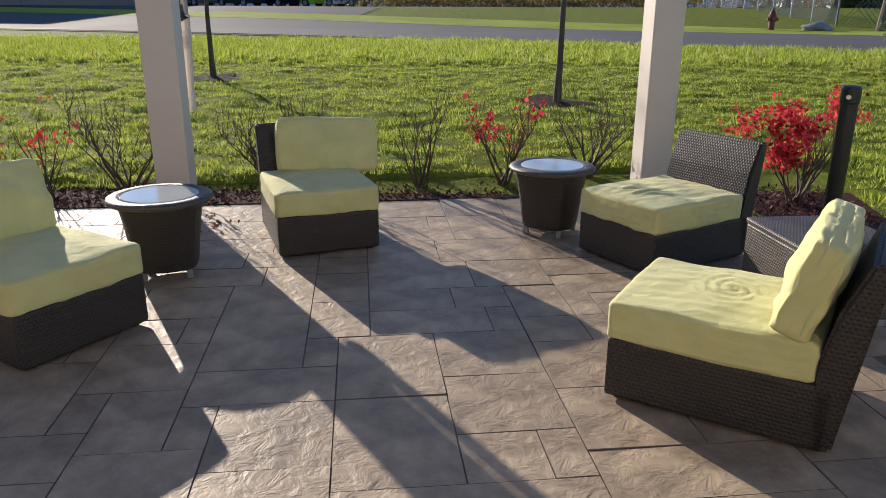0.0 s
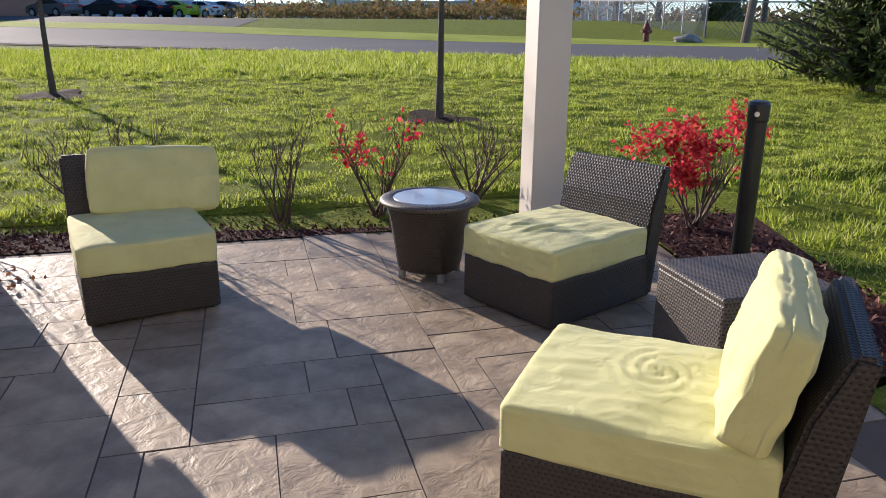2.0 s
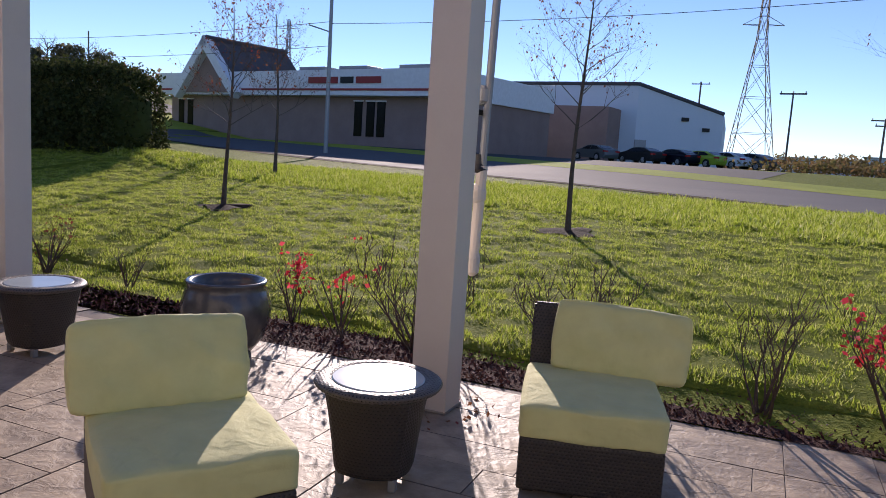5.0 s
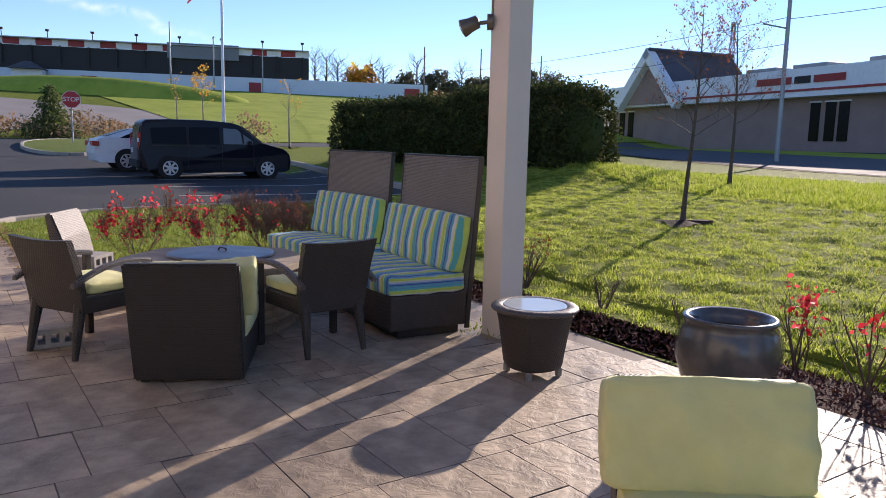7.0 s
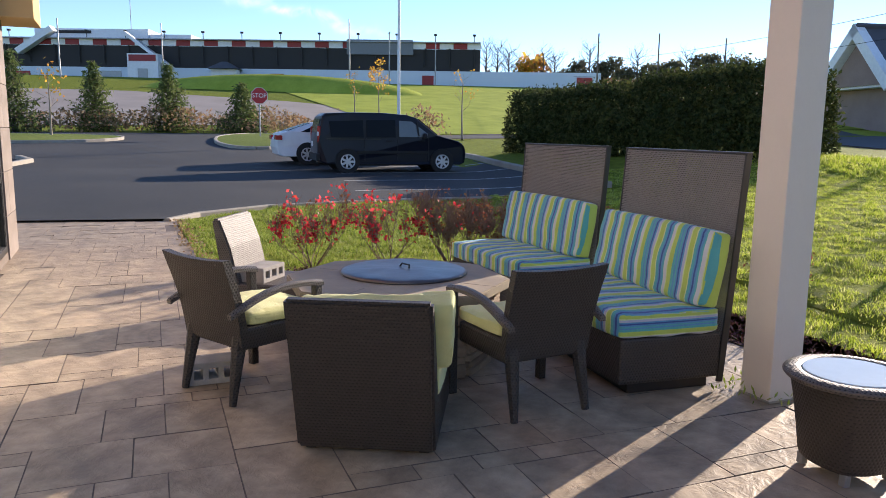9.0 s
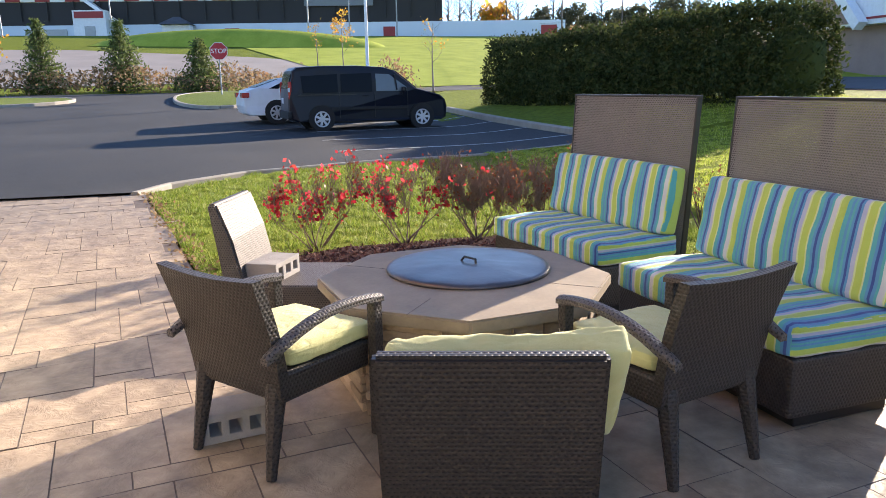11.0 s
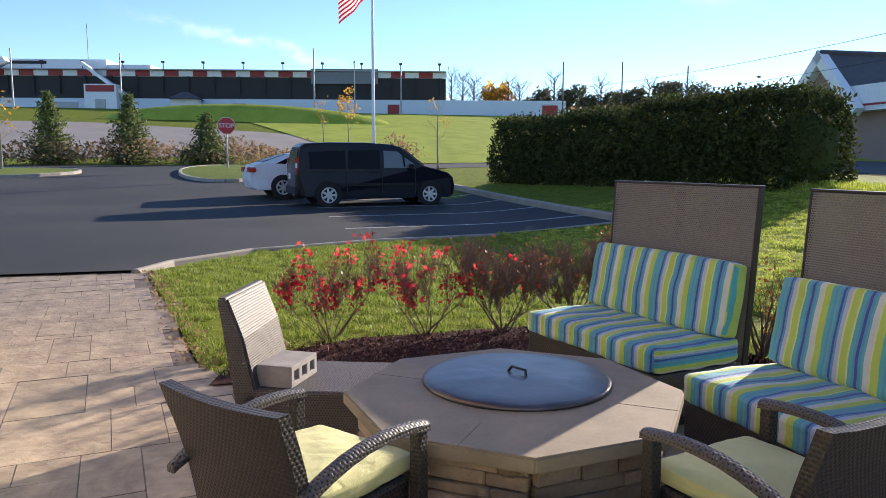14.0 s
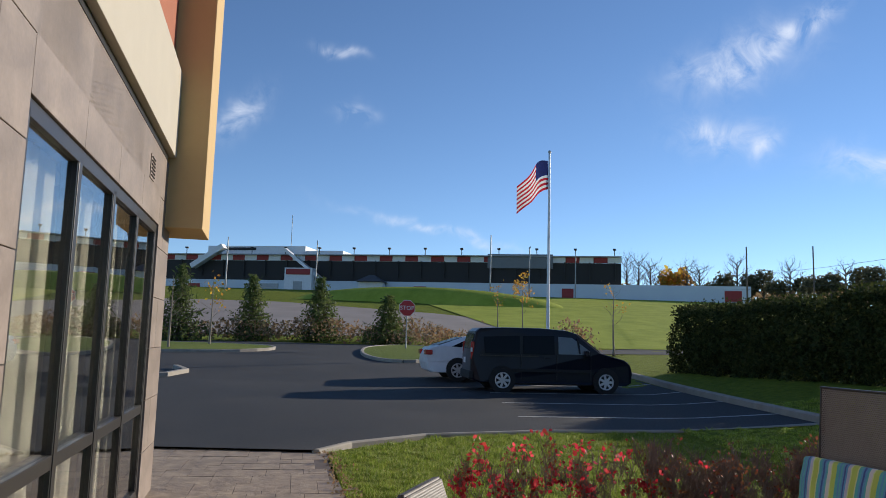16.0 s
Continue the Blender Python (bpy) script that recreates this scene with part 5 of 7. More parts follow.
shrub("bare shrub behind the post", -6.6, 5.45, 0.6, 0.4, 11, rust=0.1, n=10)
shrub("burning bush with bright scarlet top leaves by the paving", -9.2, 2.08, 0.66, 0.85, 12, red=0.075, rust=0.04, n=8, level=2, leaf=0.043, twigs=1, material=TWIG_LIT)
shrub("burning bush with scarlet leaf clusters by the paving", -9.15, 2.85, 0.68, 0.8, 13, red=0.08, rust=0.015, n=8, level=2, leaf=0.043, twigs=1, material=TWIG_LIT)
shrub("dense twiggy shrub turning rust-brown", -9.15, 3.5, 0.66, 0.85, 14, rust=0.03, red=0.003, n=11, level=2, twigs=3, material=TWIG_LIT)
shrub("dense twiggy shrub turning rust-brown", -9.3, 4.2, 0.66, 0.85, 15, rust=0.03, n=11, level=2, twigs=3, material=TWIG_LIT)
shrub("dense twiggy shrub turning rust-brown", -9.0, 4.85, 0.64, 0.85, 17, rust=0.03, n=11, level=2, twigs=3, material=TWIG_LIT)
shrub("bare shrub behind the loveseats", -7.95, 5.1, 0.75, 0.5, 18, rust=0.15, n=13)


def young_tree(label, x, y, h, r, seed, clear=0.35, lean=(0, 0), gold=0.0, red=0.06, limbs=13, bark=None, droop=0.25, mulch=0.5):
    rng = random.Random(seed)
    z0 = ground_z(x, y)
    t = thing("tree", label, "tree", pose(x, y, z0), "young lawn trees")
    path, out, tips = [], [], []
    for k in range(9):
        s = k / 8
        path.append((Vector((lean[0] * s + math.sin(s * 5 + seed) * 0.03 * h * 0.3, lean[1] * s + math.cos(s * 4 + seed) * 0.02 * h * 0.3, h * s - 0.03)), r * (1.25 - 1.1 * s) if k else r * 1.6))
    stems([path], bark or BARK, "trunk", t, 9)
    for i in range(limbs):
        s = clear + (0.95 - clear) * (i + rng.random()) / limbs
        p = path[0][0].lerp(path[-1][0], s)
        k = min(7, int(s * 8))
        p = path[k][0].lerp(path[k + 1][0], s * 8 - k)
        a = i * 2.4 + rng.random()
        d = Vector((math.cos(a), math.sin(a), 0.45 + 0.5 * s))
        grow(rng, p, d, h * 0.3 * (1.15 - 0.7 * s), r * 0.34 * (1.1 - 0.7 * s), 2, out, tips, 0.55, 0.1, 3 if mulch == 0.5 else 2, 4, 0.55, 0.28)
    stems(out, bark or BARK, "branch_structure", t, 4)
    if red:
        P = [p for p in tips if rng.random() < red]
        leaves(P, 0.038, RUST_LEAF, "foliage", t, rng, 0.6, "last withered leaves", 1.0)
    if gold:
        P = [p + Vector((rng.gauss(0, 0.1), rng.gauss(0, 0.1), rng.gauss(0, 0.1))) for p in tips if rng.random() < gold for _ in range(2)]
        leaves(P, 0.14, GOLD_LEAF, "foliage", t, rng, 0.7, "golden leaves")
    if mulch:
        n = 22
        gz_ = turf_z if y < 14 else ground_z
        V = [(x, y, gz_(x, y) + 0.045)]
        for i in range(n):
            a = 2 * math.pi * i / n
            rr = mulch * 0.8 * (1 + 0.28 * math.sin(a * 3 + seed) + rng.uniform(-0.08, 0.08))
            V.append((x + rr * math.cos(a), y + rr * math.sin(a), gz_(x + rr * math.cos(a), y + rr * math.sin(a)) + 0.014))
        tagged(raw("soil_ring", V, [(0, 1 + i, 1 + (i + 1) % n) for i in range(n)], DIRT), "ring of bare soil round a young tree", "soil", kind="structure")
    return t


young_tree("slender leafless young tree on the lawn, thin branches arching", 1.0, 9.5, 4.3, 0.034, 21, 0.3, (0.25, 0.1), red=0.08, limbs=22)
young_tree("slender leafless young tree on the lawn with few red leaves", -3.8, 11.3, 3.7, 0.032, 22, 0.38, (0.05, 0), red=0.14, limbs=20)
young_tree("slender young tree on the lawn with withered red leaves", -9.05, 9.75, 3.2, 0.032, 23, 0.4, (0.1, 0), red=0.2, limbs=18)
young_tree("slender young tree on the lawn with withered red leaves", -13.6, 15.4, 4.0, 0.04, 24, 0.36, (-0.1, 0), red=0.16, limbs=20)
W0 = Vector((-3.43, 1.42))
N0 = Vector((0.24, 1.39))


def at(o, az, d):
    a = radians(az - (1.1 if o is W0 else 0.7))
    return o.x - math.sin(a) * d, o.y + math.cos(a) * d


for az, d, h, g, sd in ((84.9, 58, 3.8, 0.05, 31), (83.0, 57, 4.2, 0.4, 32), (76.2, 41, 3.7, 0.04, 33), (109.2, 36, 3.4, 0.0, 34), (106.4, 39, 3.3, 0.06, 35)):
    x, y = at(W0, az, d)
    young_tree("young street tree with pale trunk" + (" and golden leaves" if g > 0.2 else ", nearly bare"), x, y, h, 0.05, sd, 0.4, gold=g, red=0, limbs=9, bark=PALEBARK, mulch=0.6)


def spruce(label, x, y, h, rad, seed, dens=1.0, size=0.16, group="young spruces", bare=0.05):
    rng = random.Random(seed)
    t = thing("spruce", label, "tree", pose(x, y, ground_z(x, y)), group)
    stems([[(Vector((0, 0, -0.05)), 0.02 * h), (Vector((0, 0, h * 0.5)), 0.012 * h), (Vector((0, 0, h)), 0.004)]], BARK, "trunk", t, 7)
    out, P = [], []
    whorls = int(14 * dens) + 6
    for k in range(whorls):
        s = bare + (1 - bare) * (k / whorls)
        z = h * s
        L = rad * (1 - s) ** 0.95 * rng.uniform(0.72, 1.12) + 0.06
        m = int(9 * dens) + 4
        for i in range(m):
            a = 2 * math.pi * (i + rng.random() * 0.9) / m + k
            ll = L * rng.uniform(0.65, 1.15)
            path = []
            for q in range(5):
                f = q / 4
                path.append((Vector((math.cos(a) * ll * f, math.sin(a) * ll * f, z - 0.3 * ll * f + 0.42 * ll * f * f)), 0.008 * h * (1 - s) * (1 - 0.8 * f) + 0.002))
            out.append(path)
            for q in range(int(16 * dens * ll / max(rad, 0.3)) + 5):
                f = rng.uniform(0.15, 1.0)
                c = Vector((math.cos(a) * ll * f, math.sin(a) * ll * f, z - 0.3 * ll * f + 0.42 * ll * f * f))
                P.append(c + Vector((rng.gauss(0, 1), rng.gauss(0, 1), rng.gauss(-0.5, 0.45))) * size * 0.42)
    stems(out, BARK, "branch_structure", t, 3)
    leaves(P, size, SPRUCE_LEAF, "needle_foliage", t, rng, 0.35, "", 0.5)
    return t


spruce("green spruce on the lawn with low sweeping branches", 7.55, 11.5, 5.6, 1.5, 41, 2.7, 0.11, "lawn spruce", 0.06)
for az, d, h, sd in ((108.6, 47, 4.9, 42), (103.5, 50, 4.6, 43), (98.5, 50, 4.6, 44), (93.3, 48, 3.4, 45)):
    x, y = at(W0, az, d)
    spruce("young blue-green spruce at the car park's edge", x, y, h * 0.97, 2.05, sd, 1.0, 0.24)


def brush(label, pts, h, seed, material, count, size, name="brush", spreadw=1.2):
    rng = random.Random(seed)
    P, out = [], []
    for _ in range(count):
        t = rng.random() * (len(pts) - 1)
        i = int(t)
        a = Vector(pts[i]).lerp(Vector(pts[i + 1]), t - i)
        x, y = a.x + rng.gauss(0, spreadw), a.y + rng.gauss(0, spreadw)
        hh = h * (0.55 + 0.45 * noise.noise(Vector((x * 0.35, y * 0.35, seed)))) * rng.random() ** 0.6
        P.append(Vector((x, y, ground_z(x, y) + max(0, hh))))
    return tagged(leaves(P, size, material, name, None, rng, 0.5), label, "brush", kind="stuff")


brush("dry brown brush between the young spruces", [at(W0, a, 50) for a in (109, 105, 101, 97, 93, 89.5)], 2.2, 51, DRY_LEAF, 3400, 0.24)
brush("low tawny grass beside the island", [at(W0, a, 47) for a in (92, 89, 86)], 1.4, 52, DRY_LEAF, 900, 0.25)
brush("small russet sapling by the access road", [at(W0, a, 44) for a in (78.5, 79.5)], 2.6, 53, DRY_LEAF, 320, 0.22, spreadw=0.5)
brush("dark autumn brush beyond the road", [at(N0, a, 60) for a in (8.5, 4, 0, -4, -8, -13)], 1.5, 54, BRUSH_LEAF, 4200, 0.3, spreadw=1.6)
brush("dark autumn brush beyond the road", [at(N0, a, 68) for a in (8, 4, 0, -4, -8, -14)], 2.2, 55, BRUSH_LEAF, 4800, 0.36, spreadw=2.2)


def hedge():
    """A clipped row of arborvitae: a dense core under many small sprays."""
    rng = random.Random(61)
    t = thing("hedge", "tall dense dark green arborvitae hedge with uneven top", "hedge")
    a, b = Vector(HEDGE_A), Vector(HEDGE_B)
    P, core = [], bmesh.new()
    L = (b - a).length
    d = (b - a).normalized()
    nrm = Vector((d.y, -d.x))

    def top(s):
        return 2.0 + 0.12 * ss(s, 0.5, 0.58) - 0.3 * ss(s, 0.94, 1.0) - 0.28 * math.exp(-((s - 0.52) / 0.025) ** 2) + 0.16 * noise.noise(Vector((s * 9, 0, 0))) + 0.2 * noise.noise(Vector((s * 27, 3, 0)))
    for i in range(9):
        s = (i + 0.5) / 9
        c = a + d * (L * s)
        hh = top(s) - 0.35
        r = bmesh.ops.create_icosphere(core, subdivisions=3, radius=1.0)["verts"]
        for v in r:
            v.co = Vector((v.co.x * 0.72, v.co.y * 0.72, max(-1, v.co.z) * hh * 0.5 + hh * 0.5 - 0.05)) * 1.0
            v.co *= 1 + 0.12 * noise.noise(v.co * 2 + Vector((i * 5, 0, 0)))
            v.co += Vector((c.x, c.y, ground_z(c.x, c.y)))
    part("inner_foliage", core, HEDGE_LEAF, t)
    for _ in range(70000):
        s = rng.random()
        hh = top(s)
        f = rng.random()
        th = rng.uniform(0, math.pi)
        dep = 1.0 * (1 - 0.35 * f ** 3) + 0.22 * noise.noise(Vector((s * 24, f * 4, 1))) + 0.1 * noise.noise(Vector((s * 70, f * 12, 2)))
        off = rng.choice((-1, 1)) * dep
        z = f * hh
        if rng.random() < 0.2:
            off, z = rng.uniform(-0.9, 0.9), hh + rng.gauss(0, 0.1) + 0.28 * max(0.0, noise.noise(Vector((s * 130, 7, 0))))
        if s < 0.015 or s > 0.985:
            off *= rng.random()
        c = a + d * (L * s) + nrm * (off + rng.gauss(0, 0.06))
        P.append(Vector((c.x, c.y, ground_z(c.x, c.y) + z)))
    leaves(P, 0.11, HEDGE_LEAF, "foliage", t, rng, 0.5)


hedge()


def crown_tree(label, x, y, h, w, seed, mat, count, leaf, trunk=0.25, name="tree", base=0.25, group="far trees"):
    """A trunk with limbs and a crown of leaf clumps with gaps."""
    rng = random.Random(seed)
    t = thing(name, label, "tree", pose(x, y, ground_z(x, y)), group)
    out, tips = [], []
    stems([[(Vector((0, 0, -0.1)), trunk), (Vector((0.1, 0, h * 0.4)), trunk * 0.7), (Vector((0, 0.1, h * 0.92)), 0.03)]], BARK, "trunk", t, 7)
    for i in range(20):
        s = base + (0.92 - base) * i / 20
        a = i * 2.4
        grow(rng, Vector((0, 0, h * s)), Vector((math.cos(a), math.sin(a), 0.7)), w * 0.55 * (1.1 - 0.5 * s), trunk * 0.35, 1 if count else 2, out, tips, 0.5, 0.15, 2, 3 if count else 4, 0.6, 0.2 if count else 0.32)
    stems(out, BARK, "branch_structure", t, 4)
    if count:
        P = []
        per = max(1, count // max(1, len(tips)))
        for p in tips:
            if rng.random() < 0.12:
                continue
            for _ in range(per):
                P.append(p + Vector((rng.gauss(0, 1), rng.gauss(0, 1), rng.gauss(0, 0.7))) * w * 0.09)
        leaves(P, leaf, mat, "crown", t, rng, 0.7)
    return t


for az, d, h, w, sd, m, cnt in ((-17.6, 63, 4.8, 4.4, 71, GOLD_LEAF, 7000), (-20.6, 60, 7.0, 7.0, 72, GOLD_LEAF, 17000), (-16.2, 66, 5.4, 3.6, 73, RUST_LEAF, 1500), (-8.9, 88, 3.9, 4.2, 74, GOLD_LEAF, 2600), (-10.6, 96, 2.4, 4.0, 77, GOLD_LEAF, 1400)):
    x, y = at(N0, az, d)
    crown_tree("broad autumn tree with gold and orange leaves", x, y, h, w, sd, m, cnt, 0.34, base=0.06)
x, y = at(N0, -25.0, 60)
spruce("tall spruce with browning needles by the fence", x, y, 6.4, 2.0, 75, 1.4, 0.4, "far trees")
x, y = at(N0, -27.6, 62)
crown_tree("large leafless tree by the fence", x, y, 10.5, 8.5, 76, None, 0, 0.3)
rng0 = random.Random(8)
for i in range(22):
    az = 75.2 - i * 0.86
    d = rng0.uniform(135, 150)
    x, y = at(W0, az, d)
    if i in (0, 1, 2, 3, 5, 6, 9, 13, 17, 20):
        crown_tree("tall leafless tree on the far hill", x, y, rng0.uniform(7, 9), 5, 80 + i, None, 0, 0.3)
    elif i == 4:
        crown_tree("golden tree on the far hill", x, y, 5.5, 5, 80 + i, GOLD_LEAF, 700, 0.9)
    else:
        crown_tree("tall pine on the far hill", x, y, rng0.choice((3.6, 4.6, 5.4, 6.2, 7.0)), rng0.uniform(2.8, 4.2), 80 + i, PINE_LEAF, 1100, 0.45, base=0.3)

# ---- vehicles ----


def vehicle(name, label, m, profile, width, belt, roof, paint, windows, wheels, lamps_rear, front_strip, rear_strip, wheel_r=0.33, taper=0.2, group="", cat="car"):
    """A car built from its side outline; local +x is the nose."""
    t = thing(name, label, cat, m, group)

    def side(x, z, y):
        k = 1 - taper * max(0.0, (z - belt) / (roof - belt))
        nose = 1 - 0.10 * max(0.0, (abs(x) - 1.7) / 0.7) ** 2
        return y * k * nose
    bm = bmesh.new()
    rows = []
    h = width / 2
    cx = sum(p[0] for p in profile) / len(profile)
    for f, sh in ((-1.0, 0.965), (-0.97, 0.99), (-0.86, 1.0), (0, 1.006), (0.86, 1.0), (0.97, 0.99), (1.0, 0.965)):
        rows.append([bm.verts.new((cx + (x - cx) * sh, side(x, z, f * h), 0.75 + (z - 0.75) * sh)) for x, z in profile])
    for a, b in zip(rows, rows[1:]):
        for i in range(len(profile)):
            j = (i + 1) % len(profile)
            bm.faces.new((a[i], a[j], b[j], b[i]))
    bm.faces.new(rows[0])
    bm.faces.new(rows[-1][::-1])
    bmesh.ops.recalc_face_normals(bm, faces=bm.faces)
    part("body", bm, paint, t, smooth=False)
    for wi, poly in enumerate(windows):
        for sgn in (-1, 1):
            bm = bmesh.new()
            vs = [bm.verts.new((x, side(x, z, sgn * (h + 0.004)), z)) for x, z in poly]
            f = bm.faces.new(vs)
            r = bmesh.ops.extrude_face_region(bm, geom=[f])
            bmesh.ops.translate(bm, vec=(0, -sgn * 0.03, 0), verts=[v for v in r["geom"] if isinstance(v, bmesh.types.BMVert)])
            bmesh.ops.recalc_face_normals(bm, faces=bm.faces)
            # third window gets its see-through light as a paler colour
            part("window", bm, PALEGLASS if wi == 2 else CARGLASS, t, "front side window, light coming through it painted pale" if wi == 2 else "dark side window")
    for nm, strip in (("windscreen", front_strip), ("rear_window", rear_strip)):
        (x0, z0), (x1, z1) = strip
        bm = bmesh.new()
        o = 0.012 if nm == "windscreen" else -0.012
        vs = [bm.verts.new((x + o, side(x, z, s * h * 0.88), z + 0.012)) for x, z, s in ((x0, z0, -1), (x0, z0, 1), (x1, z1, 1), (x1, z1, -1))]
        f = bm.faces.new(vs)
        r = bmesh.ops.extrude_face_region(bm, geom=[f])
        bmesh.ops.translate(bm, vec=(-o * 2, 0, -0.02), verts=[v for v in r["geom"] if isinstance(v, bmesh.types.BMVert)])
        bmesh.ops.recalc_face_normals(bm, faces=bm.faces)
        part(nm, bm, CARGLASS, t)
    for wx in wheels:
        for sgn in (-1, 1):
            yy = sgn * (h - 0.09)
            bm = cyl(bmesh.new(), (wx, yy - 0.1, wheel_r), (wx, yy + 0.1, wheel_r), wheel_r, n=28)
            w_ = part("wheel", bm, TYRE, t, "black tyre")
            bm = bmesh.new()
            yo = yy + sgn * 0.102
            cyl(bm, (wx, yo, wheel_r), (wx, yo + sgn * 0.012, wheel_r), wheel_r * 0.22, n=14)
            for k in range(7):
                a = 2 * math.pi * k / 7
                bx(bm, (wx + math.cos(a) * wheel_r * 0.4, yo + sgn * 0.006, wheel_r + math.sin(a) * wheel_r * 0.4), (wheel_r * 0.48, 0.012, wheel_r * 0.2), 0, Matrix.Rotation(-a, 4, "Y"))
            for k in range(20):
                a, b = 2 * math.pi * k / 20, 2 * math.pi * (k + 1) / 20
                cyl(bm, (wx + math.cos(a) * wheel_r * 0.64, yo, wheel_r + math.sin(a) * wheel_r * 0.64), (wx + math.cos(b) * wheel_r * 0.64, yo, wheel_r + math.sin(b) * wheel_r * 0.64), 0.02, n=5)
            part("rim", bm, RIM, w_, "silver wheel trim")
            bm = bmesh.new()
            cyl(bm, (wx, yy, wheel_r + 0.02), (wx, sgn * (h + 0.001), wheel_r + 0.02), wheel_r * 1.16, n=24)
            part("wheel_arch", bm, TYRE, t)
    for c, s in lamps_rear:
        for sgn in (-1, 1):
            part("tail_light", box((c[0], sgn * side(c[0], c[2], c[1]), c[2]), s, 0.02), REDLAMP, t, "red tail light lens")
    return t


VAN = [(-2.36, 0.34), (-2.42, 0.55), (-2.42, 0.95), (-2.39, 1.2), (-2.28, 1.7), (-2.15, 1.8), (-1.5, 1.835), (-0.4, 1.84), (0.4, 1.79), (0.72, 1.7), (1.42, 1.16), (1.75, 1.07), (2.15, 0.97), (2.34, 0.82), (2.4, 0.6), (2.36, 0.3), (2.2, 0.22), (-2.2, 0.26)]
vx, vy = -24.68, 5.1
van = vehicle("van", "dark navy passenger van parked nose to the kerb", pose(vx, vy, ground_z(vx, vy) + 0.03, 0, 0, 95) @ Matrix.Scale(0.95, 4), VAN, 1.84, 0.98, 1.84, NAVYCAR,
              [[(-2.0, 1.08), (-2.05, 1.55), (-1.0, 1.6), (-1.0, 1.08)], [(-0.9, 1.08), (-0.9, 1.6), (0.02, 1.62), (0.02, 1.08)], [(0.14, 1.1), (0.14, 1.6), (0.55, 1.58), (1.08, 1.2), (1.05, 1.1)]],
              (-1.5, 1.55), [((-2.36, 0.86, 1.15), (0.1, 0.08, 0.5))], ((0.78, 1.66), (1.4, 1.18)), ((-2.39, 1.2), (-2.3, 1.62)), 0.33, 0.12, cat="van")
for sy in (-1, 1):
    part("side_moulding", box((-0.05, sy * 0.925, 0.62), (2.3, 0.02, 0.09), 0.006), TYRE, van, "black rubbing strip")
    part("slide_rail", box((-1.3, sy * 0.912, 1.02), (1.7, 0.012, 0.03)), BLACK, van, "black sliding-door rail")
    for xx in (-0.96, 0.09, 1.1):
        part("door_seam", box((xx, sy * 0.918, 0.72), (0.014, 0.012, 0.72)), BLACK, van)
    for xx in (-0.05, 1.0):
        part("door_handle", box((xx - 0.14, sy * 0.928, 0.98), (0.2, 0.03, 0.035), 0.008), NAVYCAR, van)
    part("quarter_pillar", box((0.74, sy * 0.895, 1.35), (0.045, 0.05, 0.46), 0.004, Matrix.Rotation(radians(-8), 4, "Y")), NAVYCAR, van)
    part("reversing_lens", box((-2.4, sy * 0.84, 1.17), (0.05, 0.07, 0.12), 0.01), SIGNWHITE, van, "white reversing lens")
part("rear_bumper", box((-2.4, 0, 0.46), (0.12, 1.74, 0.24), 0.04), TYRE, van, "black plastic bumper")
part("number_plate", box((-2.445, 0.15, 0.86), (0.012, 0.34, 0.16), 0.003), SIGNWHITE, van, "pale number plate")
part("headlight", box((2.1, -0.76, 0.86), (0.3, 0.14, 0.12), 0.03), PALEGLASS, van, "clear headlight")
part("headlight", box((2.1, 0.76, 0.86), (0.3, 0.14, 0.12), 0.03), PALEGLASS, van, "clear headlight")
part("door_mirror", box((0.95, -1.0, 1.14), (0.12, 0.18, 0.16), 0.03), NAVYCAR, van)
part("sill", box((0.0, 0, 0.26), (2.2, 1.7, 0.1), 0.02), TYRE, van)
SEDAN = [(-2.25, 0.32), (-2.32, 0.55), (-2.3, 0.8), (-2.2, 1.0), (-1.95, 1.07), (-1.1, 1.36), (-0.3, 1.42), (0.35, 1.37), (1.2, 1.0), (1.9, 0.88), (2.2, 0.72), (2.3, 0.5), (2.25, 0.25), (-2.1, 0.24)]
SWIN = [[(-1.5, 1.05), (-0.95, 1.3), (-0.3, 1.35), (-0.3, 1.0)], [(-0.22, 1.0), (-0.22, 1.35), (0.3, 1.31), (0.95, 1.02)]]


def sedan(label, m, paint, group="cars parked in a row"):
    return vehicle("car", label, m, SEDAN, 1.8, 0.95, 1.42, paint, SWIN, (-1.3, 1.4), [((-2.22, 0.7, 0.86), (0.22, 0.46, 0.15))], ((0.4, 1.35), (1.15, 1.02)), ((-1.9, 1.09), (-1.15, 1.34)), 0.32, 0.28, group)


sx_, sy_ = -27.75, 3.9
sedan("white fastback car parked beside the van", pose(sx_, sy_, ground_z(sx_, sy_) + 0.03, 0, 0, 97), WHITECAR, "")
for az, p, lab in ((21.6, GREYCAR, "silver-grey car"), (18.3, TYRE, "black car"), (15.9, NAVYCAR, "dark blue car"), (14.0, LIMECAR, "lime-green car"), (12.3, WHITECAR, "white car"), (10.7, GREYCAR, "grey car")):
    x, y = at(N0, az, 70)
    sedan(lab + " parked before the warehouse", pose(x, y, ground_z(x, y) + 0.03, 0, 0, 150), p)

# ---- flagpole, sign, poles ----
x, y = at(W0, 81.1, 36)
fz = ground_z(x, y)
fp = thing("flagpole", "white tapered flagpole with a flag blowing to one side", "flagpole", pose(x, y, fz))
H = 10.9 - fz
part("pole", tube((0, 0, 0), (0, 0, H - 0.15), 0.085, 0.05, 14), WHITE, fp)
part("finial", lathe([(0.02, H - 0.16), (0.07, H - 0.1), (0.08, H - 0.05), (0.05, H + 0.01), (0.01, H + 0.03)], 12), GALV, fp)


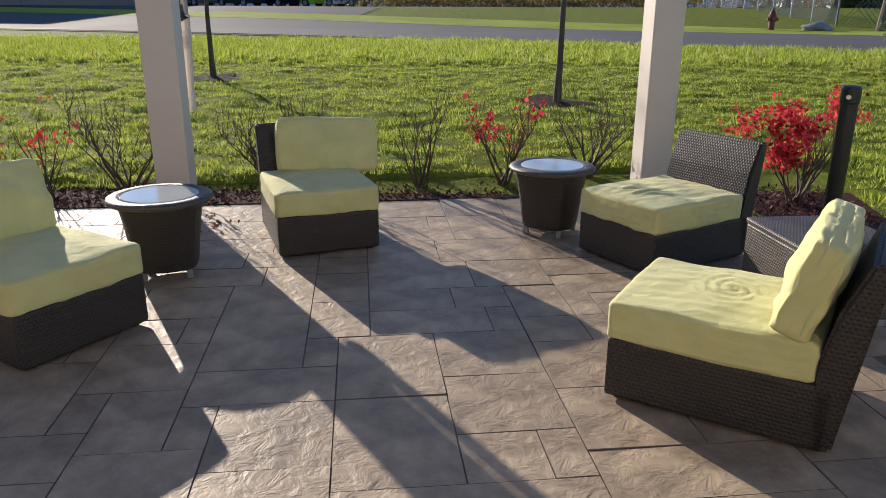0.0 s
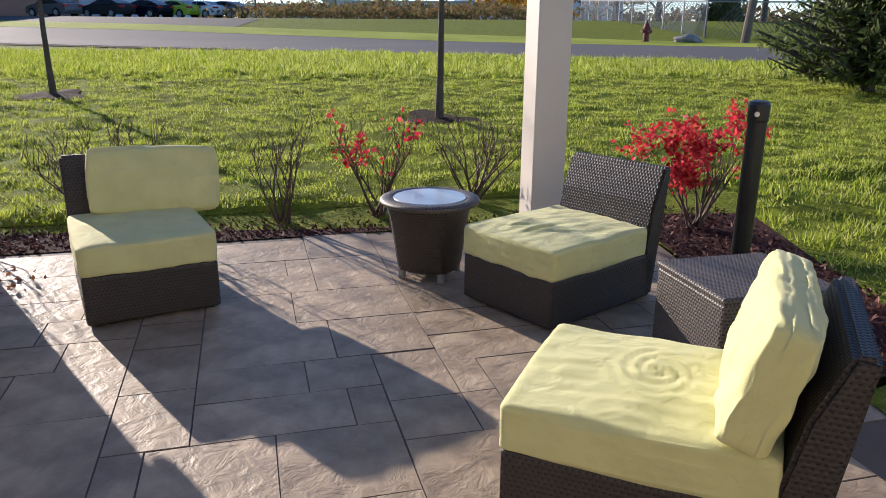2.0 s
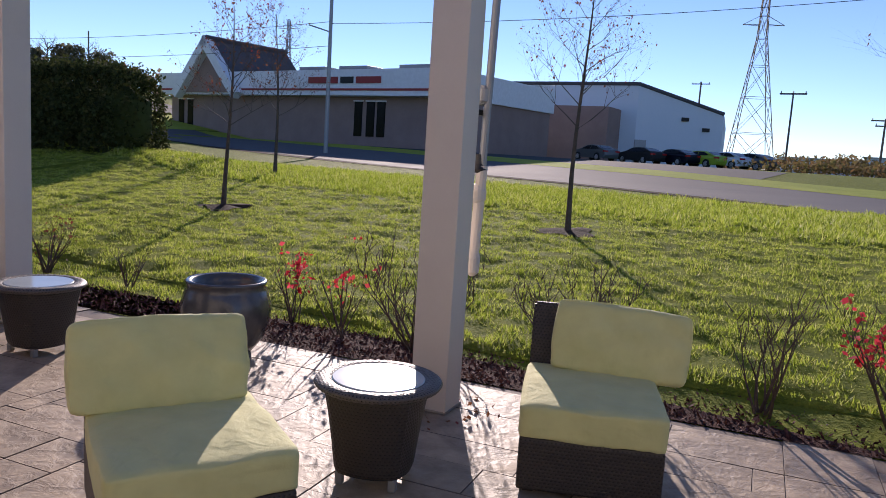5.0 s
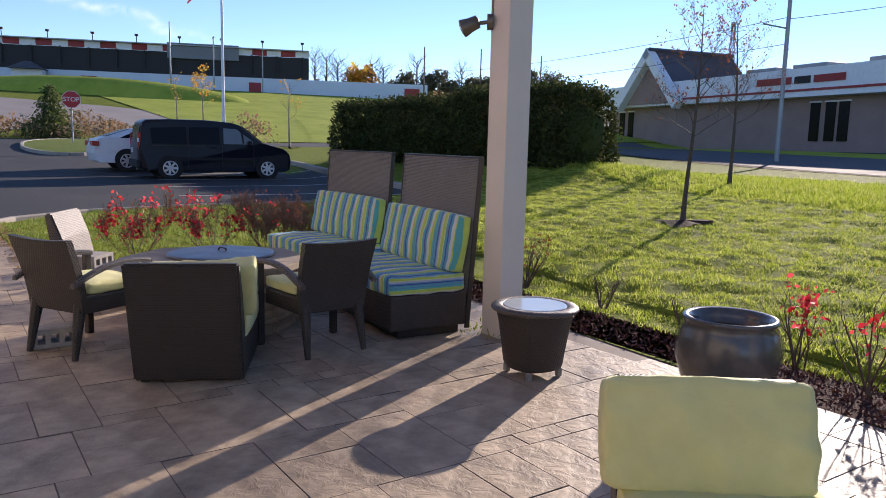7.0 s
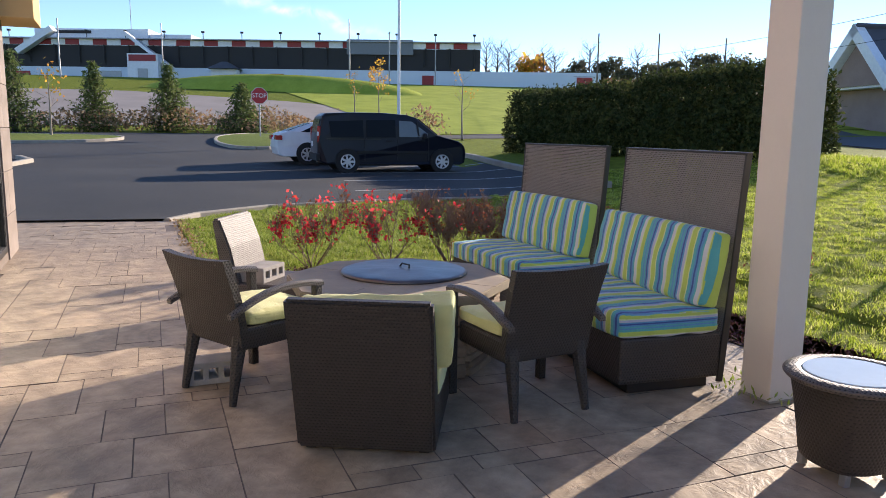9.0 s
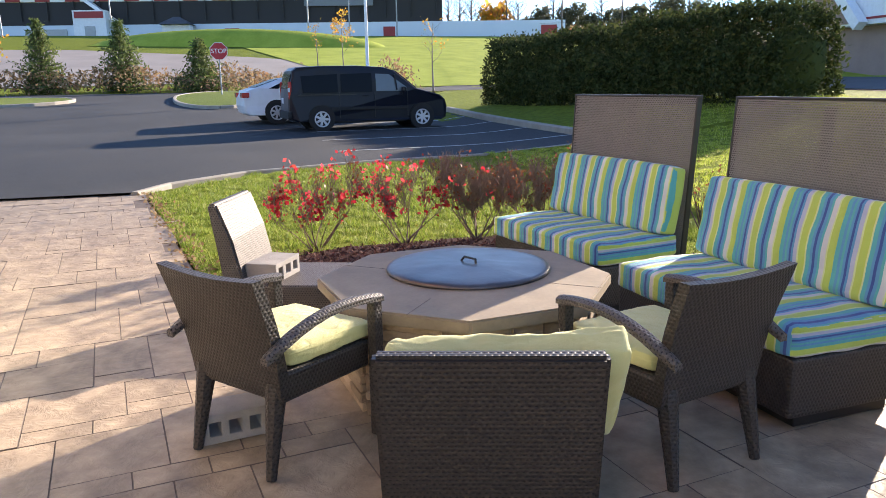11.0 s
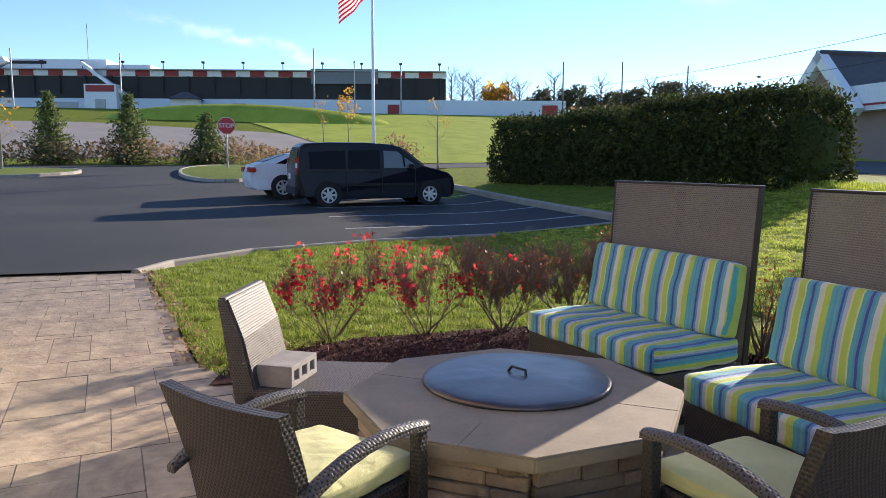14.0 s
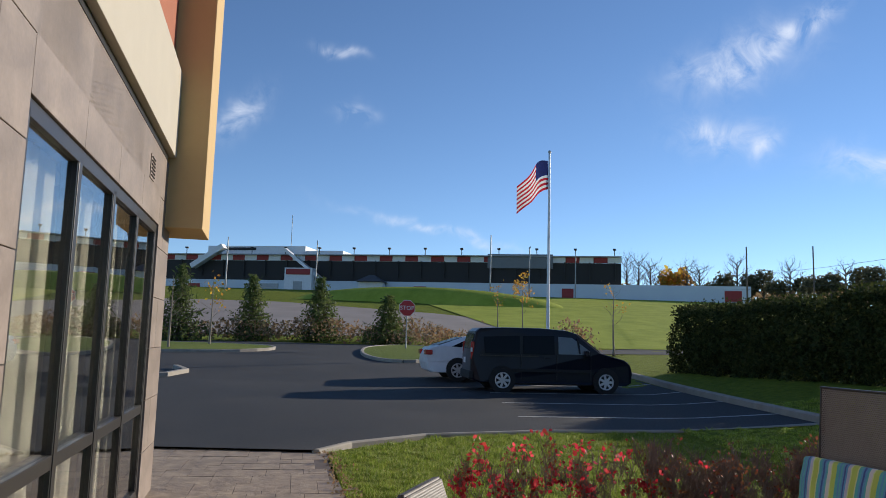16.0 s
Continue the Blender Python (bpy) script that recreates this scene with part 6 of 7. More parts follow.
def flag_pt(u, v):
    # u along the fly, v down the hoist
    return Vector((-0.05 + 0.12 * math.sin(u * 5 + v), -0.06 - 1.45 * u - 0.1 * math.sin(u * 7), H - 0.5 - 1.5 * v - 1.15 * u * u * 0.9 - 0.25 * u + 0.08 * math.sin(u * 6 + v * 2)))


def flag_piece(name, u0, u1, v0, v1, mat, off=0.0):
    bm = bmesh.new()
    n, m_ = 10, 2
    g = [[bm.verts.new(flag_pt(u0 + (u1 - u0) * i / n, v0 + (v1 - v0) * j / m_) + Vector((off, 0, 0))) for j in range(m_ + 1)] for i in range(n + 1)]
    for i in range(n):
        for j in range(m_):
            bm.faces.new((g[i][j], g[i + 1][j], g[i + 1][j + 1], g[i][j + 1]))
    part(name, bm, mat, fp, smooth=True)


for i in range(13):
    u0 = 0.4 if i < 7 else 0.0
    flag_piece("flag_stripe", u0, 1.0, i / 13, (i + 1) / 13, FLAGRED if i % 2 == 0 else FLAGWHITE)
flag_piece("flag_canton", 0.0, 0.4, 0.0, 7 / 13, FLAGBLUE)

x, y = at(W0, 91.9, 38)
sz = ground_z(x, y) + 0.15
st = thing("stop_sign", "red octagonal stop sign on a thin steel post", "road sign", pose(x, y, sz, 0, 0, 92))
part("sign_post", tube((0, 0.03, 0), (0, 0.03, 2.45), 0.035, n=8), GALV, st)
for nm, r, yy, mt in (("sign_back", 0.44, 0.0, SIGNWHITE), ("sign_face", 0.415, -0.012, SIGNRED)):
    bm = bmesh.new()
    a = [bm.verts.new((r * math.cos(math.pi / 8 + i * math.pi / 4), yy, 2.05 + r * math.sin(math.pi / 8 + i * math.pi / 4))) for i in range(8)]
    f = bm.faces.new(a)
    q = bmesh.ops.extrude_face_region(bm, geom=[f])
    bmesh.ops.translate(bm, vec=(0, 0.01, 0), verts=[v for v in q["geom"] if isinstance(v, bmesh.types.BMVert)])
    bmesh.ops.recalc_face_normals(bm, faces=bm.faces)
    part(nm, bm, mt, st)
cu = bpy.data.curves.new("lettering", "FONT")
cu.body, cu.size, cu.align_x, cu.align_y, cu.extrude = "STOP", 0.3, "CENTER", "CENTER", 0.003
cu.materials.append(SIGNWHITE)
tx = new("lettering", cu)
tx.parent = st
tx.matrix_basis = pose(0, -0.017, 2.05, 90, 0, 0)


def utility_pole(label, x, y, h, cross=(), r=0.14, lean=0.0, mat=None, arm=None):
    t = thing("utility_pole", label, "pole", pose(x, y, ground_z(x, y), 0, lean, 0), "poles")
    part("pole", tube((0, 0, -0.2), (0, 0, h), r, r * 0.7, 10), mat or WOODPOLE, t)
    for z, w in cross:
        part("crossarm", box((0, 0, z), (w, 0.12, 0.12)), mat or WOODPOLE, t)
        for k in (-0.45, 0, 0.45):
            part("insulator", tube((k * w, 0, z + 0.06), (k * w, 0, z + 0.24), 0.05, 0.03, 8), GALV, t)
    if arm:
        part("lamp_arm", tube((0, 0, h - 0.2), (arm, 0, h), 0.04, n=8), GALV, t)
        part("lamp_head", box((arm * 1.1, 0, h), (0.5, 0.2, 0.12), 0.04), GALV, t)
    return t


x, y = at(N0, 41.9, 46)
street = utility_pole("tall grey street pole with a lamp arm by the road", x, y, 13.5, (), 0.13, mat=GALV)
x, y = at(N0, 8.5, 66)
utility_pole("dark parking lot lamp post with a flat twin head", x, y, 6.3, ((6.2, 2.0),), 0.09, mat=BLACK)
x, y = at(N0, 2.8, 82)
utility_pole("wooden utility pole with crossarms", x, y, 5.6, ((5.4, 2.4), (4.9, 1.6)), 0.12)
x, y = at(N0, 14.6, 108)
utility_pole("wooden utility pole behind the warehouse", x, y, 11.5, ((11.2, 2.4),), 0.15)
x, y = at(N0, -26.7, 33)
utility_pole("leaning weathered utility pole by the fence", x, y, 10.5, (), 0.17, 5.5)
for az, d, h in ((105.5, 118, 8), (98.9, 120, 8), (85.5, 112, 9.5), (82.5, 118, 8), (79, 120, 7)):
    x, y = at(W0, az, d)
    utility_pole("thin light pole before the grandstand", x, y, h, ((h - 0.2, 1.4),) if az in (82.5,) else (), 0.12, mat=GALV)
for az, d, h in ((66.8, 122, 9), (62.5, 130, 9.5), (57.9, 128, 9)):
    x, y = at(W0, az, d)
    utility_pole("wooden pole among the far trees", x, y, h, (), 0.14)


def pylon(label, x, y, h, w, z0):
    t = thing("pylon", label, "pylon", pose(x, y, z0, 0, 0, 20), "lattice pylons")
    bm = bmesh.new()
    lev = [0, 0.18, 0.34, 0.48, 0.6, 0.7, 0.8, 0.9, 1.0]

    def hw(s):
        return w / 2 * (1 - s / 0.62 * 0.82) if s < 0.62 else w / 2 * 0.18 * (1 - 0.5 * (s - 0.62) / 0.38)
    rr = h * 0.0022
    for s0, s1 in zip(lev, lev[1:]):
        a, b = hw(s0), hw(s1)
        C0 = [Vector((sx * a, sy * a, s0 * h)) for sx, sy in ((-1, -1), (1, -1), (1, 1), (-1, 1))]
        C1 = [Vector((sx * b, sy * b, s1 * h)) for sx, sy in ((-1, -1), (1, -1), (1, 1), (-1, 1))]
        for i in range(4):
            j = (i + 1) % 4
            cyl(bm, C0[i], C1[i], rr, n=4)
            cyl(bm, C0[i], C1[j], rr * 0.6, n=4)
            cyl(bm, C0[j], C1[i], rr * 0.6, n=4)
            cyl(bm, C1[i], C1[j], rr * 0.6, n=4)
    part("lattice", bm, WOODPOLE, t)
    for s in (0.66, 0.8, 0.93):
        bm = bmesh.new()
        for sg in (-1, 1):
            tip = Vector((sg * w * 0.45, 0, s * h))
            for o in (-1, 1):
                cyl(bm, Vector((sg * hw(s), o * hw(s), s * h)), tip, rr * 0.7, n=4)
            cyl(bm, Vector((sg * hw(s), 0, s * h + h * 0.04)), tip, rr * 0.7, n=4)
        part("crossarm", bm, WOODPOLE, t)


x, y = at(N0, 10.9, 170)
pylon("tall grey lattice power pylon", x, y, 46, 9, 1.0)
x, y = at(N0, 45.0, 210)
pylon("distant grey lattice power pylon", x, y, 33, 7, 1.0)


def wire(name, a, b, sag, r=0.018):
    a, b = Vector(a), Vector(b)
    path = []
    for i in range(17):
        s = i / 16
        path.append((a.lerp(b, s) - Vector((0, 0, sag * 4 * s * (1 - s))), r))
    o = stems([path], BLACK, name, None, 4)
    return tagged(o, "black overhead power cable", "cable")


px, py = at(N0, 41.9, 46)
wire("cable", (px, py, 8.6), (-86, 36, 9.6), 0.7)
wire("cable", (px, py, 7.2), (-86, 36, 8.0), 0.7)
wire("cable", (px, py, 8.5), (22, 45, 12), 1.0)
part("lamp_bracket", tube((px, py, 8.0), (px - 0.9, py - 0.9, 8.3), 0.04, n=8), GALV, street).matrix_parent_inverse = street.matrix_world.inverted()

# hydrant, boulder, fence
x, y = at(N0, -20.0, 31)
hy = thing("fire_hydrant", "dark red fire hydrant on the verge", "fire hydrant", pose(x, y, ground_z(x, y), 0, 0, 20))
part("barrel", lathe([(0.17, 0), (0.17, 0.04), (0.11, 0.06), (0.11, 0.5), (0.15, 0.52), (0.15, 0.56), (0.12, 0.6), (0.09, 0.7), (0.03, 0.78), (0.03, 0.84)], 16), HYDRED, hy)
part("outlet", tube((-0.24, 0, 0.42), (0.24, 0, 0.42), 0.065, n=10), HYDRED, hy)
part("pumper_outlet", tube((0, 0, 0.42), (0, -0.2, 0.42), 0.085, n=10), HYDRED, hy)
x, y = at(N0, -22.9, 31.5)
bm = bmesh.new()
bmesh.ops.create_icosphere(bm, subdivisions=3, radius=1.0)
for v in bm.verts:
    v.co = Vector((v.co.x * 0.62, v.co.y * 0.45, max(v.co.z, -0.3) * 0.24)) * (1 + 0.35 * noise.noise(v.co * 1.6))
ob = part("boulder", bm, ROCK)
ob.matrix_world = pose(x, y, ground_z(x, y) + 0.1, 0, 0, 30)
tagged(ob, "low grey boulder on the verge", "boulder")


def fence():
    a, b = Vector(at(N0, -15.2, 62)), Vector(at(N0, -24.0, 35))
    c = Vector(at(N0, -31, 38))
    t = thing("fence", "galvanised chain-link fence with steel posts", "fence")
    for p, q in ((a, b), (b, c)):
        n = int((q - p).length / 3)
        bm = bmesh.new()
        for i in range(n + 1):
            s = p.lerp(q, i / n)
            z = ground_z(s.x, s.y)
            part("fence_post", tube((s.x, s.y, z), (s.x, s.y, z + 1.55), 0.04, n=6), GALV, t)
        k = int((q - p).length / 0.22)
        for i in range(k):
            s = p.lerp(q, i / k)
            u = p.lerp(q, min(1, i / k + 1.5 / (q - p).length))
            z, z2 = ground_z(s.x, s.y), ground_z(u.x, u.y)
            cyl(bm, (s.x, s.y, z + 0.05), (u.x, u.y, z2 + 1.5), 0.011, n=3, cap=False)
            cyl(bm, (s.x, s.y, z + 1.5), (u.x, u.y, z2 + 0.05), 0.011, n=3, cap=False)
        part("wire_mesh", bm, GREYCAR, t)
        z0, z1 = ground_z(p.x, p.y), ground_z(q.x, q.y)
        part("top_rail", tube((p.x, p.y, z0 + 1.52), (q.x, q.y, z1 + 1.52), 0.035, n=6), GALV, t)


fence()

# ---- far buildings ----
gs = thing("grandstand", "long dark racetrack grandstand with red and white parapet panels", "grandstand", pose(-141.2, -43.96, 0, 0, 0, 77.7))
GL = 80.7
part("front_wall", box((GL / 2 + 9, -0.3, 9.5), (GL + 22, 0.5, 3.6)), WALLBLUE, gs, "pale wall along the track")
part("stand_body", box((GL / 2 - 6, 5, 13.05), (GL + 12, 9, 3.7)), STANDBLACK, gs, "dark seating terrace")
part("roof_edge", box((GL / 2 - 6, 4.5, 15.95), (GL + 12, 10, 0.16)), GALV, gs)
for i in range(40):
    part("parapet_panel", box((GL - 1.05 - i * 2.3, 0.42, 15.4), (2.26, 0.12, 0.9)), STANDRED if i % 2 else WHITE, gs)
for i in range(22):
    part("column", tube((GL - 1 - i * 4.1, 0.3, 12), (GL - 1 - i * 4.1, 0.3, 15), 0.12, n=6), STANDBLACK, gs)
part("press_box", box((15.5, 5, 16.9), (19, 6, 1.7)), WHITE, gs, "white press box on the roof")
part("press_window", box((12.5, 1.96, 17.2), (6, 0.1, 0.5)), STANDBLACK, gs)
part("press_box_end", box((27.5, 5, 16.5), (9, 5, 1.0)), WHITE, gs)
part("stair", box((7.5, -0.6, 15.5), (7.0, 1.6, 0.9), 0, Matrix.Rotation(radians(-32), 4, "Y")), WHITE, gs, "white covered stair")
part("stair", box((26.0, -0.6, 14.0), (9.5, 1.6, 0.5), 0, Matrix.Rotation(radians(37), 4, "Y")), WHITE, gs, "white covered stair")
part("ticket_booth", box((25.5, -1.2, 10.9), (5.0, 2.2, 5.0)), WHITE, gs, "white ticket booth")
part("booth_sign", box((25.5, -2.36, 12.7), (4.4, 0.1, 1.0)), STANDRED, gs)
part("booth_door", box((25.5, -2.36, 9.9), (1.6, 0.1, 2.2)), GALV, gs)
part("scoreboard", box((64, 0.1, 15.1), (11, 0.3, 2.4)), GREYCAR, gs, "grey scoreboard")
for x0, w in ((5, 2.4), (47, 2.2), (72, 1.9), (98, 2.6)):
    part("advert", box((x0, -0.6, 9.7), (w, 0.1, 1.7)), STANDRED, gs, "red advertisement board")
part("advert", box((50, -0.6, 9.8), (2.4, 0.1, 0.9), 0.0), FLAGBLUE, gs, "blue oval advertisement")
part("advert", box((18, -0.6, 10.2), (6.5, 0.1, 1.0)), GALV, gs)
part("kiosk", box((39, -2.5, 9.5), (4.2, 2, 3.0)), WHITE, gs, "white kiosk")
part("kiosk_roof", cyl(bmesh.new(), (39, -2.5, 11.0), (39, -2.5, 12.2), 3.3, 0.6, 4), ROOFDARK, gs)
for i in range(14):
    xx = GL - 1 - i * 6.5
    part("roof_light", tube((xx, 2, 16), (xx, 2, 17.3), 0.07, n=5), STANDBLACK, gs)
    part("roof_lamp", box((xx, 2, 17.4), (0.5, 0.4, 0.3)), STANDBLACK, gs)
part("antenna", tube((21, 5, 17.5), (21, 5, 24), 0.06, n=5), GALV, gs)

sb = thing("showroom", "low brick showroom with white fascia and a steep entrance gable", "building", pose(-31.48, 52.59, 1.3, 0, 0, 175.9))
part("wall", box((19, -8, 2.2), (38, 16, 4.4)), BRICK, sb)
part("fascia", box((19, -7.4, 5.5), (38.6, 17.6, 2.2)), WHITE, sb, "white fascia band")
part("fascia_line", box((19, 1.42, 4.9), (38.4, 0.1, 0.18)), STANDRED, sb)
for i, xx in enumerate((7.55, 8.76, 10.2, 34.6, 36.2)):
    w = part("window", box((xx, 0.02, 2.5), (0.9, 0.12, 3.0)), CARGLASS, sb)
    part("window_frame", box((xx, 0.05, 4.05), (1.1, 0.2, 0.12)), WHITE, w)
for xx, w_, mt in ((13.3, 3.6, STANDRED), (10.4, 1.5, STANDBLACK), (7.9, 2.8, STANDRED)):
    part("sign_letters", box((xx, 1.46, 5.7), (w_, 0.08, 0.55)), mt, sb)
for xx in (7.0, 14.5, 20):
    part("roof_unit", box((xx, -5, 7.1), (3.6, 3, 1.0), 0.05), GALV, sb, "grey rooftop air unit")
bm = bmesh.new()
gw, gz = 4.6, 9.4
vs = [[bm.verts.new((29.3 + sx * gw, yy, 4.6)) for sx in (-1, 1)] + [bm.verts.new((29.3, yy, gz))] for yy in (1.6, -8)]
bm.faces.new(vs[0])
bm.faces.new(vs[1][::-1])
for i in range(3):
    j = (i + 1) % 3
    bm.faces.new((vs[0][i], vs[0][j], vs[1][j], vs[1][i]))
bmesh.ops.recalc_face_normals(bm, faces=bm.faces)
part("gable", bm, BRICK, sb)
for sx in (-1, 1):
    L_ = math.hypot(gw, gz - 4.6)
    ang = math.atan2(gz - 4.6, gw)
    part("gable_roof", box((29.3 + sx * gw / 2, -3.0, (gz + 4.6) / 2 + 0.25), (L_ + 1.0, 10.6, 0.3), 0, Matrix.Rotation(sx * ang, 4, "Y")), ROOFDARK, sb, "dark shingle gable roof")
    part("gable_trim", box((29.3 + sx * gw / 2, 2.0, (gz + 4.6) / 2), (L_ + 0.9, 0.9, 0.9), 0, Matrix.Rotation(sx * ang, 4, "Y")), WHITE, sb, "broad white gable trim")

wh = thing("warehouse", "large pale blue-white metal warehouse with a sloping roofline", "building")
A, B, C = Vector((-61.04, 80.25)), Vector((-26.22, 82.13)), Vector((-18.53, 88.84))
V = []
for p, zt in ((A, 9.9), (B, 10.05), (C, 7.5)):
    V += [(p.x, p.y, 0.8), (p.x, p.y, zt)]
D = [(C.x - 6, C.y + 30, 0.8), (C.x - 6, C.y + 30, 7.5), (A.x, A.y + 30, 0.8), (A.x, A.y + 30, 9.9)]
V += D
raw("wall", V, [(0, 2, 3, 1), (2, 4, 5, 3), (4, 6, 7, 5), (6, 8, 9, 7), (8, 0, 1, 9)], WALLBLUE, wh)
raw("roof", [V[1], V[3], V[5], V[7], V[9]], [(0, 1, 2, 3, 4)], GALV, wh)
for p, q, z0, z1 in ((A, B, 9.9, 10.05), (B, C, 10.05, 7.5)):
    part("roof_edge", tube((p.x, p.y - 0.1, z0), (q.x, q.y - 0.1, z1), 0.2, n=6), ROOFDARK, wh)
def on_wall(p, q, s, o=0.12):
    d = (q - p).normalized()
    c = p.lerp(q, s)
    return c.x + d.y * o, c.y - d.x * o, math.degrees(math.atan2(d.y, d.x))
for s, z, w_, h_, mt, nm in ((0.42, 2.9, 1.3, 2.3, GALV, "door"), (0.55, 6.6, 0.8, 0.4, STANDBLACK, "wall_lamp"), (0.8, 5.6, 0.8, 0.4, STANDBLACK, "wall_lamp")):
    x, y, r = on_wall(B, C, s if nm != "door" else 0.06)
    ob = part(nm, box((0, 0, 0), (w_, 0.2, h_)), mt, wh)
    ob.matrix_basis = pose(x, y, z, 0, 0, r)
x, y, r = on_wall(A, B, 0.72)
ob = part("annex", box((0, -2, 0), (16, 5, 6.4)), BRICK, wh, "brick annex")
ob.matrix_basis = pose(x, y, 4.0, 0, 0, r)
for az, d, w_, h_ in ((-2, 130, 26, 3.0), (6.5, 135, 12, 2.5), (-12, 140, 30, 4.5)):
    x, y = at(N0, az, d)
    t = thing("shed", "low pale industrial shed beyond the brush", "building", pose(x, y, ground_z(x, y), 0, 0, az))
    part("wall", box((0, 4, h_ / 2), (w_, 8, h_)), WALLBLUE, t)
    part("roof", box((0, 4, h_ + 0.1), (w_ + 0.6, 8.6, 0.2)), GALV, t)
for az in (-2.4, -3.3):
    x, y = at(N0, az, 190)
    t = thing("chimney", "tall thin grey industrial chimney", "chimney", pose(x, y, 0))
    part("stack", tube((0, 0, 0), (0, 0, 13), 0.5, 0.4, 10), GALV, t)
crest = thing("far_woods", "distant low autumn woods on the horizon", "woods")
crest["kind"] = "stuff"
rngw = random.Random(4)
P = []
for _ in range(5200):
    az = rngw.uniform(-34, 32)
    x, y = at(N0, az, rngw.uniform(200, 240))
    P.append(Vector((x, y, 1.0 + rngw.random() * (3.4 + 1.8 * noise.noise(Vector((az * 0.5, 0, 0))) + 1.5 * noise.noise(Vector((az * 2.1, 4, 0)))))))
leaves(P, 1.6, BRUSH_LEAF, "foliage", crest, rngw, 0.7)
P = []
for _ in range(2600):
    az = rngw.uniform(50, 78)
    x, y = at(W0, az, rngw.uniform(150, 170))
    P.append(Vector((x, y, 9.0 + rngw.random() * (4.0 + 1.5 * noise.noise(Vector((az * 0.9, 9, 0)))))))
leaves(P, 1.3, DRY_LEAF, "foliage", crest, rngw, 0.7)

# ---- grass blades, bark chips ----


def in_poly(x, y, poly):
    c = False
    j = len(poly) - 1
    for i in range(len(poly)):
        if (poly[i][1] > y) != (poly[j][1] > y) and x < (poly[j][0] - poly[i][0]) * (y - poly[i][1]) / (poly[j][1] - poly[i][1]) + poly[i][0]:
            c = not c
        j = i
    return c


def blades(label, n, xr, yr, ok, h, w, seed, falloff=None, material=None):
    rng = np.random.RandomState(seed)
    x = rng.uniform(*xr, n)
    y = rng.uniform(*yr, n)
    keep = [ok(a, b) and (falloff is None or rng.rand() < falloff(a, b)) for a, b in zip(x, y)]
    x, y = x[keep], y[keep]
    k = len(x)
    z = np.array([(turf_z if y0 > 5.9 else ground_z)(x0, y0) for x0, y0 in zip(x, y)]) - 0.003
    clump = np.array([noise.noise(Vector((a * 4.5, b * 4.5, 0))) for a, b in zip(x, y)])
    a = rng.uniform(0, 6.283, k)
    hh = h * rng.uniform(0.5, 1.25, k) * np.maximum(0.2, 1 + 1.9 * clump)
    lx, ly = rng.normal(0, 0.45, k) * hh, rng.normal(0, 0.45, k) * hh
    dx, dy = np.cos(a) * w, np.sin(a) * w
    V = np.empty((k, 3, 3))
    V[:, 0] = np.stack([x - dx, y - dy, z], 1)
    V[:, 1] = np.stack([x + dx, y + dy, z], 1)
    V[:, 2] = np.stack([x + lx, y + ly, z + hh], 1)
    me = bpy.data.meshes.new("grass")
    me.vertices.add(k * 3)
    me.vertices.foreach_set("co", V.ravel())
    me.loops.add(k * 3)
    me.loops.foreach_set("vertex_index", np.arange(k * 3, dtype=np.int32))
    me.polygons.add(k)
    me.polygons.foreach_set("loop_start", np.arange(0, k * 3, 3, dtype=np.int32))
    me.update()
    me.validate()
    me.materials.append(material or BLADES)
    tagged(new("grass", me), label, "grass", kind="stuff")


blades("short green lawn grass with yellowish blades", 560000, (-20, 9), (4.6, 14), lambda x, y: y > patio_edge(x) + 0.56 and x < 6 + (y - 5) and not (x < -16.3 and y < 9.2) and y > 5.95 - max(0.0, min(1.0, x + 8)) and min(math.hypot(x - a, y - b) for a, b in ((1.0, 9.5), (-3.8, 11.3), (-9.05, 9.75))) > 0.42, 0.031, 0.005, 1, lambda x, y: 1.0 if y < 8.5 else 0.8)
blades("lawn grass farther up the slope", 150000, (-22, 14), (13, 21), lambda x, y: y < road_y(x, -0.8), 0.07, 0.012, 2)
WL_POLY = [(-13.4, 0.28), (-8.75, 1.12), (-8.3, 1.3), (-8.8, 1.4), (-9.15, 2.3), (-9.2, 5.0), (-8.0, 4.6), (-7.8, 5.1), (-7.8, 5.6), (-16.3, 6.0), (-15.9, 3.5), (-15.1, 1.7), (-13.9, 0.55)]
blades("short green grass between paving and kerb", 130000, (-16.5, -7.5), (0.2, 6.2), lambda x, y: in_poly(x, y, WL_POLY), 0.036, 0.005, 3, None, BLADES_DIM)
blades("green grass beside the patio", 50000, (2.1, 9), (1.5, 7), lambda x, y: x > 2.75 + max(0, (y - 4.8)) * 0.15, 0.05, 0.006, 4)


# the lawn's uneven turf between the patio and the slope
V, F = [], []
tx_, ty_ = [-17 + 0.13 * i for i in range(208)], [0.13 * j for j in range(70)]
for a in tx_:
    y0 = max(patio_edge(a) + 0.58, 5.95) if a > -8 else 5.95
    if a < -16.3:
        y0 = 9.2
    for b in ty_:
        yy = min(y0 + b, 14.0) if y0 + b < 14.3 else 14.0
        V.append((a, yy, turf_z(a, yy) if b and yy < 14 else ground_z(a, yy) + (0.004 if b == 0 else -0.01)))
for i in range(207):
    for j in range(69):
        o = i * 70 + j
        if V[o][1] < 14:
            F.append((o, o + 70, o + 71, o + 1))
tagged(raw("lawn_turf", V, F, GRASS, smooth=True), "uneven sunlit turf of the lawn beyond the mulch", "lawn", kind="structure")


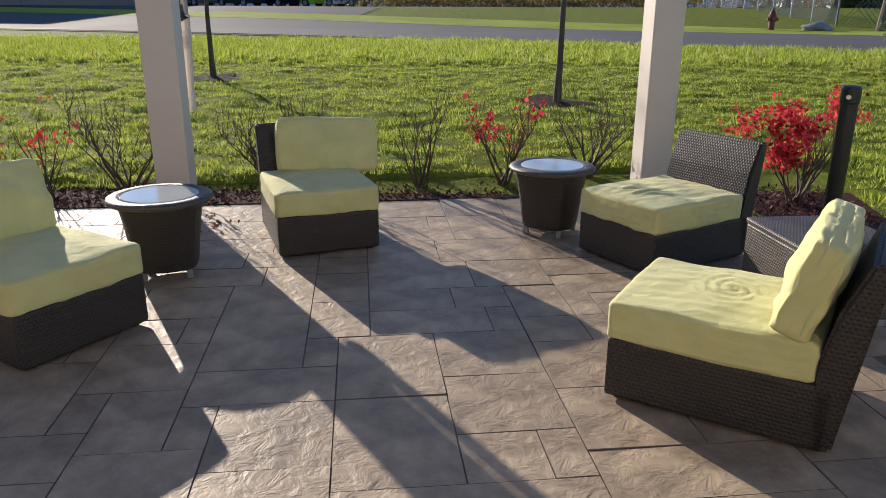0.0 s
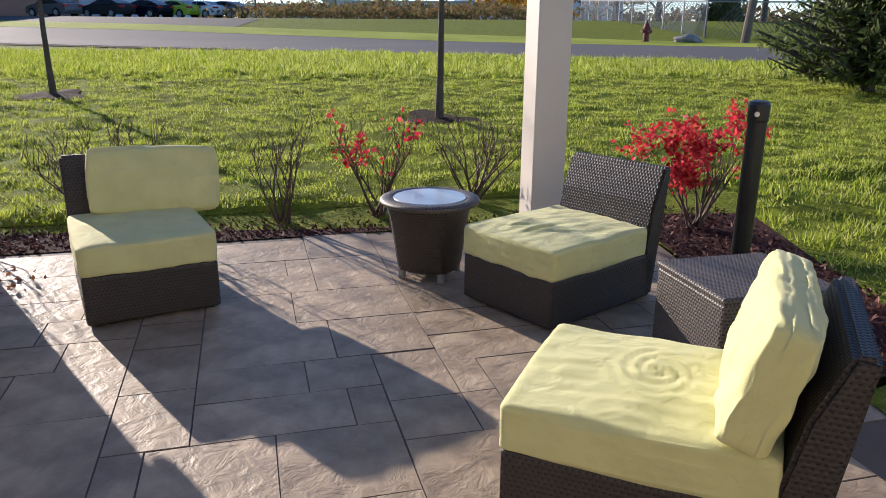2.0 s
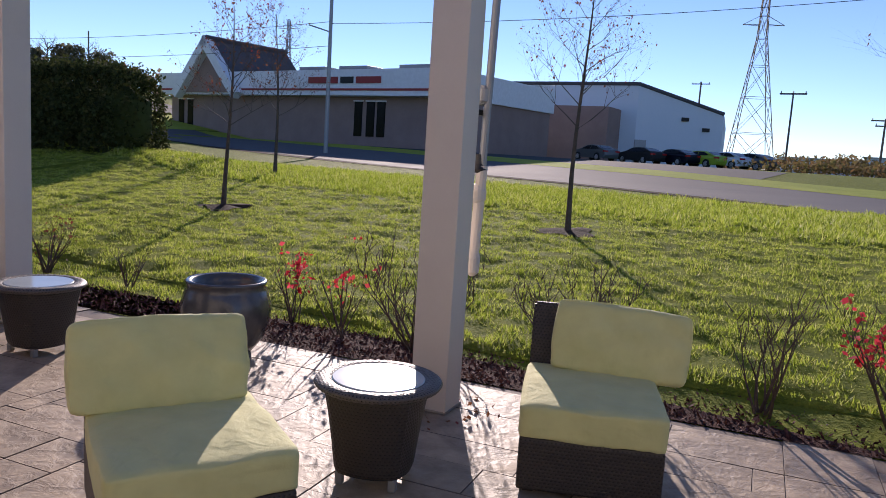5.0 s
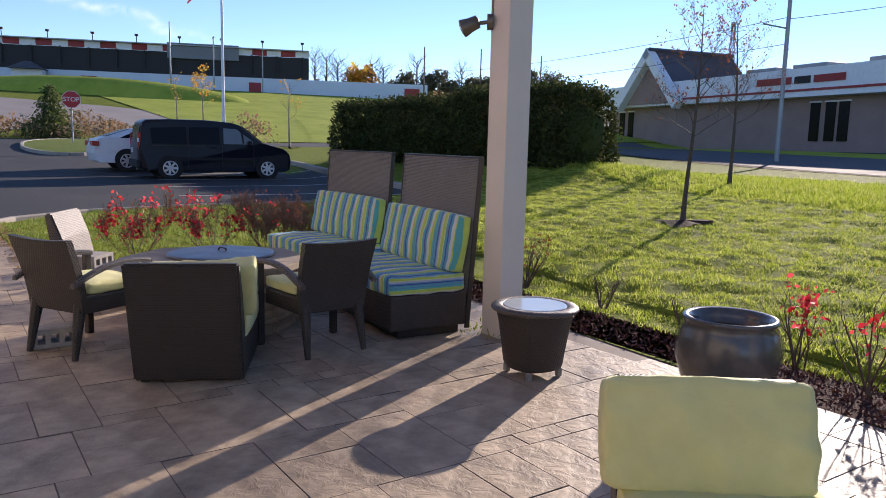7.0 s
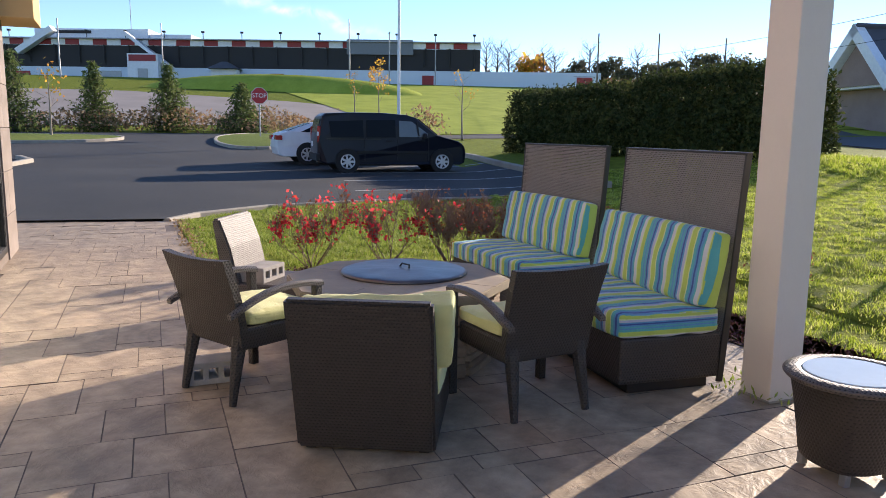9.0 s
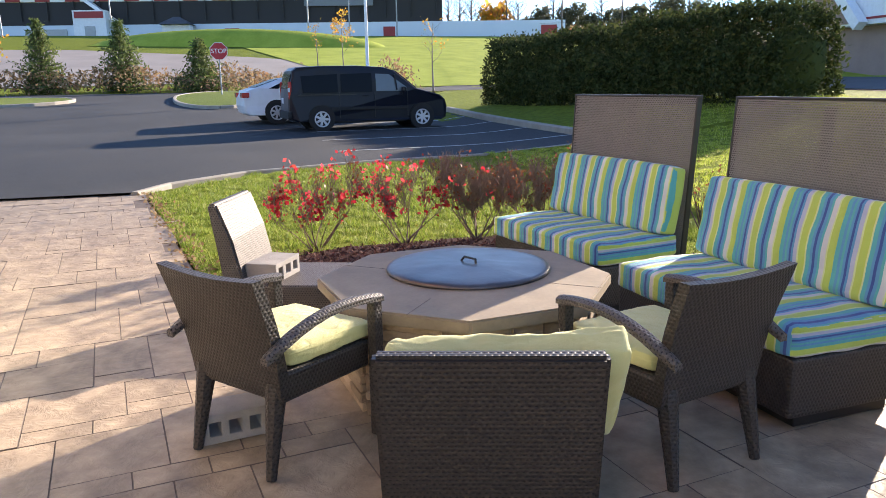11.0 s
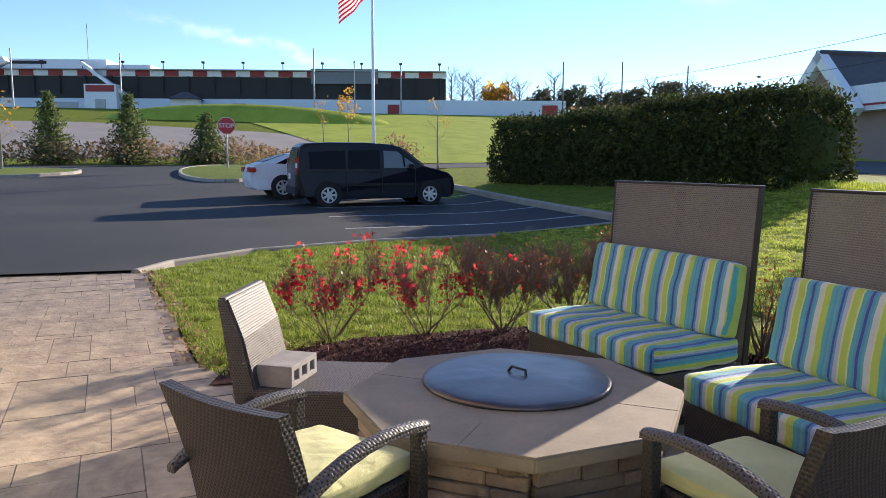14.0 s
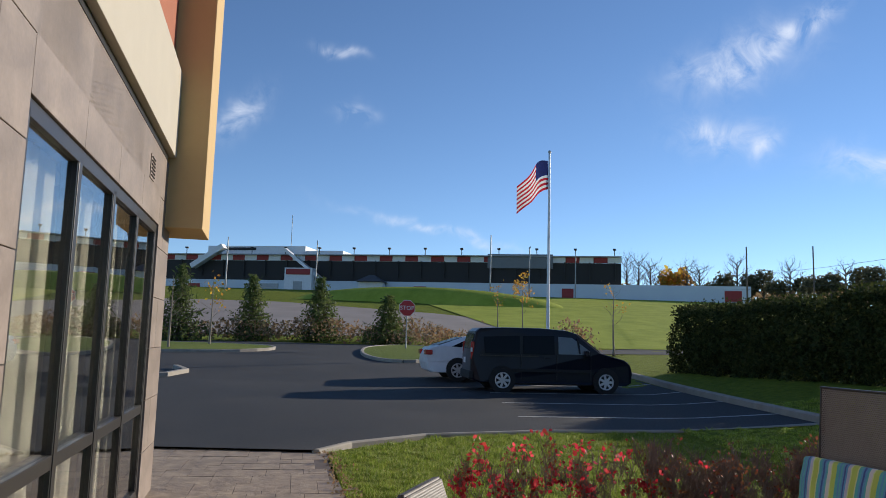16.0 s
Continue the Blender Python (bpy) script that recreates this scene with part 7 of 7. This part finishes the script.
def chips(label, n, place, seed, size=0.035):
    rng = random.Random(seed)
    P = [place(rng) for _ in range(n)]
    tagged(leaves(P, size, CHIPS, "bark_chips", None, rng, 0.4), label, "mulch", kind="stuff")


def north_bed(rng):
    x = rng.uniform(-8, 2.0)
    return Vector((x, patio_edge(x) + 0.01 + 0.6 * rng.random(), -0.012 + rng.random() * 0.02))


chips("shredded dark red bark chips along the patio", 15000, north_bed, 1)
chips("shredded dark bark chips", 3000, lambda rng: Vector((rng.uniform(2.02, 2.75), rng.uniform(3.6, 6.1), 0.015 + rng.random() * 0.015)), 2)
chips("shredded dark bark chips", 3500, lambda rng: Vector((rng.uniform(-9.15, -8.2), rng.uniform(1.45, 4.6), 0.012 + rng.random() * 0.015)), 3)


def fallen(rng):
    s = rng.random()
    return Vector((-13.4 + 4.9 * s + rng.gauss(0, 0.04), 0.3 + 0.88 * s + rng.gauss(0, 0.07), 0.006 + rng.random() * 0.012))


def tufts(rng):
    a, r = rng.uniform(0, 6.28), 0.13 + abs(rng.gauss(0, 0.05))
    return Vector((POSTS[0][0] + r * math.cos(a) - 0.02, POSTS[0][1] + r * math.sin(a) - 0.03, rng.random() * 0.05))


def litter(rng):
    a, r = rng.uniform(0, 6.28), 0.14 + abs(rng.gauss(0, 0.1))
    return Vector((POSTS[1][0] + 0.08 + r * math.cos(a), POSTS[1][1] - 0.04 + r * math.sin(a), 0.004 + rng.random() * 0.012))


rngf = random.Random(77)
tagged(leaves([fallen(rngf) for _ in range(420)], 0.045, DRY_LEAF, "fallen_leaves", None, rngf, 0.6), "dry brown leaves blown along the lawn edge", "leaves", kind="stuff")

rngf = random.Random(78)
tagged(leaves([tufts(rngf) for _ in range(70)], 0.035, BLADES_DIM, "weeds", None, rngf, 0.3, "", -1.5), "small green weeds in the paving round a post", "weeds", kind="stuff")
tagged(leaves([litter(rngf) for _ in range(46)], 0.034, RUST_LEAF, "leaf_litter", None, rngf, 0.6), "few dark dead leaves blown against a post", "leaves", kind="stuff")

pave()
